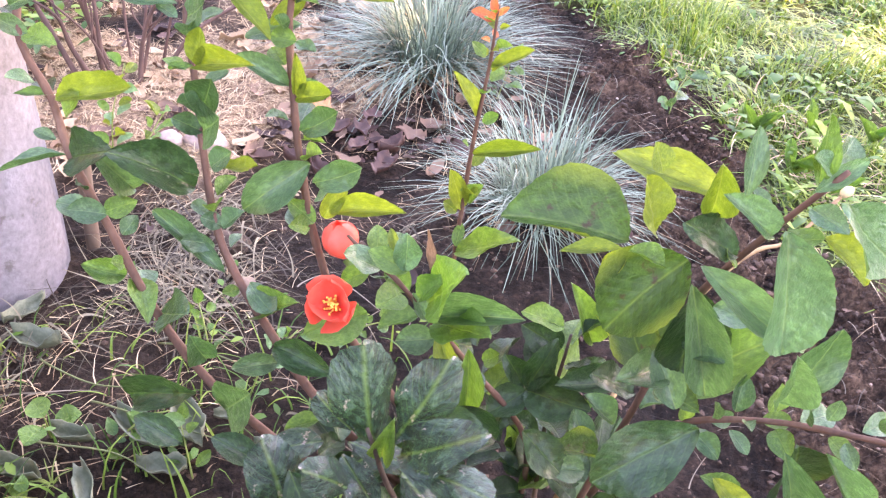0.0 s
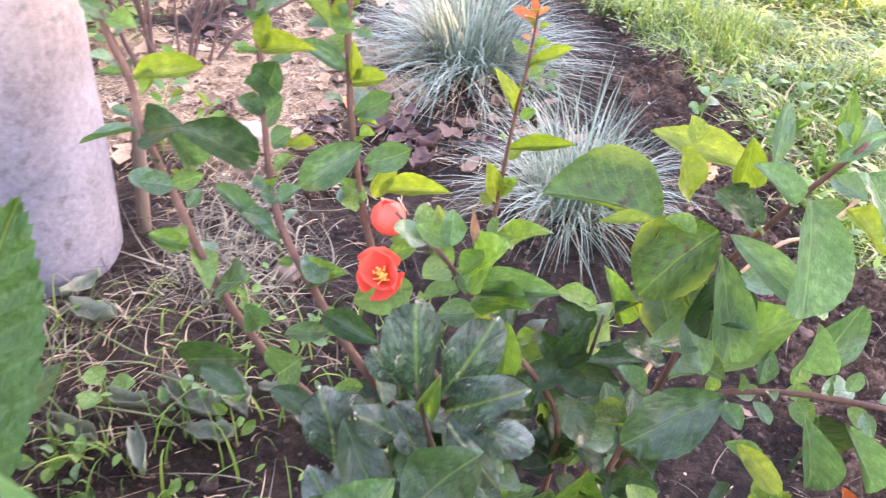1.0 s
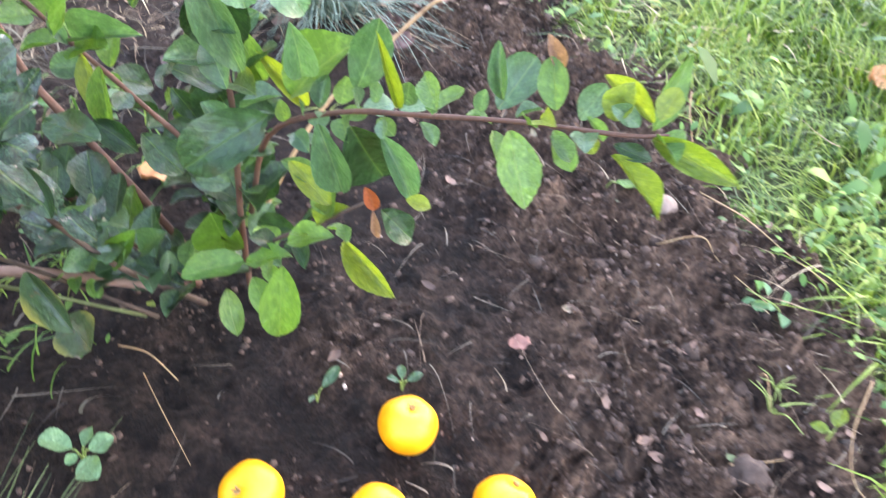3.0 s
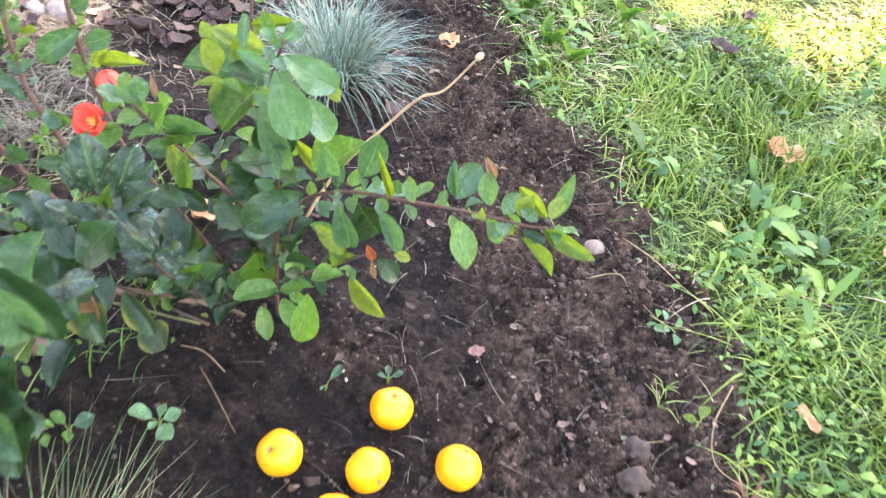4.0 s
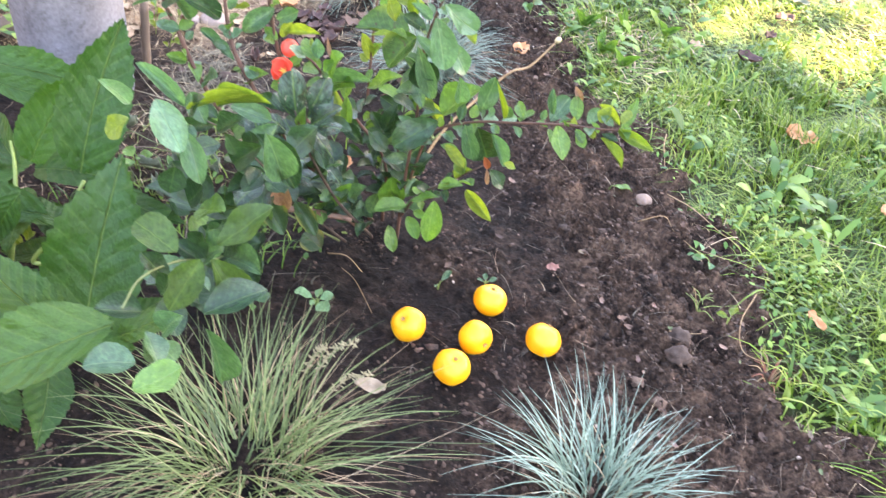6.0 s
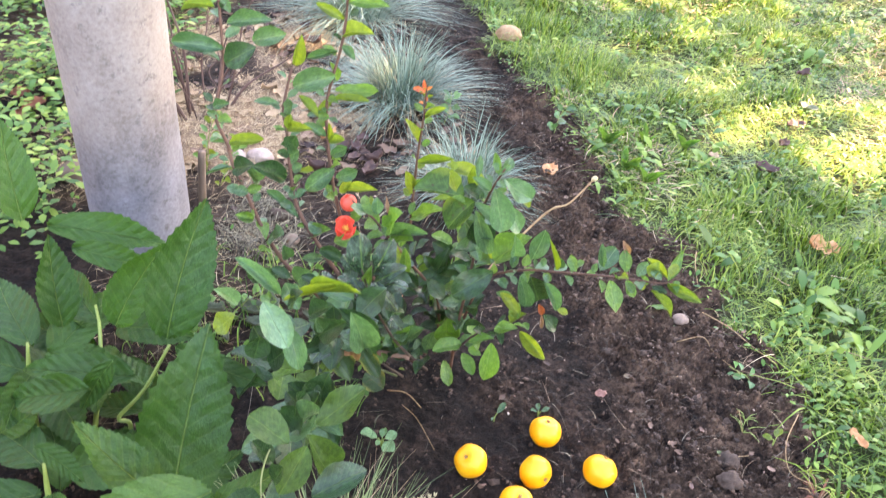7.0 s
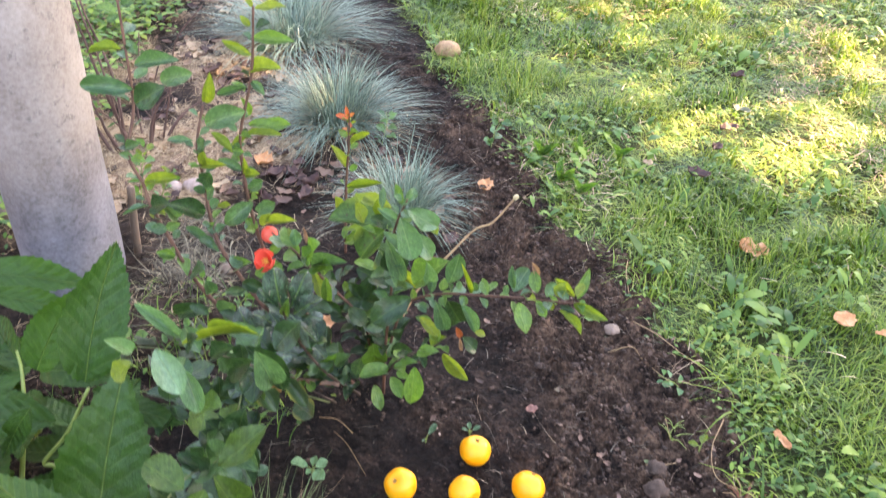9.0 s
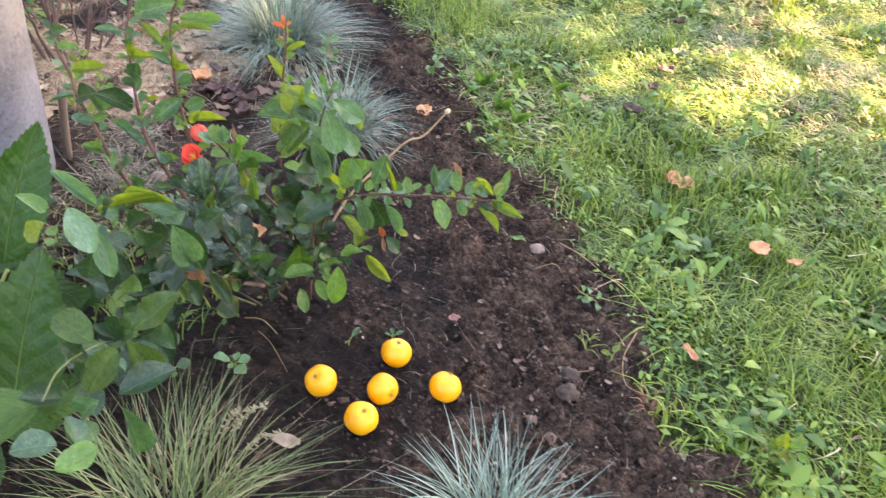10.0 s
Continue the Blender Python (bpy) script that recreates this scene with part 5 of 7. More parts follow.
LEAVES_H = [
    ("y", -0.040, 0.129, 0.164, -0.003, 0.100, 0.143, 0.36, 0),
    ("l", -0.079, 0.111, 0.153, -0.078, 0.083, 0.099, 0.46, 0),
    ("l", -0.114, 0.164, 0.073, -0.096, 0.140, 0.053, 0.55, 0),
    ("l", -0.118, 0.157, 0.099, -0.158, 0.133, 0.105, 0.52, 0),
    ("l", -0.140, 0.187, 0.074, -0.144, 0.178, 0.137, 0.6, 0),
    ("m", -0.140, 0.177, 0.039, -0.129, 0.153, 0.010, 0.5, 0),
    ("l", -0.094, 0.156, 0.117, -0.110, 0.180, 0.118, 0.7, 0),
    ("l", -0.108, 0.130, 0.129, -0.076, 0.120, 0.154, 0.45, 0),
    ("l", -0.076, 0.120, 0.167, -0.051, 0.115, 0.187, 0.6, 0),
    ("y", -0.001, 0.100, 0.237, 0.015, 0.100, 0.234, 0.6, 0),
    ("o", -0.026, 0.105, 0.239, -0.018, 0.100, 0.224, 0.5, 0),
    ("t", -0.020, 0.100, 0.225, -0.016, 0.100, 0.199, 0.22, 0),
    ("d", -0.016, 0.110, 0.217, 0.006, 0.110, 0.193, 0.65, 0),
    ("y", -0.076, 0.130, 0.230, -0.050, 0.120, 0.206, 0.42, 0),
    ("m", -0.059, 0.130, 0.216, -0.078, 0.130, 0.231, 0.6, 0),
    ("y", -0.057, 0.120, 0.186, -0.040, 0.120, 0.207, 0.5, 0),
]
LEAVES_J = [
    ("e", -0.312, 0.100, 0.124, -0.266, 0.060, 0.104, 0.6, 0),
    ("e", -0.265, 0.120, 0.105, -0.229, 0.090, 0.079, 0.45, 0),
    ("e", -0.255, 0.130, 0.041, -0.221, 0.100, 0.041, 0.8, 0),
    ("l", -0.222, 0.150, 0.082, -0.197, 0.150, 0.125, 0.4, 0),
    ("l", -0.217, 0.150, 0.090, -0.240, 0.150, 0.096, 0.5, 0),
    ("d", -0.274, 0.120, 0.197, -0.255, 0.100, 0.178, 0.6, 0),
    ("d", -0.239, 0.120, 0.209, -0.221, 0.100, 0.186, 0.5, 0),
    ("s", -0.226, 0.120, 0.178, -0.201, 0.110, 0.158, 0.5, 0),
    ("s", -0.275, 0.130, 0.218, -0.234, 0.120, 0.219, 0.4, 0),
    ("d", -0.178, 0.160, 0.212, -0.151, 0.150, 0.190, 0.7, 0),
]
LEAVES_J2 = [
    ("b", -0.246, -0.085, 0.363, -0.226, -0.090, 0.308, 0.6, 0),
    ("b", -0.287, -0.060, 0.371, -0.248, -0.060, 0.358, 0.5, 0),
    ("d", -0.223, 0.050, 0.283, -0.252, 0.040, 0.243, 0.8, 0),
    ("s", -0.243, 0.080, 0.267, -0.203, 0.070, 0.230, 0.4, 0),
    ("d", -0.251, -0.080, 0.344, -0.289, -0.080, 0.312, 0.6, 0),
    ("d", -0.281, -0.100, 0.366, -0.269, -0.100, 0.343, 0.6, 0),
    ("d", -0.295, 0.080, 0.254, -0.271, 0.060, 0.221, 0.6, 0),
    ("s", -0.237, 0.120, 0.208, -0.222, 0.110, 0.175, 0.5, 0),
    ("s", -0.222, 0.140, 0.271, -0.234, 0.120, 0.255, 0.6, 0),
    ("d", -0.219, 0.180, 0.201, -0.189, 0.170, 0.187, 0.6, 0),
    ("d", -0.356, 0.100, 0.237, -0.378, 0.100, 0.252, 0.6, 0),
    ("d", -0.316, 0.100, 0.229, -0.338, 0.100, 0.245, 0.6, 0),
    ("d", -0.240, 0.160, 0.213, -0.199, 0.140, 0.221, 0.6, 0),
    ("m", -0.215, 0.200, 0.232, -0.210, 0.180, 0.192, 0.35, 0),
]
LEAVES_K = [
    ("p", -0.317, -0.096, 0.385, -0.359, -0.092, 0.425, 0.3, 0),
    ("y", -0.306, -0.122, 0.402, -0.248, -0.123, 0.437, 0.11, 0),
    ("y", -0.285, -0.105, 0.400, -0.236, -0.120, 0.428, 0.07, 0),
    ("p", -0.314, -0.170, 0.442, -0.285, -0.197, 0.415, 0.62, 0),
    ("p", -0.297, -0.156, 0.404, -0.279, -0.180, 0.368, 0.5, 0),
    ("y", -0.365, -0.161, 0.390, -0.346, -0.159, 0.410, 0.8, 0),
    ("p", -0.355, -0.178, 0.458, -0.337, -0.160, 0.428, 0.4, 0),
    ("d", -0.265, -0.055, 0.338, -0.217, -0.072, 0.292, 0.42, 0),
    ("n", -0.258, -0.205, 0.322, -0.216, -0.181, 0.356, 0.52, 0),
    ("n", -0.271, -0.265, 0.365, -0.310, -0.247, 0.377, 0.7, 0),
    ("n", -0.277, -0.281, 0.313, -0.257, -0.257, 0.352, 0.58, 0),
    ("n", -0.247, -0.200, 0.239, -0.263, -0.200, 0.294, 0.6, 0),
    ("d", -0.247, -0.283, 0.318, -0.205, -0.259, 0.339, 0.62, 0),
    ("b", -0.243, -0.292, 0.311, -0.223, -0.304, 0.253, 0.36, 0),
    ("b", -0.264, -0.374, 0.361, -0.293, -0.386, 0.372, 0.85, 0),
    ("l", -0.257, -0.397, 0.362, -0.229, -0.377, 0.365, 0.8, 0),
    ("b", -0.262, -0.330, 0.344, -0.248, -0.330, 0.366, 0.9, 0),
    ("b", -0.267, -0.330, 0.332, -0.253, -0.330, 0.313, 0.9, 0),
    ("d", -0.277, -0.320, 0.294, -0.287, -0.320, 0.318, 0.7, 0),
    ("t", -0.261, 0.050, 0.194, -0.267, 0.050, 0.149, 0.6, 0),
]
HYDRANGEA_LEAVES = [
    ("h", -0.490, 0.000, 0.200, -0.446, 0.070, 0.364, 0.62, 0),
    ("h", -0.450, -0.140, 0.069, -0.417, -0.060, 0.268, 0.72, 0),
    ("h", -0.531, -0.020, 0.144, -0.674, -0.030, 0.159, 0.5, 0),
    ("h", -0.581, 0.050, 0.161, -0.518, 0.080, 0.278, 0.62, 0),
    ("h", -0.661, 0.060, 0.135, -0.670, 0.100, 0.257, 0.6, 0),
    ("h", -0.734, 0.200, 0.194, -0.564, 0.200, 0.197, 0.45, 0),
    ("h", -0.675, 0.150, 0.202, -0.554, 0.140, 0.188, 0.45, 0),
    ("h", -0.771, 0.200, 0.197, -0.788, 0.240, 0.339, 0.62, 0),
    ("h", -0.472, -0.020, 0.208, -0.349, -0.050, 0.190, 0.4, 0),
    ("i", -0.440, -0.180, 0.123, -0.528, -0.160, 0.226, 0.6, 0),
    ("i", -0.696, -0.080, 0.072, -0.634, -0.060, 0.123, 0.6, 0),
    ("i", -0.372, -0.200, 0.165, -0.297, -0.190, 0.224, 0.5, 0),
    ("h", -0.569, -0.060, 0.158, -0.695, -0.060, 0.120, 0.55, 0),
    ("h", -0.544, -0.040, 0.192, -0.589, -0.050, 0.112, 0.5, 0),
    ("h", -0.605, -0.140, 0.142, -0.541, -0.160, 0.118, 0.55, 0),
]
HYDRANGEA_LEAVES_2 = [
    ("i", -0.374, -0.200, 0.185, -0.538, -0.300, 0.170, 0.62, 0),
]
LEAVES_TOP = [
    ("b", -0.493, 0.330, 0.562, -0.470, 0.330, 0.576, 0.6, 0),
    ("b", -0.499, 0.330, 0.549, -0.512, 0.320, 0.543, 0.6, 0),
    ("b", -0.494, 0.330, 0.515, -0.480, 0.320, 0.501, 0.6, 0),
    ("y", -0.500, 0.320, 0.504, -0.548, 0.320, 0.502, 0.3, 0),
    ("b", -0.484, 0.320, 0.484, -0.429, 0.300, 0.508, 0.4, 0),
    ("b", -0.485, 0.300, 0.455, -0.553, 0.290, 0.464, 0.4, 0),
    ("d", -0.485, 0.300, 0.435, -0.448, 0.290, 0.466, 0.8, 0),
    ("b", -0.446, 0.300, 0.472, -0.399, 0.280, 0.497, 0.5, 0),
    ("y", -0.471, 0.340, 0.599, -0.423, 0.340, 0.603, 0.25, 0),
    ("m", -0.485, 0.340, 0.579, -0.522, 0.340, 0.611, 0.3, 0),
    ("y", -0.392, 0.310, 0.439, -0.381, 0.310, 0.481, 0.4, 0),
    ("b", -0.393, 0.300, 0.411, -0.335, 0.280, 0.446, 0.5, 0),
]
LEAVES_TOP2 = [
    ("y", -0.323, 0.340, 0.568, -0.334, 0.340, 0.589, 0.35, 0),
    ("y", -0.319, 0.340, 0.566, -0.277, 0.330, 0.577, 0.35, 0),
    ("y", -0.327, 0.335, 0.544, -0.338, 0.330, 0.559, 0.5, 0),
    ("m", -0.323, 0.335, 0.527, -0.272, 0.320, 0.537, 0.35, 0),
    ("y", -0.327, 0.330, 0.504, -0.366, 0.330, 0.523, 0.3, 0),
    ("y", -0.330, 0.330, 0.478, -0.289, 0.320, 0.497, 0.45, 0),
    ("b", -0.330, 0.325, 0.468, -0.310, 0.310, 0.459, 0.5, 0),
    ("m", -0.337, 0.320, 0.403, -0.273, 0.310, 0.409, 0.3, 0),
    ("b", -0.334, 0.320, 0.462, -0.376, 0.310, 0.452, 0.3, 0),
    ("y", -0.338, 0.310, 0.396, -0.358, 0.300, 0.378, 0.4, 0),
    ("b", -0.341, 0.310, 0.377, -0.373, 0.300, 0.367, 0.4, 0),
    ("m", -0.336, 0.320, 0.417, -0.343, 0.320, 0.444, 0.4, 0),
]
CLOVER = (-0.549, 0.262, 0.000)
EDGE_WEED = (0.562, -0.049, 0.030)
branch_a = stem_part("branch", [(-0.185, 0.205, 0.0), (-0.28, 0.195, 0.075)] + PATH_A + [(-0.489, 0.30, 0.43), (-0.494, 0.32, 0.50), (-0.497, 0.33, 0.575)], 0.0036, 0.0017, M_BARK, shrub, knots=0.3)
branch_b = stem_part("branch", [(-0.175, 0.21, 0.0), (-0.25, 0.20, 0.09)] + PATH_B + [(-0.396, 0.31, 0.435)], 0.0036, 0.0017, M_BARK, shrub, knots=0.3)
branch_c = stem_part("branch", [(-0.170, 0.225, 0.0), (-0.24, 0.24, 0.10)] + PATH_C + [(-0.328, 0.325, 0.48), (-0.322, 0.34, 0.570)], 0.0035, 0.0016, M_BARK, shrub, knots=0.3)
branch_e = stem_part("branch", [(-0.155, 0.23, 0.0)] + PATH_E, 0.0024, 0.0011, M_BARK, shrub, knots=0.3)
branch_s = stem_part("branch", [(-0.165, 0.19, 0.0), (-0.21, 0.14, 0.10), (-0.245, 0.11, 0.20), (-0.262, 0.105, 0.262)], 0.0027, 0.0011, M_TWIG, shrub, knots=0.2)
branch_r = stem_part("branch", [(-0.14, 0.24, 0.0), (-0.145, 0.262, 0.10), (-0.142, 0.27, 0.19)], 0.0024, 0.0011, M_TWIG, shrub, knots=0.2)
branch_f = stem_part("branch", [(-0.128, 0.205, -0.01), (-0.125, 0.185, 0.12), (-0.118, 0.165, 0.24), (-0.118, 0.140, 0.34), (-0.110, 0.115, 0.40), (-0.098, 0.098, 0.445)], 0.0027, 0.0011, M_BARK, shrub, knots=0.25)
branch_g = stem_part("branch", [(-0.118, 0.190, 0.12), (-0.098, 0.175, 0.210), (-0.050, 0.158, 0.250), (0.008, 0.118, 0.287), (0.055, 0.086, 0.315), (0.100, 0.058, 0.336), (0.118, 0.050, 0.345)], 0.0022, 0.0009, M_BARK, shrub, knots=0.3)
branch_h = stem_part("branch", [(-0.125, 0.19, 0.05), (-0.100, 0.147, 0.130), (-0.060, 0.125, 0.180), (-0.025, 0.110, 0.222)], 0.0022, 0.0009, M_TWIG, shrub, knots=0.3)
branch_i = stem_part("branch", [(-0.13, 0.23, 0.05), (-0.085, 0.30, 0.13), (-0.024, 0.362, 0.180), (0.005, 0.378, 0.206), (0.030, 0.384, 0.216), (0.061, 0.401, 0.252)], 0.0020, 0.0014, M_CUT, shrub, "pale bare twig ending in a bud", knots=0.3)
branch_j = stem_part("branch", [(-0.37, 0.18, -0.01), (-0.340, 0.166, 0.035), (-0.306, 0.158, 0.055), (-0.250, 0.157, 0.059), (-0.192, 0.158, 0.057)], 0.0046, 0.0043, M_STUB, shrub, "short pruned brown stub", knots=0.25, sides=9)
branch_k = stem_part("branch", [(-0.20, 0.17, 0.0), (-0.290, 0.12, 0.12), (-0.278, 0.03, 0.21), (-0.268, -0.02, 0.27), (-0.284, -0.095, 0.365), (-0.293, -0.112, 0.386)], 0.0018, 0.0006, M_TWIG, shrub, knots=0.3)
branch_l = stem_part("branch", [(-0.21, 0.17, 0.0), (-0.305, 0.10, 0.11), (-0.300, 0.0, 0.170), (-0.29, -0.10, 0.205), (-0.30, -0.19, 0.28), (-0.285, -0.30, 0.37), (-0.262, -0.38, 0.425)], 0.0016, 0.0006, M_RUNNER, shrub, knots=0.3)
for rows, where in ((LEAVES_A, branch_a), (LEAVES_A2, branch_a), (LEAVES_B, branch_b), (LEAVES_B2, branch_b), (LEAVES_C, branch_c), (LEAVES_C2, branch_c), (LEAVES_E, branch_e),
                    (LEAVES_S, branch_s), (LEAVES_R, branch_r), (LEAVES_F, branch_f), (LEAVES_G, branch_g),
                    (LEAVES_H, branch_h), (LEAVES_J, branch_j), (LEAVES_J2, branch_k), (LEAVES_K, branch_k)):
    add_leaves(rows, where, 0.88 if rows is LEAVES_S else 1.0, 0.008 if rows is LEAVES_S else 0.0)
add_leaves(LEAVES_TOP[:10], branch_a)
add_leaves(LEAVES_TOP[10:], branch_b)
add_leaves(LEAVES_TOP2, branch_c)


def bushy(where, points, count, size, kinds, seed, spread=1.0):
    """Fill a branch with leaves set alternately along it."""
    r = random.Random(seed)
    path = smooth_path(points, 8)
    for i in range(count):
        k = (i + r.random()) / count * (len(path) - 2)
        a = path[int(k)].lerp(path[int(k) + 1], k % 1)
        d = (path[min(int(k) + 2, len(path) - 1)] - path[int(k)]).normalized()
        az = i * 2.4 + r.uniform(-0.5, 0.5)
        side = d.cross(Vector((0.2, 0.3, 0.9))).normalized()
        out = (side * math.cos(az) + d.cross(side) * math.sin(az)) * spread + d * 0.55 + Vector((0, 0, 0.15))
        ln = size * r.uniform(0.65, 1.15)
        out = out.normalized()
        place_leaf(r.choice(kinds), a + out * 0.006, a + out * (0.006 + ln), r.uniform(0.55, 0.80), r.uniform(-30, 30), where, face=0.4)


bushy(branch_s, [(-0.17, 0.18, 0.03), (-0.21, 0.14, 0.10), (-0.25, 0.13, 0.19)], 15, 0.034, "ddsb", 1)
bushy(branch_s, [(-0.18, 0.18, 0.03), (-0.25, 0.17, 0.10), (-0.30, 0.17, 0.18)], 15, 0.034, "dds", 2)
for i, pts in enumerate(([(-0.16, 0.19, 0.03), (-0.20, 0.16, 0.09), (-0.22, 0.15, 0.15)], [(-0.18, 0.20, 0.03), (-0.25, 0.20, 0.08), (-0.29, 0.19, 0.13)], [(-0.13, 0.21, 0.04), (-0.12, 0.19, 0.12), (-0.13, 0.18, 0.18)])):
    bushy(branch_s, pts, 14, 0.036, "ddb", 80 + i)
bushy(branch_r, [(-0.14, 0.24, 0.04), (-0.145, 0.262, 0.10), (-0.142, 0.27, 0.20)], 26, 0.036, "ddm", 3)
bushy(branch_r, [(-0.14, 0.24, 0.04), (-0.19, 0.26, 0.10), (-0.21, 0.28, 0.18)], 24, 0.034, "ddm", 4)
bushy(branch_f, [(-0.118, 0.145, 0.32), (-0.110, 0.115, 0.40), (-0.098, 0.098, 0.45)], 9, 0.020, "bpm", 35)
bushy(branch_f, [(-0.125, 0.19, 0.12), (-0.118, 0.165, 0.24), (-0.118, 0.140, 0.33)], 15, 0.034, "bvd", 5)
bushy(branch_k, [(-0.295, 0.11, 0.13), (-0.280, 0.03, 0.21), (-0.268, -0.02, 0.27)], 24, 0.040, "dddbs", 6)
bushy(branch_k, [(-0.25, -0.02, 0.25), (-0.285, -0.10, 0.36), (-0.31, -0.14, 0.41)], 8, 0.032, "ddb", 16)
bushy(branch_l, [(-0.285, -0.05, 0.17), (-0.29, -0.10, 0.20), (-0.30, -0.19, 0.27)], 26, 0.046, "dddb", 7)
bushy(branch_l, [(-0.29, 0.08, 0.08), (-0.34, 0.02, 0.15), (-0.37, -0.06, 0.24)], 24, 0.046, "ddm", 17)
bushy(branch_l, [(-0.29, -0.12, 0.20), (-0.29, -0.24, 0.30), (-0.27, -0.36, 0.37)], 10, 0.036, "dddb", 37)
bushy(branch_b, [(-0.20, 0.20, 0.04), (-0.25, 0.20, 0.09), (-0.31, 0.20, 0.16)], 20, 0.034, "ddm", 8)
bushy(branch_g, [(-0.098, 0.175, 0.210), (-0.050, 0.158, 0.250), (0.008, 0.118, 0.287), (0.10, 0.058, 0.336)], 30, 0.019, "bmbp", 9)
bushy(branch_g, [(0.05, 0.08, 0.322), (0.10, 0.06, 0.337), (0.118, 0.056, 0.345)], 5, 0.018, "my", 29)
bushy(branch_h, [(-0.12, 0.18, 0.06), (-0.08, 0.135, 0.15), (-0.03, 0.11, 0.21)], 12, 0.022, "lmd", 19)
bushy(branch_j, [(-0.262, 0.157, 0.062), (-0.248, 0.155, 0.066), (-0.232, 0.153, 0.066)], 9, 0.017, "lll", 61)


bushy(branch_a, PATH_A[2:] + [(-0.489, 0.30, 0.43), (-0.494, 0.32, 0.50), (-0.497, 0.33, 0.57)], 20, 0.021, "pbdpm", 21)
bushy(branch_b, PATH_B[2:] + [(-0.396, 0.31, 0.435)], 18, 0.020, "pbdpm", 22)
bushy(branch_c, PATH_C[1:] + [(-0.328, 0.325, 0.48), (-0.322, 0.34, 0.565)], 18, 0.020, "pbmpd", 23)
bushy(branch_e, PATH_E[1:5], 16, 0.026, "mlpb", 24)


def petal_mesh(name, size, cup, seed):
    r = random.Random(seed)
    verts, faces = [], []
    rows, cols = 8, 7
    for i in range(rows):
        u = i / (rows - 1)
        w = 0.60 * max(0.0, 1 - abs((u - 0.60) / 0.62) ** 2.6) ** 0.5 * (0.30 + 0.70 * min(1.0, u / 0.5))
        for j in range(cols):
            c = 2 * j / (cols - 1) - 1
            x = size * (u - 0.20 * c * c * u ** 3 - 0.05 * math.exp(-(c / 0.25) ** 2) * u ** 4)
            y = size * w * c
            z = size * (cup * u * u + 0.55 * (1 - (1 - 0.96 * c * c) ** 0.5) * w + 0.02 * r.uniform(-1, 1))
            verts.append((x, y, z))
    for i in range(rows - 1):
        for j in range(cols - 1):
            faces.append((i * cols + j, (i + 1) * cols + j, (i + 1) * cols + j + 1, i * cols + j + 1))
    return verts, faces


# open bloom and closed bud on the flowering branch
bloom = mesh_object("flower", *tube([(-0.289, 0.224, 0.232), (-0.295, 0.209, 0.242)], 0.003, 0.005, 8), MAT["l"], branch_e, "open coral-orange flower with yellow stamens")
axis = Vector((-0.15, -0.72, 0.62)).normalized()
q = axis.to_track_quat("Z", "X").to_matrix().to_4x4()
for k in range(5):
    v, f = petal_mesh("petal", 0.0228, 0.54 + 0.1 * (k % 2), k)
    ob = mesh_object("petal", v, f, M_PETAL, bloom)
    ob.matrix_basis = Matrix.Translation((-0.297, 0.206, 0.248)) @ q @ Matrix.Rotation(2 * math.pi * k / 5 + 0.3, 4, "Z") @ Matrix.Rotation(-0.30 - 0.22 * (k % 3), 4, "Y")
bm = bmesh.new()
frng = random.Random(9)
for i in range(40):
    a, s = frng.uniform(0, 6.28), frng.uniform(0.05, 0.60)
    d = Vector((math.cos(a) * s, math.sin(a) * s, 1)).normalized()
    ln = frng.uniform(0.010, 0.0140)
    m = d.to_track_quat("Z", "X").to_matrix().to_4x4()
    bmesh.ops.create_cone(bm, cap_ends=True, segments=5, radius1=0.0003, radius2=0.0003, depth=ln, matrix=Matrix.Translation(d * ln / 2) @ m)
    bmesh.ops.create_icosphere(bm, subdivisions=1, radius=0.0009, matrix=Matrix.Translation(d * ln))
st = part("stamens", bm, M_STAMEN, bloom, "yellow stamens")
st.matrix_basis = Matrix.Translation((-0.297, 0.206, 0.248)) @ q
bud = mesh_object("flower_bud", *tube([(-0.292, 0.252, 0.233), (-0.298, 0.260, 0.240)], 0.003, 0.006, 8), MAT["l"], branch_e, "closed round coral-orange flower bud")
for k in range(5):
    v, f = petal_mesh("petal", 0.0235, 0.0, k + 10)
    # wrap the petal round a ball
    w = []
    for x, y, z in v:
        th = 0.25 + x / 0.0235 * 2.75
        ph = y / 0.0235 * 1.35
        r = 0.0116 + 0.0005 * k
        w.append((r * math.sin(th) * math.cos(ph), r * math.sin(th) * math.sin(ph), -r * math.cos(th)))
    ob = mesh_object("petal", w, f, M_PETAL, bud)
    ob.matrix_basis = Matrix.Translation((-0.306, 0.266, 0.251)) @ Matrix.Rotation(-0.25, 4, "Y") @ Matrix.Rotation(2 * math.pi * k / 5, 4, "Z")
bm = bmesh.new()
bmesh.ops.create_icosphere(bm, subdivisions=2, radius=0.0044)
for v in bm.verts:
    v.co.z *= 1.35
ob = part("twig_bud", bm, M_CREAM, branch_i, "swollen cream bud")
ob.matrix_basis = Matrix.Translation((0.064, 0.402, 0.256)) @ Matrix.Rotation(0.7, 4, "Y")

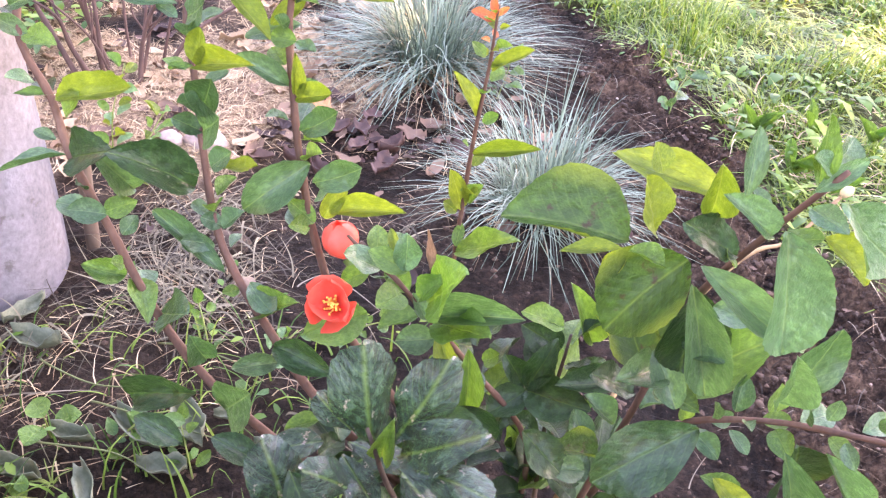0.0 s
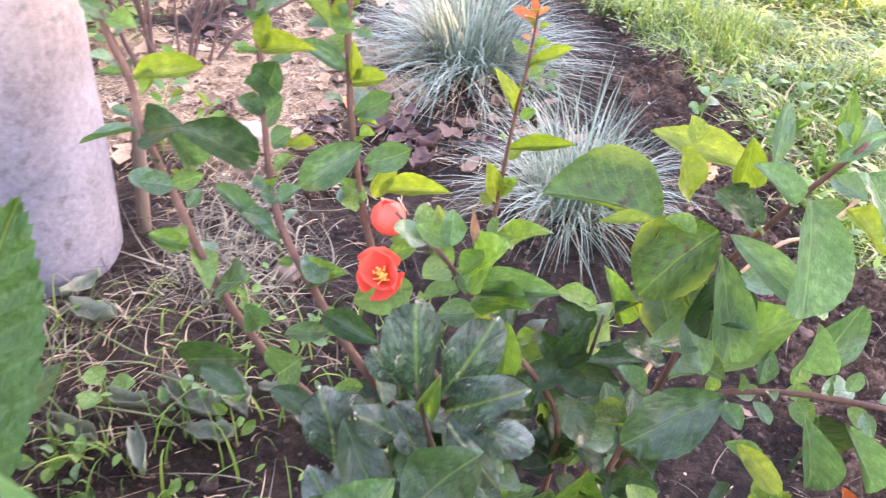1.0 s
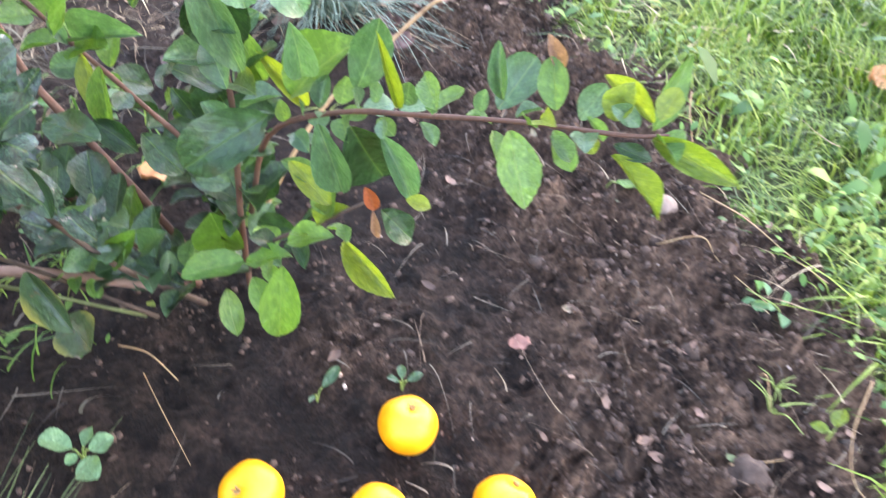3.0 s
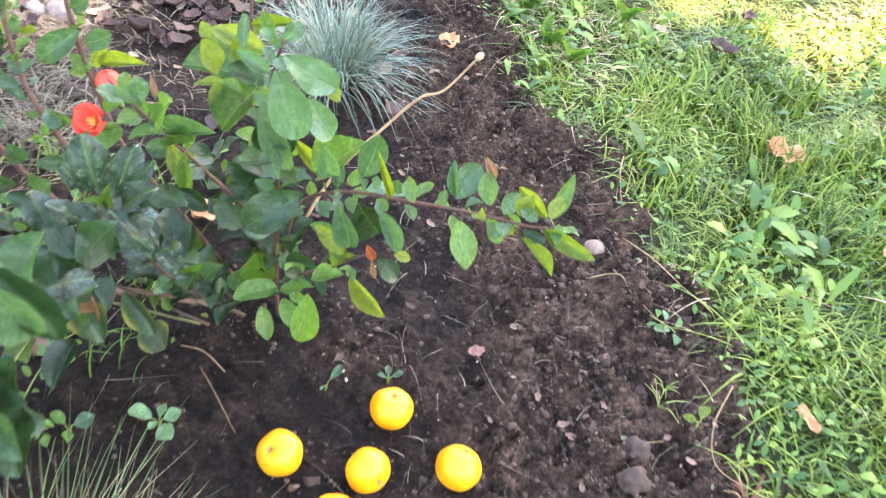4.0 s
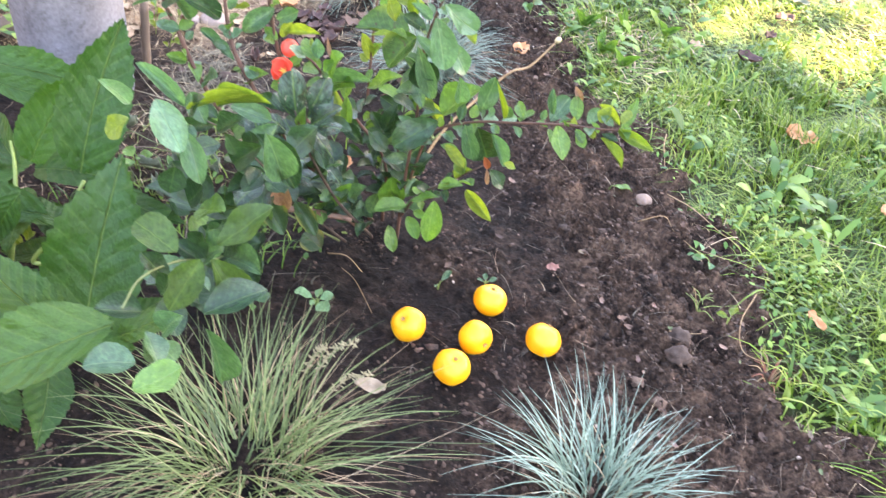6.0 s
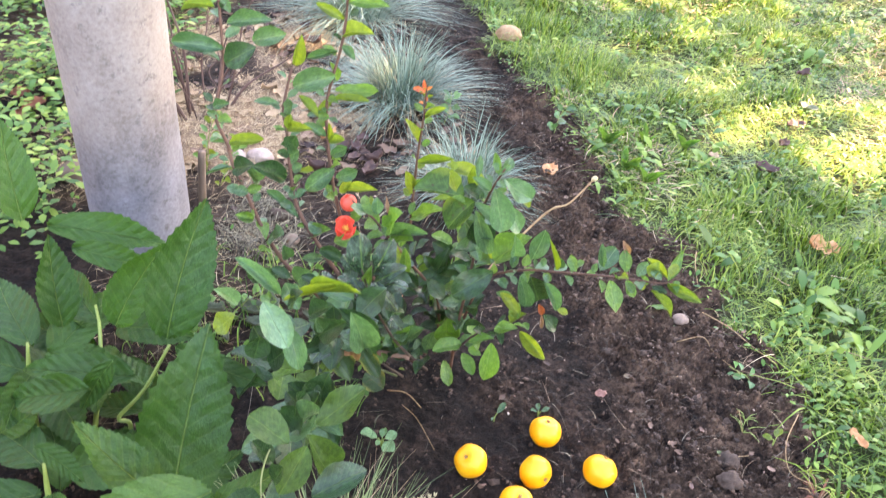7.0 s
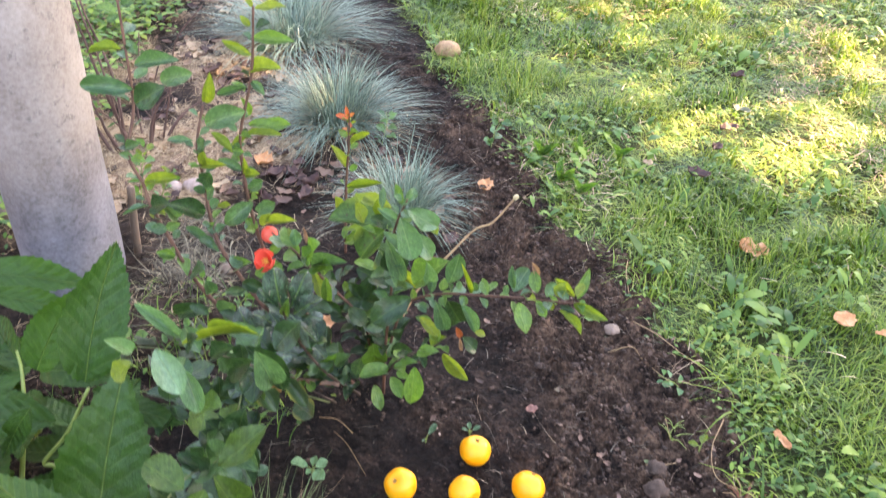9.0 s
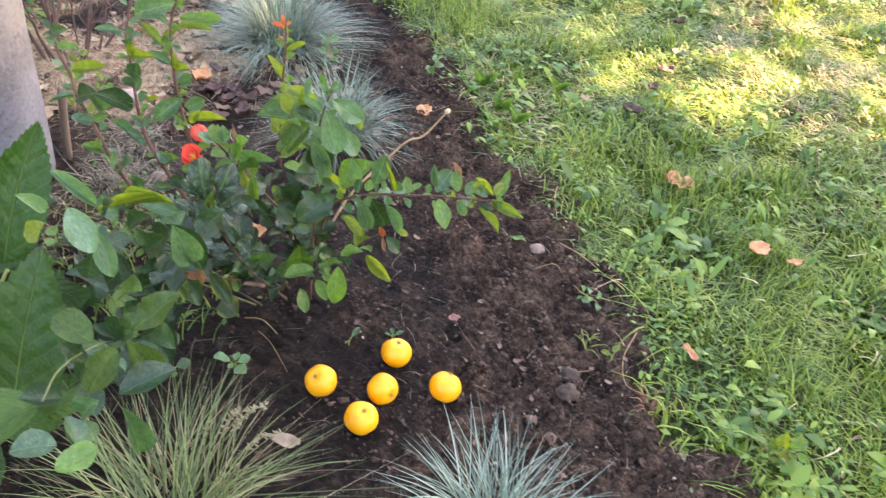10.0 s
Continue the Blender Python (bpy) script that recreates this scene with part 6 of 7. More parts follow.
# young red-tipped shoot beside the fescue
shoot = tagged(new("quince_shoot"), "slender young quince shoot with red tip and yellowish leaves", "plant")
shoot_stem = stem_part("stem", [(-0.232, 0.55, -0.01)] + PATH_D[1:], 0.0030, 0.0012, M_BARK, shoot, knots=0.3)
add_leaves(LEAVES_D, shoot_stem)
bushy(shoot_stem, PATH_D[1:], 12, 0.018, "yml", 25)
bushy(shoot_stem, [PATH_D[-2], PATH_D[-1]], 7, 0.013, "rry", 26)

# ---- hydrangea ----
hydrangea = tagged(new("hydrangea"), "leafy green hydrangea with large toothed leaves", "shrub")
h1 = stem_part("stem", [(-0.56, -0.03, -0.02), (-0.545, -0.03, 0.06), (-0.559, -0.030, 0.072), (-0.522, -0.020, 0.122), (-0.488, 0.000, 0.189)], 0.0034, 0.0022, M_HSTEM, hydrangea)
h2 = stem_part("stem", [(-0.60, -0.06, -0.02), (-0.60, 0.02, 0.10), (-0.61, 0.06, 0.14), (-0.62, 0.08, 0.165)], 0.0040, 0.0018, M_HSTEM, hydrangea)
h3 = stem_part("stem", [(-0.52, -0.16, -0.02), (-0.50, -0.15, 0.08), (-0.47, -0.14, 0.12), (-0.465, -0.135, 0.135)], 0.0040, 0.0018, M_HSTEM, hydrangea)
add_leaves(HYDRANGEA_LEAVES[:1] + HYDRANGEA_LEAVES[2:3] + HYDRANGEA_LEAVES[8:9], h1)
add_leaves(HYDRANGEA_LEAVES[3:8] + HYDRANGEA_LEAVES[12:14] , h2)
add_leaves(HYDRANGEA_LEAVES[1:2] + HYDRANGEA_LEAVES[9:12] + HYDRANGEA_LEAVES[14:15] + HYDRANGEA_LEAVES_2[:1], h3)


def leafy(where, centre, count, reach, size, seed):
    """Whorls of large leaves round a stem."""
    r = random.Random(seed)
    cx_, cy_, cz_ = centre
    for i in range(count):
        az = i * 2.4 + r.uniform(-0.3, 0.3)
        base = Vector((cx_ + 0.02 * math.cos(az), cy_ + 0.02 * math.sin(az), cz_ - 0.012 * i))
        d = Vector((math.cos(az), math.sin(az), r.uniform(-0.1, 0.35))).normalized()
        place_leaf("h", base, base + d * size * r.uniform(0.75, 1.1), r.uniform(0.58, 0.72), r.uniform(-15, 15), where, face=0.45)


leafy(h2, (-0.62, 0.09, 0.12), 6, 0.1, 0.12, 1)
leafy(h1, (-0.52, 0.01, 0.09), 5, 0.1, 0.11, 2)
leafy(h3, (-0.49, -0.14, 0.08), 5, 0.1, 0.11, 3)
h4 = stem_part("stem", [(-0.68, -0.04, -0.02), (-0.69, 0.0, 0.08), (-0.69, 0.02, 0.14)], 0.006, 0.002, M_HSTEM, hydrangea)
leafy(h4, (-0.69, 0.03, 0.12), 8, 0.1, 0.13, 4)
h5 = stem_part("stem", [(-0.60, -0.16, -0.02), (-0.60, -0.15, 0.06), (-0.60, -0.14, 0.11)], 0.006, 0.002, M_HSTEM, hydrangea)
leafy(h5, (-0.60, -0.13, 0.09), 8, 0.1, 0.13, 5)

# ---- small things on the ground ----
def pebble(x, y, sx_, sy_, sz_, mat, label, seed, turn=0.0, rough=0.16):
    bm = bmesh.new()
    bmesh.ops.create_icosphere(bm, subdivisions=3, radius=1.0)
    for v in bm.verts:
        d = v.co.normalized()
        v.co = d * (1 + rough * noise.noise(d * 1.7 + Vector((seed, 0, 0))) + 0.4 * rough * noise.noise(d * 5 + Vector((0, seed, 0))))
        v.co = Vector((v.co.x * sx_, v.co.y * sy_, v.co.z * sz_))
    ob = part("stone", bm, mat, None)
    tagged(ob, label, "stone")
    ob.matrix_basis = Matrix.Translation((x, y, gz(x, y) + sz_ * 0.55)) @ Matrix.Rotation(turn, 4, "Z")
    return ob


pebble(0.258, 0.361, 0.014, 0.011, 0.009, M_STONE, "small pale pinkish stone on the soil", 1)
pebble(-0.060, 1.476, 0.036, 0.028, 0.026, M_STONE_TAN, "round tan stone at the lawn edge", 2)
pebble(0.055, 2.078, 0.032, 0.028, 0.024, M_MAROON, "dark round stone lying in the lawn", 3)
pebble(-0.905, 0.609, 0.035, 0.030, 0.022, M_STONE, "grey brown stone beside the concrete post", 4)
pebble(0.286, 0.068, 0.015, 0.014, 0.012, M_EARTH, "rounded brown clod of earth on the bed", 5, 0, 0.5)
pebble(0.276, 0.025, 0.017, 0.014, 0.011, M_EARTH, "broad brown clod of earth on the bed", 15, 0, 0.5)
pebble(-0.568, 0.730, 0.030, 0.020, 0.018, M_STONE_PALE, "pale angular stone lying in the straw", 6)
pebble(-0.611, 0.722, 0.016, 0.014, 0.012, M_STONE_PALE, "small white stone lying in the straw", 7)
pebble(-0.482, 0.543, 0.022, 0.017, 0.014, M_EARTH, "dark brown clod of earth between the stems", 9, 0.4, 0.5)
pebble(-0.366, 0.112, 0.022, 0.014, 0.009, M_PINK, "flat reddish brown stone under the shrub", 8, 0.3)
pebble(-0.444, 0.473, 0.015, 0.013, 0.012, M_STONE, "small grey stone lying between the stems", 10)


def fallen_leaf(x, y, length, width, turn, mat, label, lift=0.012, curl=0.35):
    verts, faces = [], []
    rows, cols = 11, 6
    for i in range(rows):
        u = i / (rows - 1)
        w = math.sin(math.pi * (0.08 + 0.86 * u)) ** 0.7 * (1.0 + 0.55 * noise.noise((u * 4 + x * 31, y * 17, 3.0)))
        for j in range(cols):
            c = 2 * j / (cols - 1) - 1
            verts.append((length * (u - 0.5), width * 0.5 * w * c, curl * length * (0.5 * (u - 0.5) ** 2 + 0.22 * abs(c) ** 2) + 0.16 * length * noise.noise((u * 4 + x * 9, c * 1.6, y * 7))))
    for i in range(rows - 1):
        for j in range(cols - 1):
            faces.append((i * cols + j, (i + 1) * cols + j, (i + 1) * cols + j + 1, i * cols + j + 1))
    ob = mesh_object("fallen_leaf", verts, faces, mat)
    tagged(ob, label, "fallen leaf")
    sol = ob.modifiers.new("thick", "SOLIDIFY")
    sol.thickness = 0.0006
    ob.matrix_basis = Matrix.Translation((x, y, gz(x, y) + lift)) @ Matrix.Rotation(turn, 4, "Z") @ Matrix.Rotation(0.15, 4, "X")
    return ob


fallen_leaf(0.566, 0.600, 0.055, 0.040, -0.45, M_TAN, "curled pinkish tan leaf lying on the lawn", 0.026, 0.8)
fallen_leaf(0.678, 0.405, 0.042, 0.036, 0.2, M_TAN, "flat orange-tan leaf lying on the lawn", 0.040)
fallen_leaf(0.735, 0.374, 0.030, 0.014, 0.1, M_TAN, "small pale leaf lying on the lawn", 0.040)
fallen_leaf(0.483, 0.122, 0.036, 0.014, -1.2, M_TAN, "narrow brown leaf at the lawn edge", 0.032)
fallen_leaf(0.508, 0.850, 0.050, 0.034, -0.3, M_MAROON, "dark maroon leaf lying on the lawn", 0.040, 0.7)
fallen_leaf(0.414, 0.918, 0.028, 0.020, -0.5, M_CHIP, "brownish curled leaf lying on the lawn", 0.024)
fallen_leaf(0.040, 0.785, 0.036, 0.028, 0.9, M_TAN, "small tan leaf on the soil by the fescue", 0.010, 0.6)
fallen_leaf(-0.120, -0.099, 0.038, 0.017, -0.1, M_DRYLEAF, "tan leaf lying on dark soil", 0.010, 0.9)
fallen_leaf(0.109, 0.176, 0.020, 0.013, 0.4, M_PINK, "small reddish chip of dead leaf on the soil", 0.008)
fallen_leaf(-0.242, 0.335, 0.040, 0.032, 0.6, M_TAN, "pinkish tan curled leaf on the soil under the shrub", 0.016, 0.9)
WILTED = "wilted grey-green leaf lying on the soil by the shrub"
wrng = random.Random(77)
for x_, y_, l_ in ((-0.468, 0.268, 0.060), (-0.435, 0.285, 0.055), (-0.405, 0.302, 0.030), (-0.521, 0.253, 0.035), (-0.637, 0.394, 0.045), (-0.600, 0.352, 0.045), (-0.364, 0.269, 0.032), (-0.444, 0.240, 0.040), (-0.49, 0.205, 0.045), (-0.55, 0.215, 0.040)):
    fallen_leaf(x_, y_, l_, l_ * wrng.uniform(0.28, 0.5), wrng.uniform(-1.2, 1.2), M_WILT, WILTED, 0.010, wrng.uniform(0.9, 1.9))
fallen_leaf(0.634, 1.085, 0.05, 0.02, 0.3, M_MAROON, "dull brown leaf lying on the lawn", 0.040)


fallen_leaf(0.585, 0.997, 0.034, 0.022, 0.9, M_MAROON, "dark shrivelled leaf sunk in the lawn", 0.030, 0.9)
fallen_leaf(0.733, 1.392, 0.042, 0.026, 0.4, M_MAROON, "dull brown leaf lying on the lawn", 0.034, 0.8)
fallen_leaf(0.682, 1.167, 0.048, 0.018, -0.5, M_WILT, "pale grey-green leaf lying on the lawn", 0.042, 0.7)
fallen_leaf(-0.448, 0.837, 0.046, 0.036, 1.2, M_TAN, "pinkish tan curled leaf on the straw", 0.016, 0.7)
RED_LEAF = "reddish brown dead leaf among weeds behind the post"
for x_, y_, l_, t_ in ((-0.833, 0.407, 0.050, 0.3), (-1.075, 0.801, 0.055, 1.1), (-1.090, 0.762, 0.045, 2.0), (-1.13, 0.84, 0.05, 0.2)):
    fallen_leaf(x_, y_, l_, l_ * 0.6, t_, M_RUST, RED_LEAF, 0.030, 0.9)


drng = random.Random(31)
for i in range(26):
    y_ = drng.uniform(0.58, 1.7)
    x_ = float(edge_x(np.array([y_]))[0]) - drng.uniform(0.26, 0.62)
    if math.hypot(x_ + 0.708, y_ - 0.47) < 0.15:
        continue
    dead = fallen_leaf(x_, y_, drng.uniform(0.026, 0.052), drng.uniform(0.016, 0.030), drng.uniform(0, 6.3), M_MAROON, "curled dark purple-brown dead leaf on the straw", 0.016, drng.uniform(0.5, 1.3))
    dead["group"] = "dead leaves on the straw"
for i in range(7):
    x_, y_ = drng.uniform(-0.46, -0.24), drng.uniform(0.62, 1.00)
    if math.hypot(x_ + 0.150, y_ - 0.705) < 0.10:
        continue
    dead = fallen_leaf(x_, y_, drng.uniform(0.024, 0.042), drng.uniform(0.013, 0.022), drng.uniform(0, 6.3), M_MAROON, "crumpled dark maroon dead leaf on the soil", 0.009, drng.uniform(1.0, 2.2))
    dead["group"] = "dead leaves on the straw"


def seedling(x, y, specs, label, height=0.010):
    plant = tagged(new("seedling"), label, "seedling")
    for ang, ln, w, kind in specs:
        a = radians(ang)
        d = Vector((math.cos(a), math.sin(a), 0.25))
        base = Vector((x, y, gz(x, y) + height)) + d * ln * 0.3
        stem_part("stalk", [(x, y, gz(x, y) - 0.002), tuple(Vector((x, y, gz(x, y) + height)) + d * ln * 0.15), tuple(base)], 0.0009, 0.0006, MAT_STALK, plant, sides=5)
        place_leaf(kind, base, base + d * ln, w, 0, plant, variant=4, face=0.35)
    return plant


MAT_STALK = M_HSTEM
seedling(-0.215, 0.033, [(170, 0.024, 0.75, "c"), (85, 0.015, 0.8, "c"), (30, 0.018, 0.8, "c"), (-50, 0.022, 0.9, "c"), (-125, 0.010, 0.8, "c")], "small bluish-green seedling with rounded leaves in soil", 0.014)
seedling(CLOVER[0], CLOVER[1], [(20, 0.021, 1.0, "l"), (140, 0.020, 1.0, "l"), (260, 0.022, 1.0, "l")], "pale green three-leaved clover seedling under the shrub", 0.02)
seedling(-0.30, 0.015, [(150, 0.018, 0.7, "l"), (30, 0.020, 0.8, "b"), (-70, 0.015, 0.7, "l")], "tiny green seedling on dark soil under the shrub")
seedling(-0.055, 0.105, [(60, 0.022, 0.4, "b"), (240, 0.008, 0.5, "b")], "narrow grey-green seedling leaf on the soil")
seedling(0.012, 0.125, [(100, 0.012, 0.6, "b"), (30, 0.014, 0.5, "b"), (170, 0.010, 0.6, "b")], "tiny grey-green seedling behind the fruit")
seedling(0.205, 0.396, [(-30, 0.030, 0.6, "m")], "single pale green leaf on the soil")
seedling(0.354, 0.099, [(60, 0.018, 0.7, "y"), (170, 0.015, 0.6, "y")], "small yellow-green weed on the bed")

def trailing_weed(points, count, size, kinds, label, seed):
    """A thin creeping stem with small paired leaves."""
    plant = tagged(new("weed"), label, "weed")
    path = [(x, y, gz(x, y) + z) for x, y, z in points]
    st_ = stem_part("stem", path, 0.0010, 0.0006, MAT_STALK, plant, sides=5)
    bushy(st_, path, count, size, kinds, seed)
    return plant


SPRIG = "trailing weed with tiny pale green leaves under the shrub"
trailing_weed([(-0.36, 0.02, 0.0), (-0.345, 0.06, 0.03), (-0.325, 0.09, 0.05), (-0.30, 0.11, 0.06)], 16, 0.013, "ccl", SPRIG, 51)
trailing_weed([(-0.37, 0.0, 0.0), (-0.335, -0.005, 0.03), (-0.302, -0.01, 0.05)], 12, 0.014, "ccl", SPRIG, 52)
trailing_weed([(-0.50, 0.25, 0.0), (-0.47, 0.27, 0.03), (-0.44, 0.26, 0.06)], 12, 0.015, "ccl", SPRIG, 53)
trailing_weed([(-0.40, 0.33, 0.0), (-0.385, 0.34, 0.04), (-0.36, 0.36, 0.07)], 12, 0.016, "ccl", SPRIG, 54)
for i, (x_, y_) in enumerate(((-0.47, 0.16), (-0.42, 0.24), (-0.53, 0.20), (-0.33, 0.42), (-0.45, 0.38))):
    a = i * 2.1
    trailing_weed([(x_, y_, 0.0), (x_ + 0.02 * math.cos(a), y_ + 0.02 * math.sin(a), 0.025), (x_ + 0.045 * math.cos(a), y_ + 0.045 * math.sin(a), 0.035)], 9, 0.013 + 0.002 * (i % 3), "clm", SPRIG, 110 + i)
trailing_weed([(-0.62, 0.62, 0.0), (-0.60, 0.63, 0.06), (-0.58, 0.65, 0.10)], 14, 0.020, "cly", "yellow-green leafy weed beside the concrete post", 55)
trailing_weed([(-0.66, 0.66, 0.0), (-0.655, 0.67, 0.07), (-0.64, 0.69, 0.13)], 16, 0.022, "cly", "yellow-green leafy weed beside the concrete post", 56)
for i, (x_, y_) in enumerate(((-0.647, -0.02), (-0.625, 0.04), (-0.68, 0.01))):
    trailing_weed([(x_, y_, 0.0), (x_ + 0.01, y_ + 0.005, 0.02), (x_ + 0.025, y_ - 0.01, 0.035)], 12, 0.017, "yyl", "bright yellow-green weed beneath the hydrangea leaves", 130 + i)
trailing_weed([(0.36, 0.245, 0.0), (0.345, 0.240, 0.012), (0.318, 0.250, 0.02)], 8, 0.015, "cc", "small trailing green weed at the lawn edge", 57)
trailing_weed([(EDGE_WEED[0], EDGE_WEED[1], 0.0), (EDGE_WEED[0] + 0.012, EDGE_WEED[1] - 0.01, 0.03), (EDGE_WEED[0] + 0.03, EDGE_WEED[1] - 0.02, 0.05)], 16, 0.024, "yly", "yellow-green broad-leaved weed at the lawn edge", 58)
trailing_weed([(0.055, 0.96, 0.0), (0.06, 0.97, 0.03), (0.07, 0.98, 0.05)], 9, 0.022, "cb", "small grey-green weed between fescue and lawn", 59)
trailing_weed([(-0.20, 0.98, 0.0), (-0.19, 0.98, 0.05), (-0.19, 0.97, 0.09)], 10, 0.026, "cb", "small grey-green weed between the fescue tufts", 60)

DOCK = "upright weed with long narrow olive leaves at the lawn edge"
krng = random.Random(44)
for x_, y_ in ((0.169, 0.933), (0.262, 0.950), (0.245, 0.790), (0.352, 0.955), (0.205, 0.84)):
    dock = tagged(new("dock_weed"), DOCK, "weed", group="weeds along the lawn edge")
    z_ = gz(x_, y_)
    crown_ = stem_part("stem", [(x_, y_, z_ - 0.004), (x_ + 0.002, y_, z_ + 0.012), (x_ + 0.003, y_ - 0.002, z_ + 0.024)], 0.0016, 0.0010, MAT_STALK, dock, sides=5)
    for k in range(4):
        a = k * 1.9 + krng.uniform(-0.4, 0.4)
        d = Vector((math.cos(a), math.sin(a), krng.uniform(0.5, 1.9))).normalized()
        ln = krng.uniform(0.030, 0.062)
        foot = Vector((x_, y_, z_ + 0.006 + 0.003 * k))
        place_leaf(krng.choice("mml"), foot, foot + d * ln, krng.uniform(0.24, 0.34), 0, crown_, face=0.5)


def dry_stalk(points, r, label, mat=None):
    stalk = tagged(new("dry_stalk"), label, "stalk")
    stem_part("stem", [(x, y, gz(x, y) + z) for x, y, z in points], r * 0.7, r * 0.35, mat or M_CUT, stalk, sides=5)
    return stalk


dry_stalk([(-0.22, 0.132, 0.015), (-0.19, 0.118, 0.03), (-0.165, 0.105, 0.012)], 0.0014, "bent tan dry weed stalk on the soil")
dry_stalk([(-0.195, 0.112, 0.008), (-0.17, 0.075, 0.022), (-0.139, 0.038, 0.004)], 0.0008, "bent tan dry weed stalk on the soil")
ROOT_LABEL = "thin curling tan root lying at the lawn edge"
dry_stalk([(0.246, 0.31, 0.004), (0.28, 0.30, 0.012), (0.302, 0.288, 0.004), (0.337, 0.239, 0.010)], 0.0012, ROOT_LABEL)
dry_stalk([(0.306, 0.529, 0.020), (0.297, 0.49, 0.03), (0.301, 0.452, 0.004)], 0.0015, ROOT_LABEL)
dry_stalk([(0.29, 0.40, 0.01), (0.331, 0.34, 0.018), (0.369, 0.302, 0.012), (0.401, 0.269, 0.02)], 0.0013, ROOT_LABEL)
dry_stalk([(0.398, 0.148, 0.02), (0.372, 0.10, 0.014), (0.375, 0.065, 0.008), (0.391, 0.029, 0.012)], 0.0013, ROOT_LABEL)
dry_stalk([(0.318, 0.165, 0.004), (0.310, 0.145, 0.03), (0.319, 0.127, 0.006)], 0.0012, "short pale stalk standing in the soil")
dry_stalk([(0.27, 0.07, 0.006), (0.30, 0.08, 0.012), (0.32, 0.085, 0.004)], 0.0012, "short pale stalk standing in the soil")
# reddish dying tuft at the lawn edge
frng = random.Random(12)
red_tuft = tagged(new("dry_tuft"), "small reddish brown dying grass tuft at the lawn edge", "grass")
for k in range(26):
    a, l_ = frng.uniform(0, 6.3), frng.uniform(0.012, 0.036)
    x_, y_ = 0.405 + 0.006 * math.cos(a), 0.021 + 0.006 * math.sin(a)
    stem_part("blade", [(x_, y_, gz(x_, y_) - 0.002), (x_ + 0.5 * l_ * math.cos(a), y_ + 0.5 * l_ * math.sin(a), gz(x_, y_) + 0.55 * l_), (x_ + l_ * math.cos(a), y_ + l_ * math.sin(a), gz(x_, y_) + 0.5 * l_)], 0.0011, 0.0004, M_RUST if k % 3 else M_CUT, red_tuft, sides=4)
# creeping green runners between the shrub and the post
RUNNER = "thin creeping green stem lying across the soil"
for pts in ([(-0.530, 0.300, 0.006), (-0.505, 0.280, 0.030), (-0.450, 0.272, 0.026), (-0.387, 0.271, 0.010)], [(-0.60, 0.345, 0.004), (-0.57, 0.315, 0.03), (-0.53, 0.31, 0.02), (-0.49, 0.325, 0.006)], [(-0.57, 0.25, 0.004), (-0.53, 0.235, 0.028), (-0.48, 0.24, 0.02), (-0.44, 0.23, 0.004)], [(-0.50, 0.38, 0.004), (-0.46, 0.36, 0.03), (-0.42, 0.365, 0.012), (-0.39, 0.35, 0.004)]):
    dry_stalk(pts, 0.0016, RUNNER, M_RUNNER)
# green grass sprouts on the bed and seed heads over the front fescue
for i, (x_, y_) in enumerate(((0.330, 0.155), (0.322, 0.132), (-0.10, 0.47), (-0.525, 0.214), (-0.50, 0.20), (-0.545, 0.20))):
    r_ = random.Random(70 + i)
    sprout = tagged(new("grass_sprout"), "small sprout of thin green grass on the soil", "grass")
    for k in range(7):
        a = r_.uniform(0, 6.3)
        l_ = r_.uniform(0.012, 0.032)
        stem_part("blade", [(x_, y_, gz(x_, y_) - 0.002), (x_ + 0.4 * l_ * math.cos(a), y_ + 0.4 * l_ * math.sin(a), gz(x_, y_) + 0.4 * l_), (x_ + l_ * math.cos(a), y_ + l_ * math.sin(a), gz(x_, y_) + 0.45 * l_)], 0.0009, 0.0003, MAT_STALK, sprout, sides=4)
for x_, y_, dx_, h_ in ((-0.19, -0.16, 0.055, 0.165), (-0.20, -0.155, 0.035, 0.145), (-0.175, -0.17, 0.06, 0.13)):
    head_ = tagged(new("grass_seed_head"), "pale dry seed head arching over the fescue", "grass")
    r_ = random.Random(int(h_ * 1000))
    path = [(x_, y_, gz(x_, y_)), (x_ + 0.2 * dx_, y_, h_ * 0.55), (x_ + 0.6 * dx_, y_, h_ * 0.9), (x_ + dx_, y_, h_)]
    stem_part("stem", path, 0.0008, 0.0005, M_STALK_DRY, head_, sides=5)
    bm = bmesh.new()
    pts = smooth_path(path, 8)[-14:]
    for p in pts:
        for s_ in range(3):
            d = Vector((r_.uniform(-1, 1), r_.uniform(-1, 1), r_.uniform(-0.2, 1))).normalized()
            bmesh.ops.create_icosphere(bm, subdivisions=1, radius=0.0022, matrix=Matrix.Translation(p + d * 0.004) @ d.to_track_quat("Z", "X").to_matrix().to_4x4() @ Matrix.Diagonal((0.45, 0.45, 1.3, 1)))
    part("spikelets", bm, M_STALK_DRY, head_, "pale straw-coloured spikelets")

# ---- plain walls added out of view, to close the garden and cut low skylight ----
for name, x, y, w, d, h in (("wall_south", 0.5, -4.6, 12.0, 0.3, 1.4), ("wall_west", -5.5, 3.0, 0.3, 15.4, 2.6), ("wall_north", 1.5, 11.0, 14.2, 0.3, 2.4), ("wall_east", 9.0, 2.0, 0.3, 12.0, 1.9)):
    bm = bmesh.new()
    bmesh.ops.create_cube(bm, size=1.0, matrix=Matrix.Translation((x, y, h / 2 - 0.1)) @ Matrix.Diagonal((w, d, h, 1)))
    tagged(part(name, bm, M_WOOD, None), "plain dark wooden wall added out of view", "wall", kind="structure")

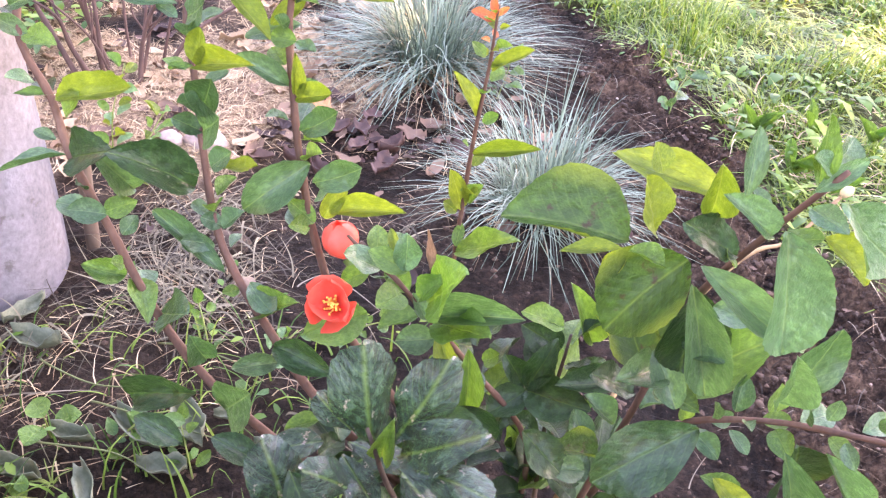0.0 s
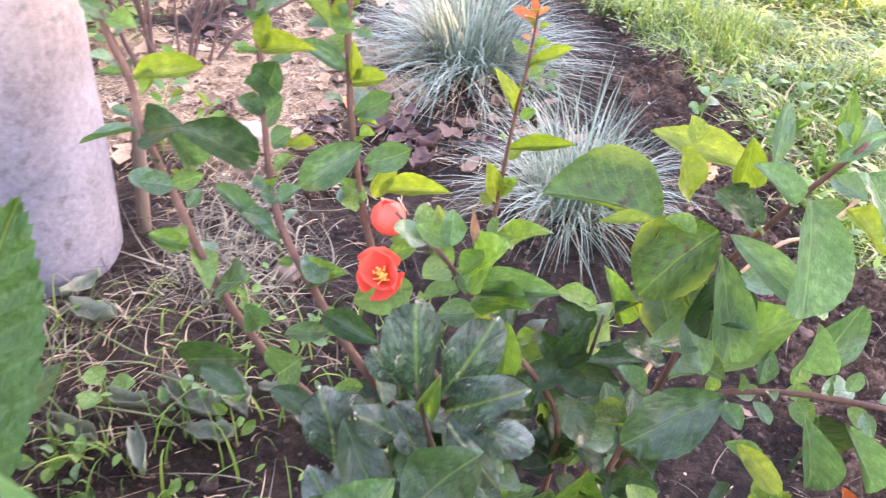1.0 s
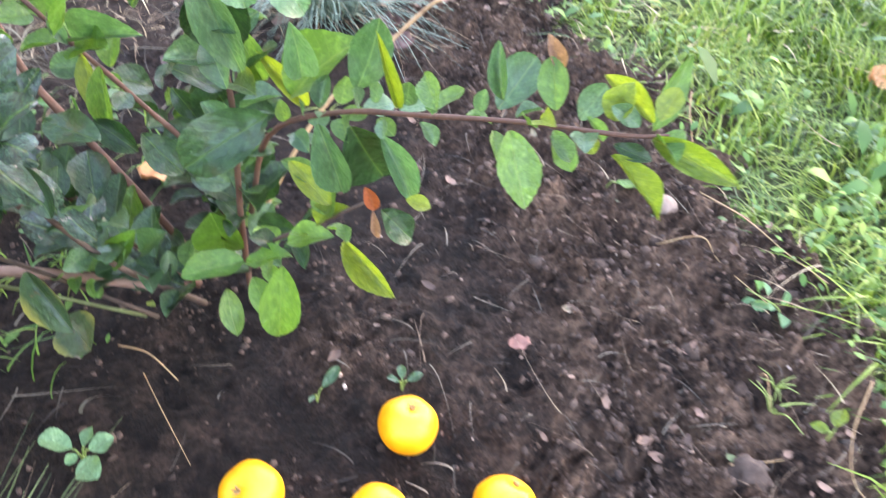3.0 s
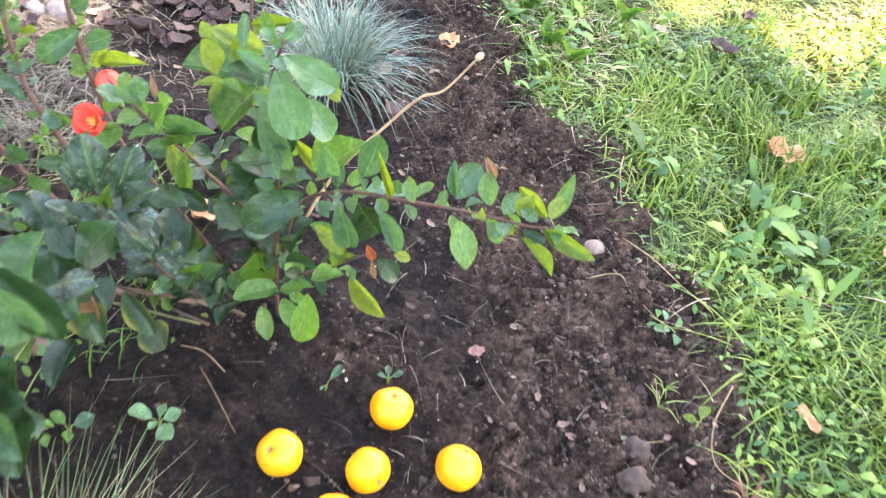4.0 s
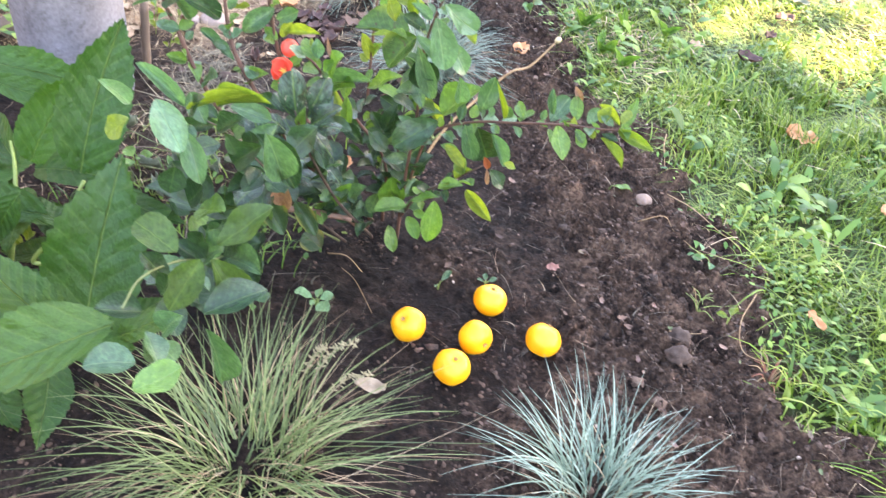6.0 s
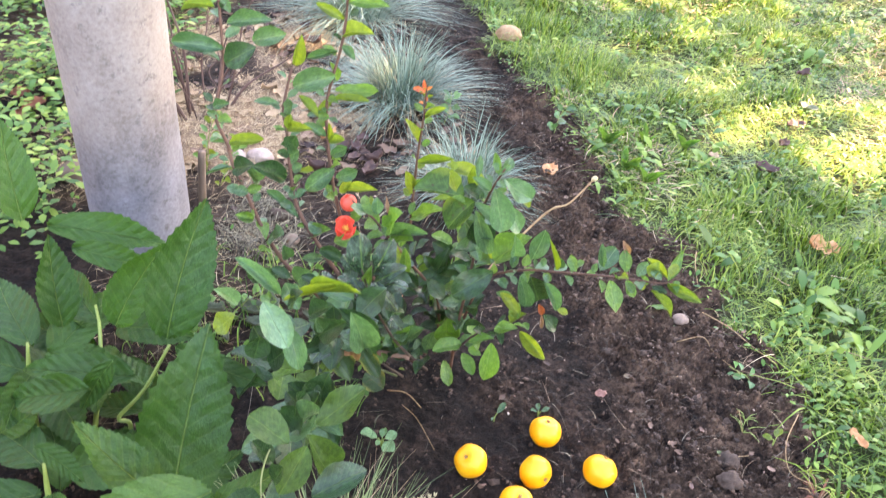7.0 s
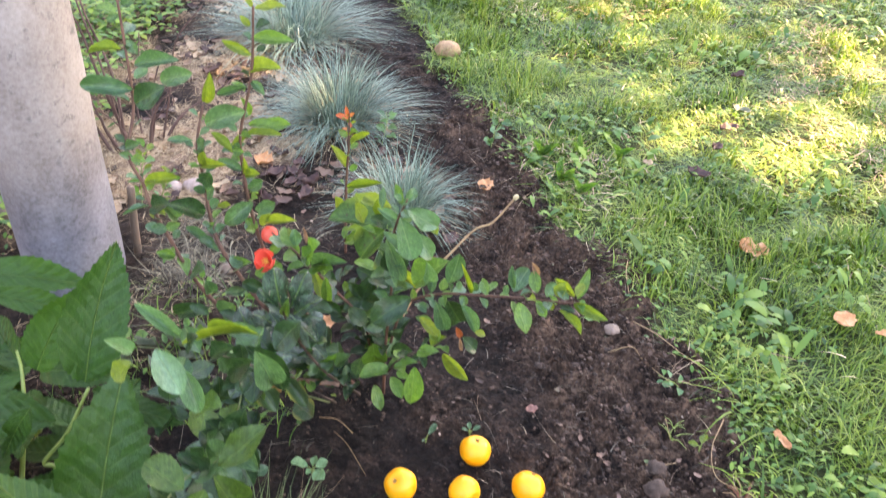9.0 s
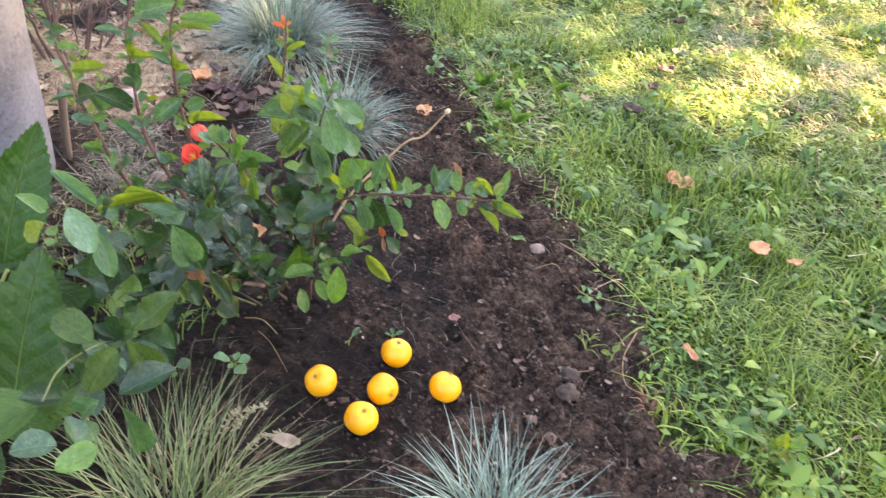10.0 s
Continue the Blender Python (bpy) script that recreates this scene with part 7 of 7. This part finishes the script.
# ---- shade tree added out of view, towards the sun, to shade the bed ----
tree = tagged(new("tree"), "leafy tree added out of view to shade the bed", "tree")
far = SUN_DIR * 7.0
stem_part("trunk", [(far.x + 0.3, far.y - 2.4, -0.1), (far.x + 0.2, far.y - 2.1, 1.2), (far.x, far.y - 1.2, 2.6), (far.x, far.y - 0.3, 4.2)], 0.16, 0.05, M_WOOD, tree, sides=12)
trng = np.random.RandomState(21)
side = Vector((SUN_DIR.y, -SUN_DIR.x, 0)).normalized()
upv = side.cross(SUN_DIR)
upv = upv if upv.z > 0 else -upv
N = 78000
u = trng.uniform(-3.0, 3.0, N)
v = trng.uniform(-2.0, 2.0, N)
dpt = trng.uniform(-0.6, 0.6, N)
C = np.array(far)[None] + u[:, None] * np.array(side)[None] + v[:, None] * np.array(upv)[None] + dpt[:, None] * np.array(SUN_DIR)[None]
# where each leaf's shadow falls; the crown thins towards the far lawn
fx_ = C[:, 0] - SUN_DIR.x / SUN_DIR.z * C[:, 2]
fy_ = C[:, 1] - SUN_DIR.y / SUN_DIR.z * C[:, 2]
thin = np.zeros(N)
# gaps cut in the crown so that sun spots land at chosen points
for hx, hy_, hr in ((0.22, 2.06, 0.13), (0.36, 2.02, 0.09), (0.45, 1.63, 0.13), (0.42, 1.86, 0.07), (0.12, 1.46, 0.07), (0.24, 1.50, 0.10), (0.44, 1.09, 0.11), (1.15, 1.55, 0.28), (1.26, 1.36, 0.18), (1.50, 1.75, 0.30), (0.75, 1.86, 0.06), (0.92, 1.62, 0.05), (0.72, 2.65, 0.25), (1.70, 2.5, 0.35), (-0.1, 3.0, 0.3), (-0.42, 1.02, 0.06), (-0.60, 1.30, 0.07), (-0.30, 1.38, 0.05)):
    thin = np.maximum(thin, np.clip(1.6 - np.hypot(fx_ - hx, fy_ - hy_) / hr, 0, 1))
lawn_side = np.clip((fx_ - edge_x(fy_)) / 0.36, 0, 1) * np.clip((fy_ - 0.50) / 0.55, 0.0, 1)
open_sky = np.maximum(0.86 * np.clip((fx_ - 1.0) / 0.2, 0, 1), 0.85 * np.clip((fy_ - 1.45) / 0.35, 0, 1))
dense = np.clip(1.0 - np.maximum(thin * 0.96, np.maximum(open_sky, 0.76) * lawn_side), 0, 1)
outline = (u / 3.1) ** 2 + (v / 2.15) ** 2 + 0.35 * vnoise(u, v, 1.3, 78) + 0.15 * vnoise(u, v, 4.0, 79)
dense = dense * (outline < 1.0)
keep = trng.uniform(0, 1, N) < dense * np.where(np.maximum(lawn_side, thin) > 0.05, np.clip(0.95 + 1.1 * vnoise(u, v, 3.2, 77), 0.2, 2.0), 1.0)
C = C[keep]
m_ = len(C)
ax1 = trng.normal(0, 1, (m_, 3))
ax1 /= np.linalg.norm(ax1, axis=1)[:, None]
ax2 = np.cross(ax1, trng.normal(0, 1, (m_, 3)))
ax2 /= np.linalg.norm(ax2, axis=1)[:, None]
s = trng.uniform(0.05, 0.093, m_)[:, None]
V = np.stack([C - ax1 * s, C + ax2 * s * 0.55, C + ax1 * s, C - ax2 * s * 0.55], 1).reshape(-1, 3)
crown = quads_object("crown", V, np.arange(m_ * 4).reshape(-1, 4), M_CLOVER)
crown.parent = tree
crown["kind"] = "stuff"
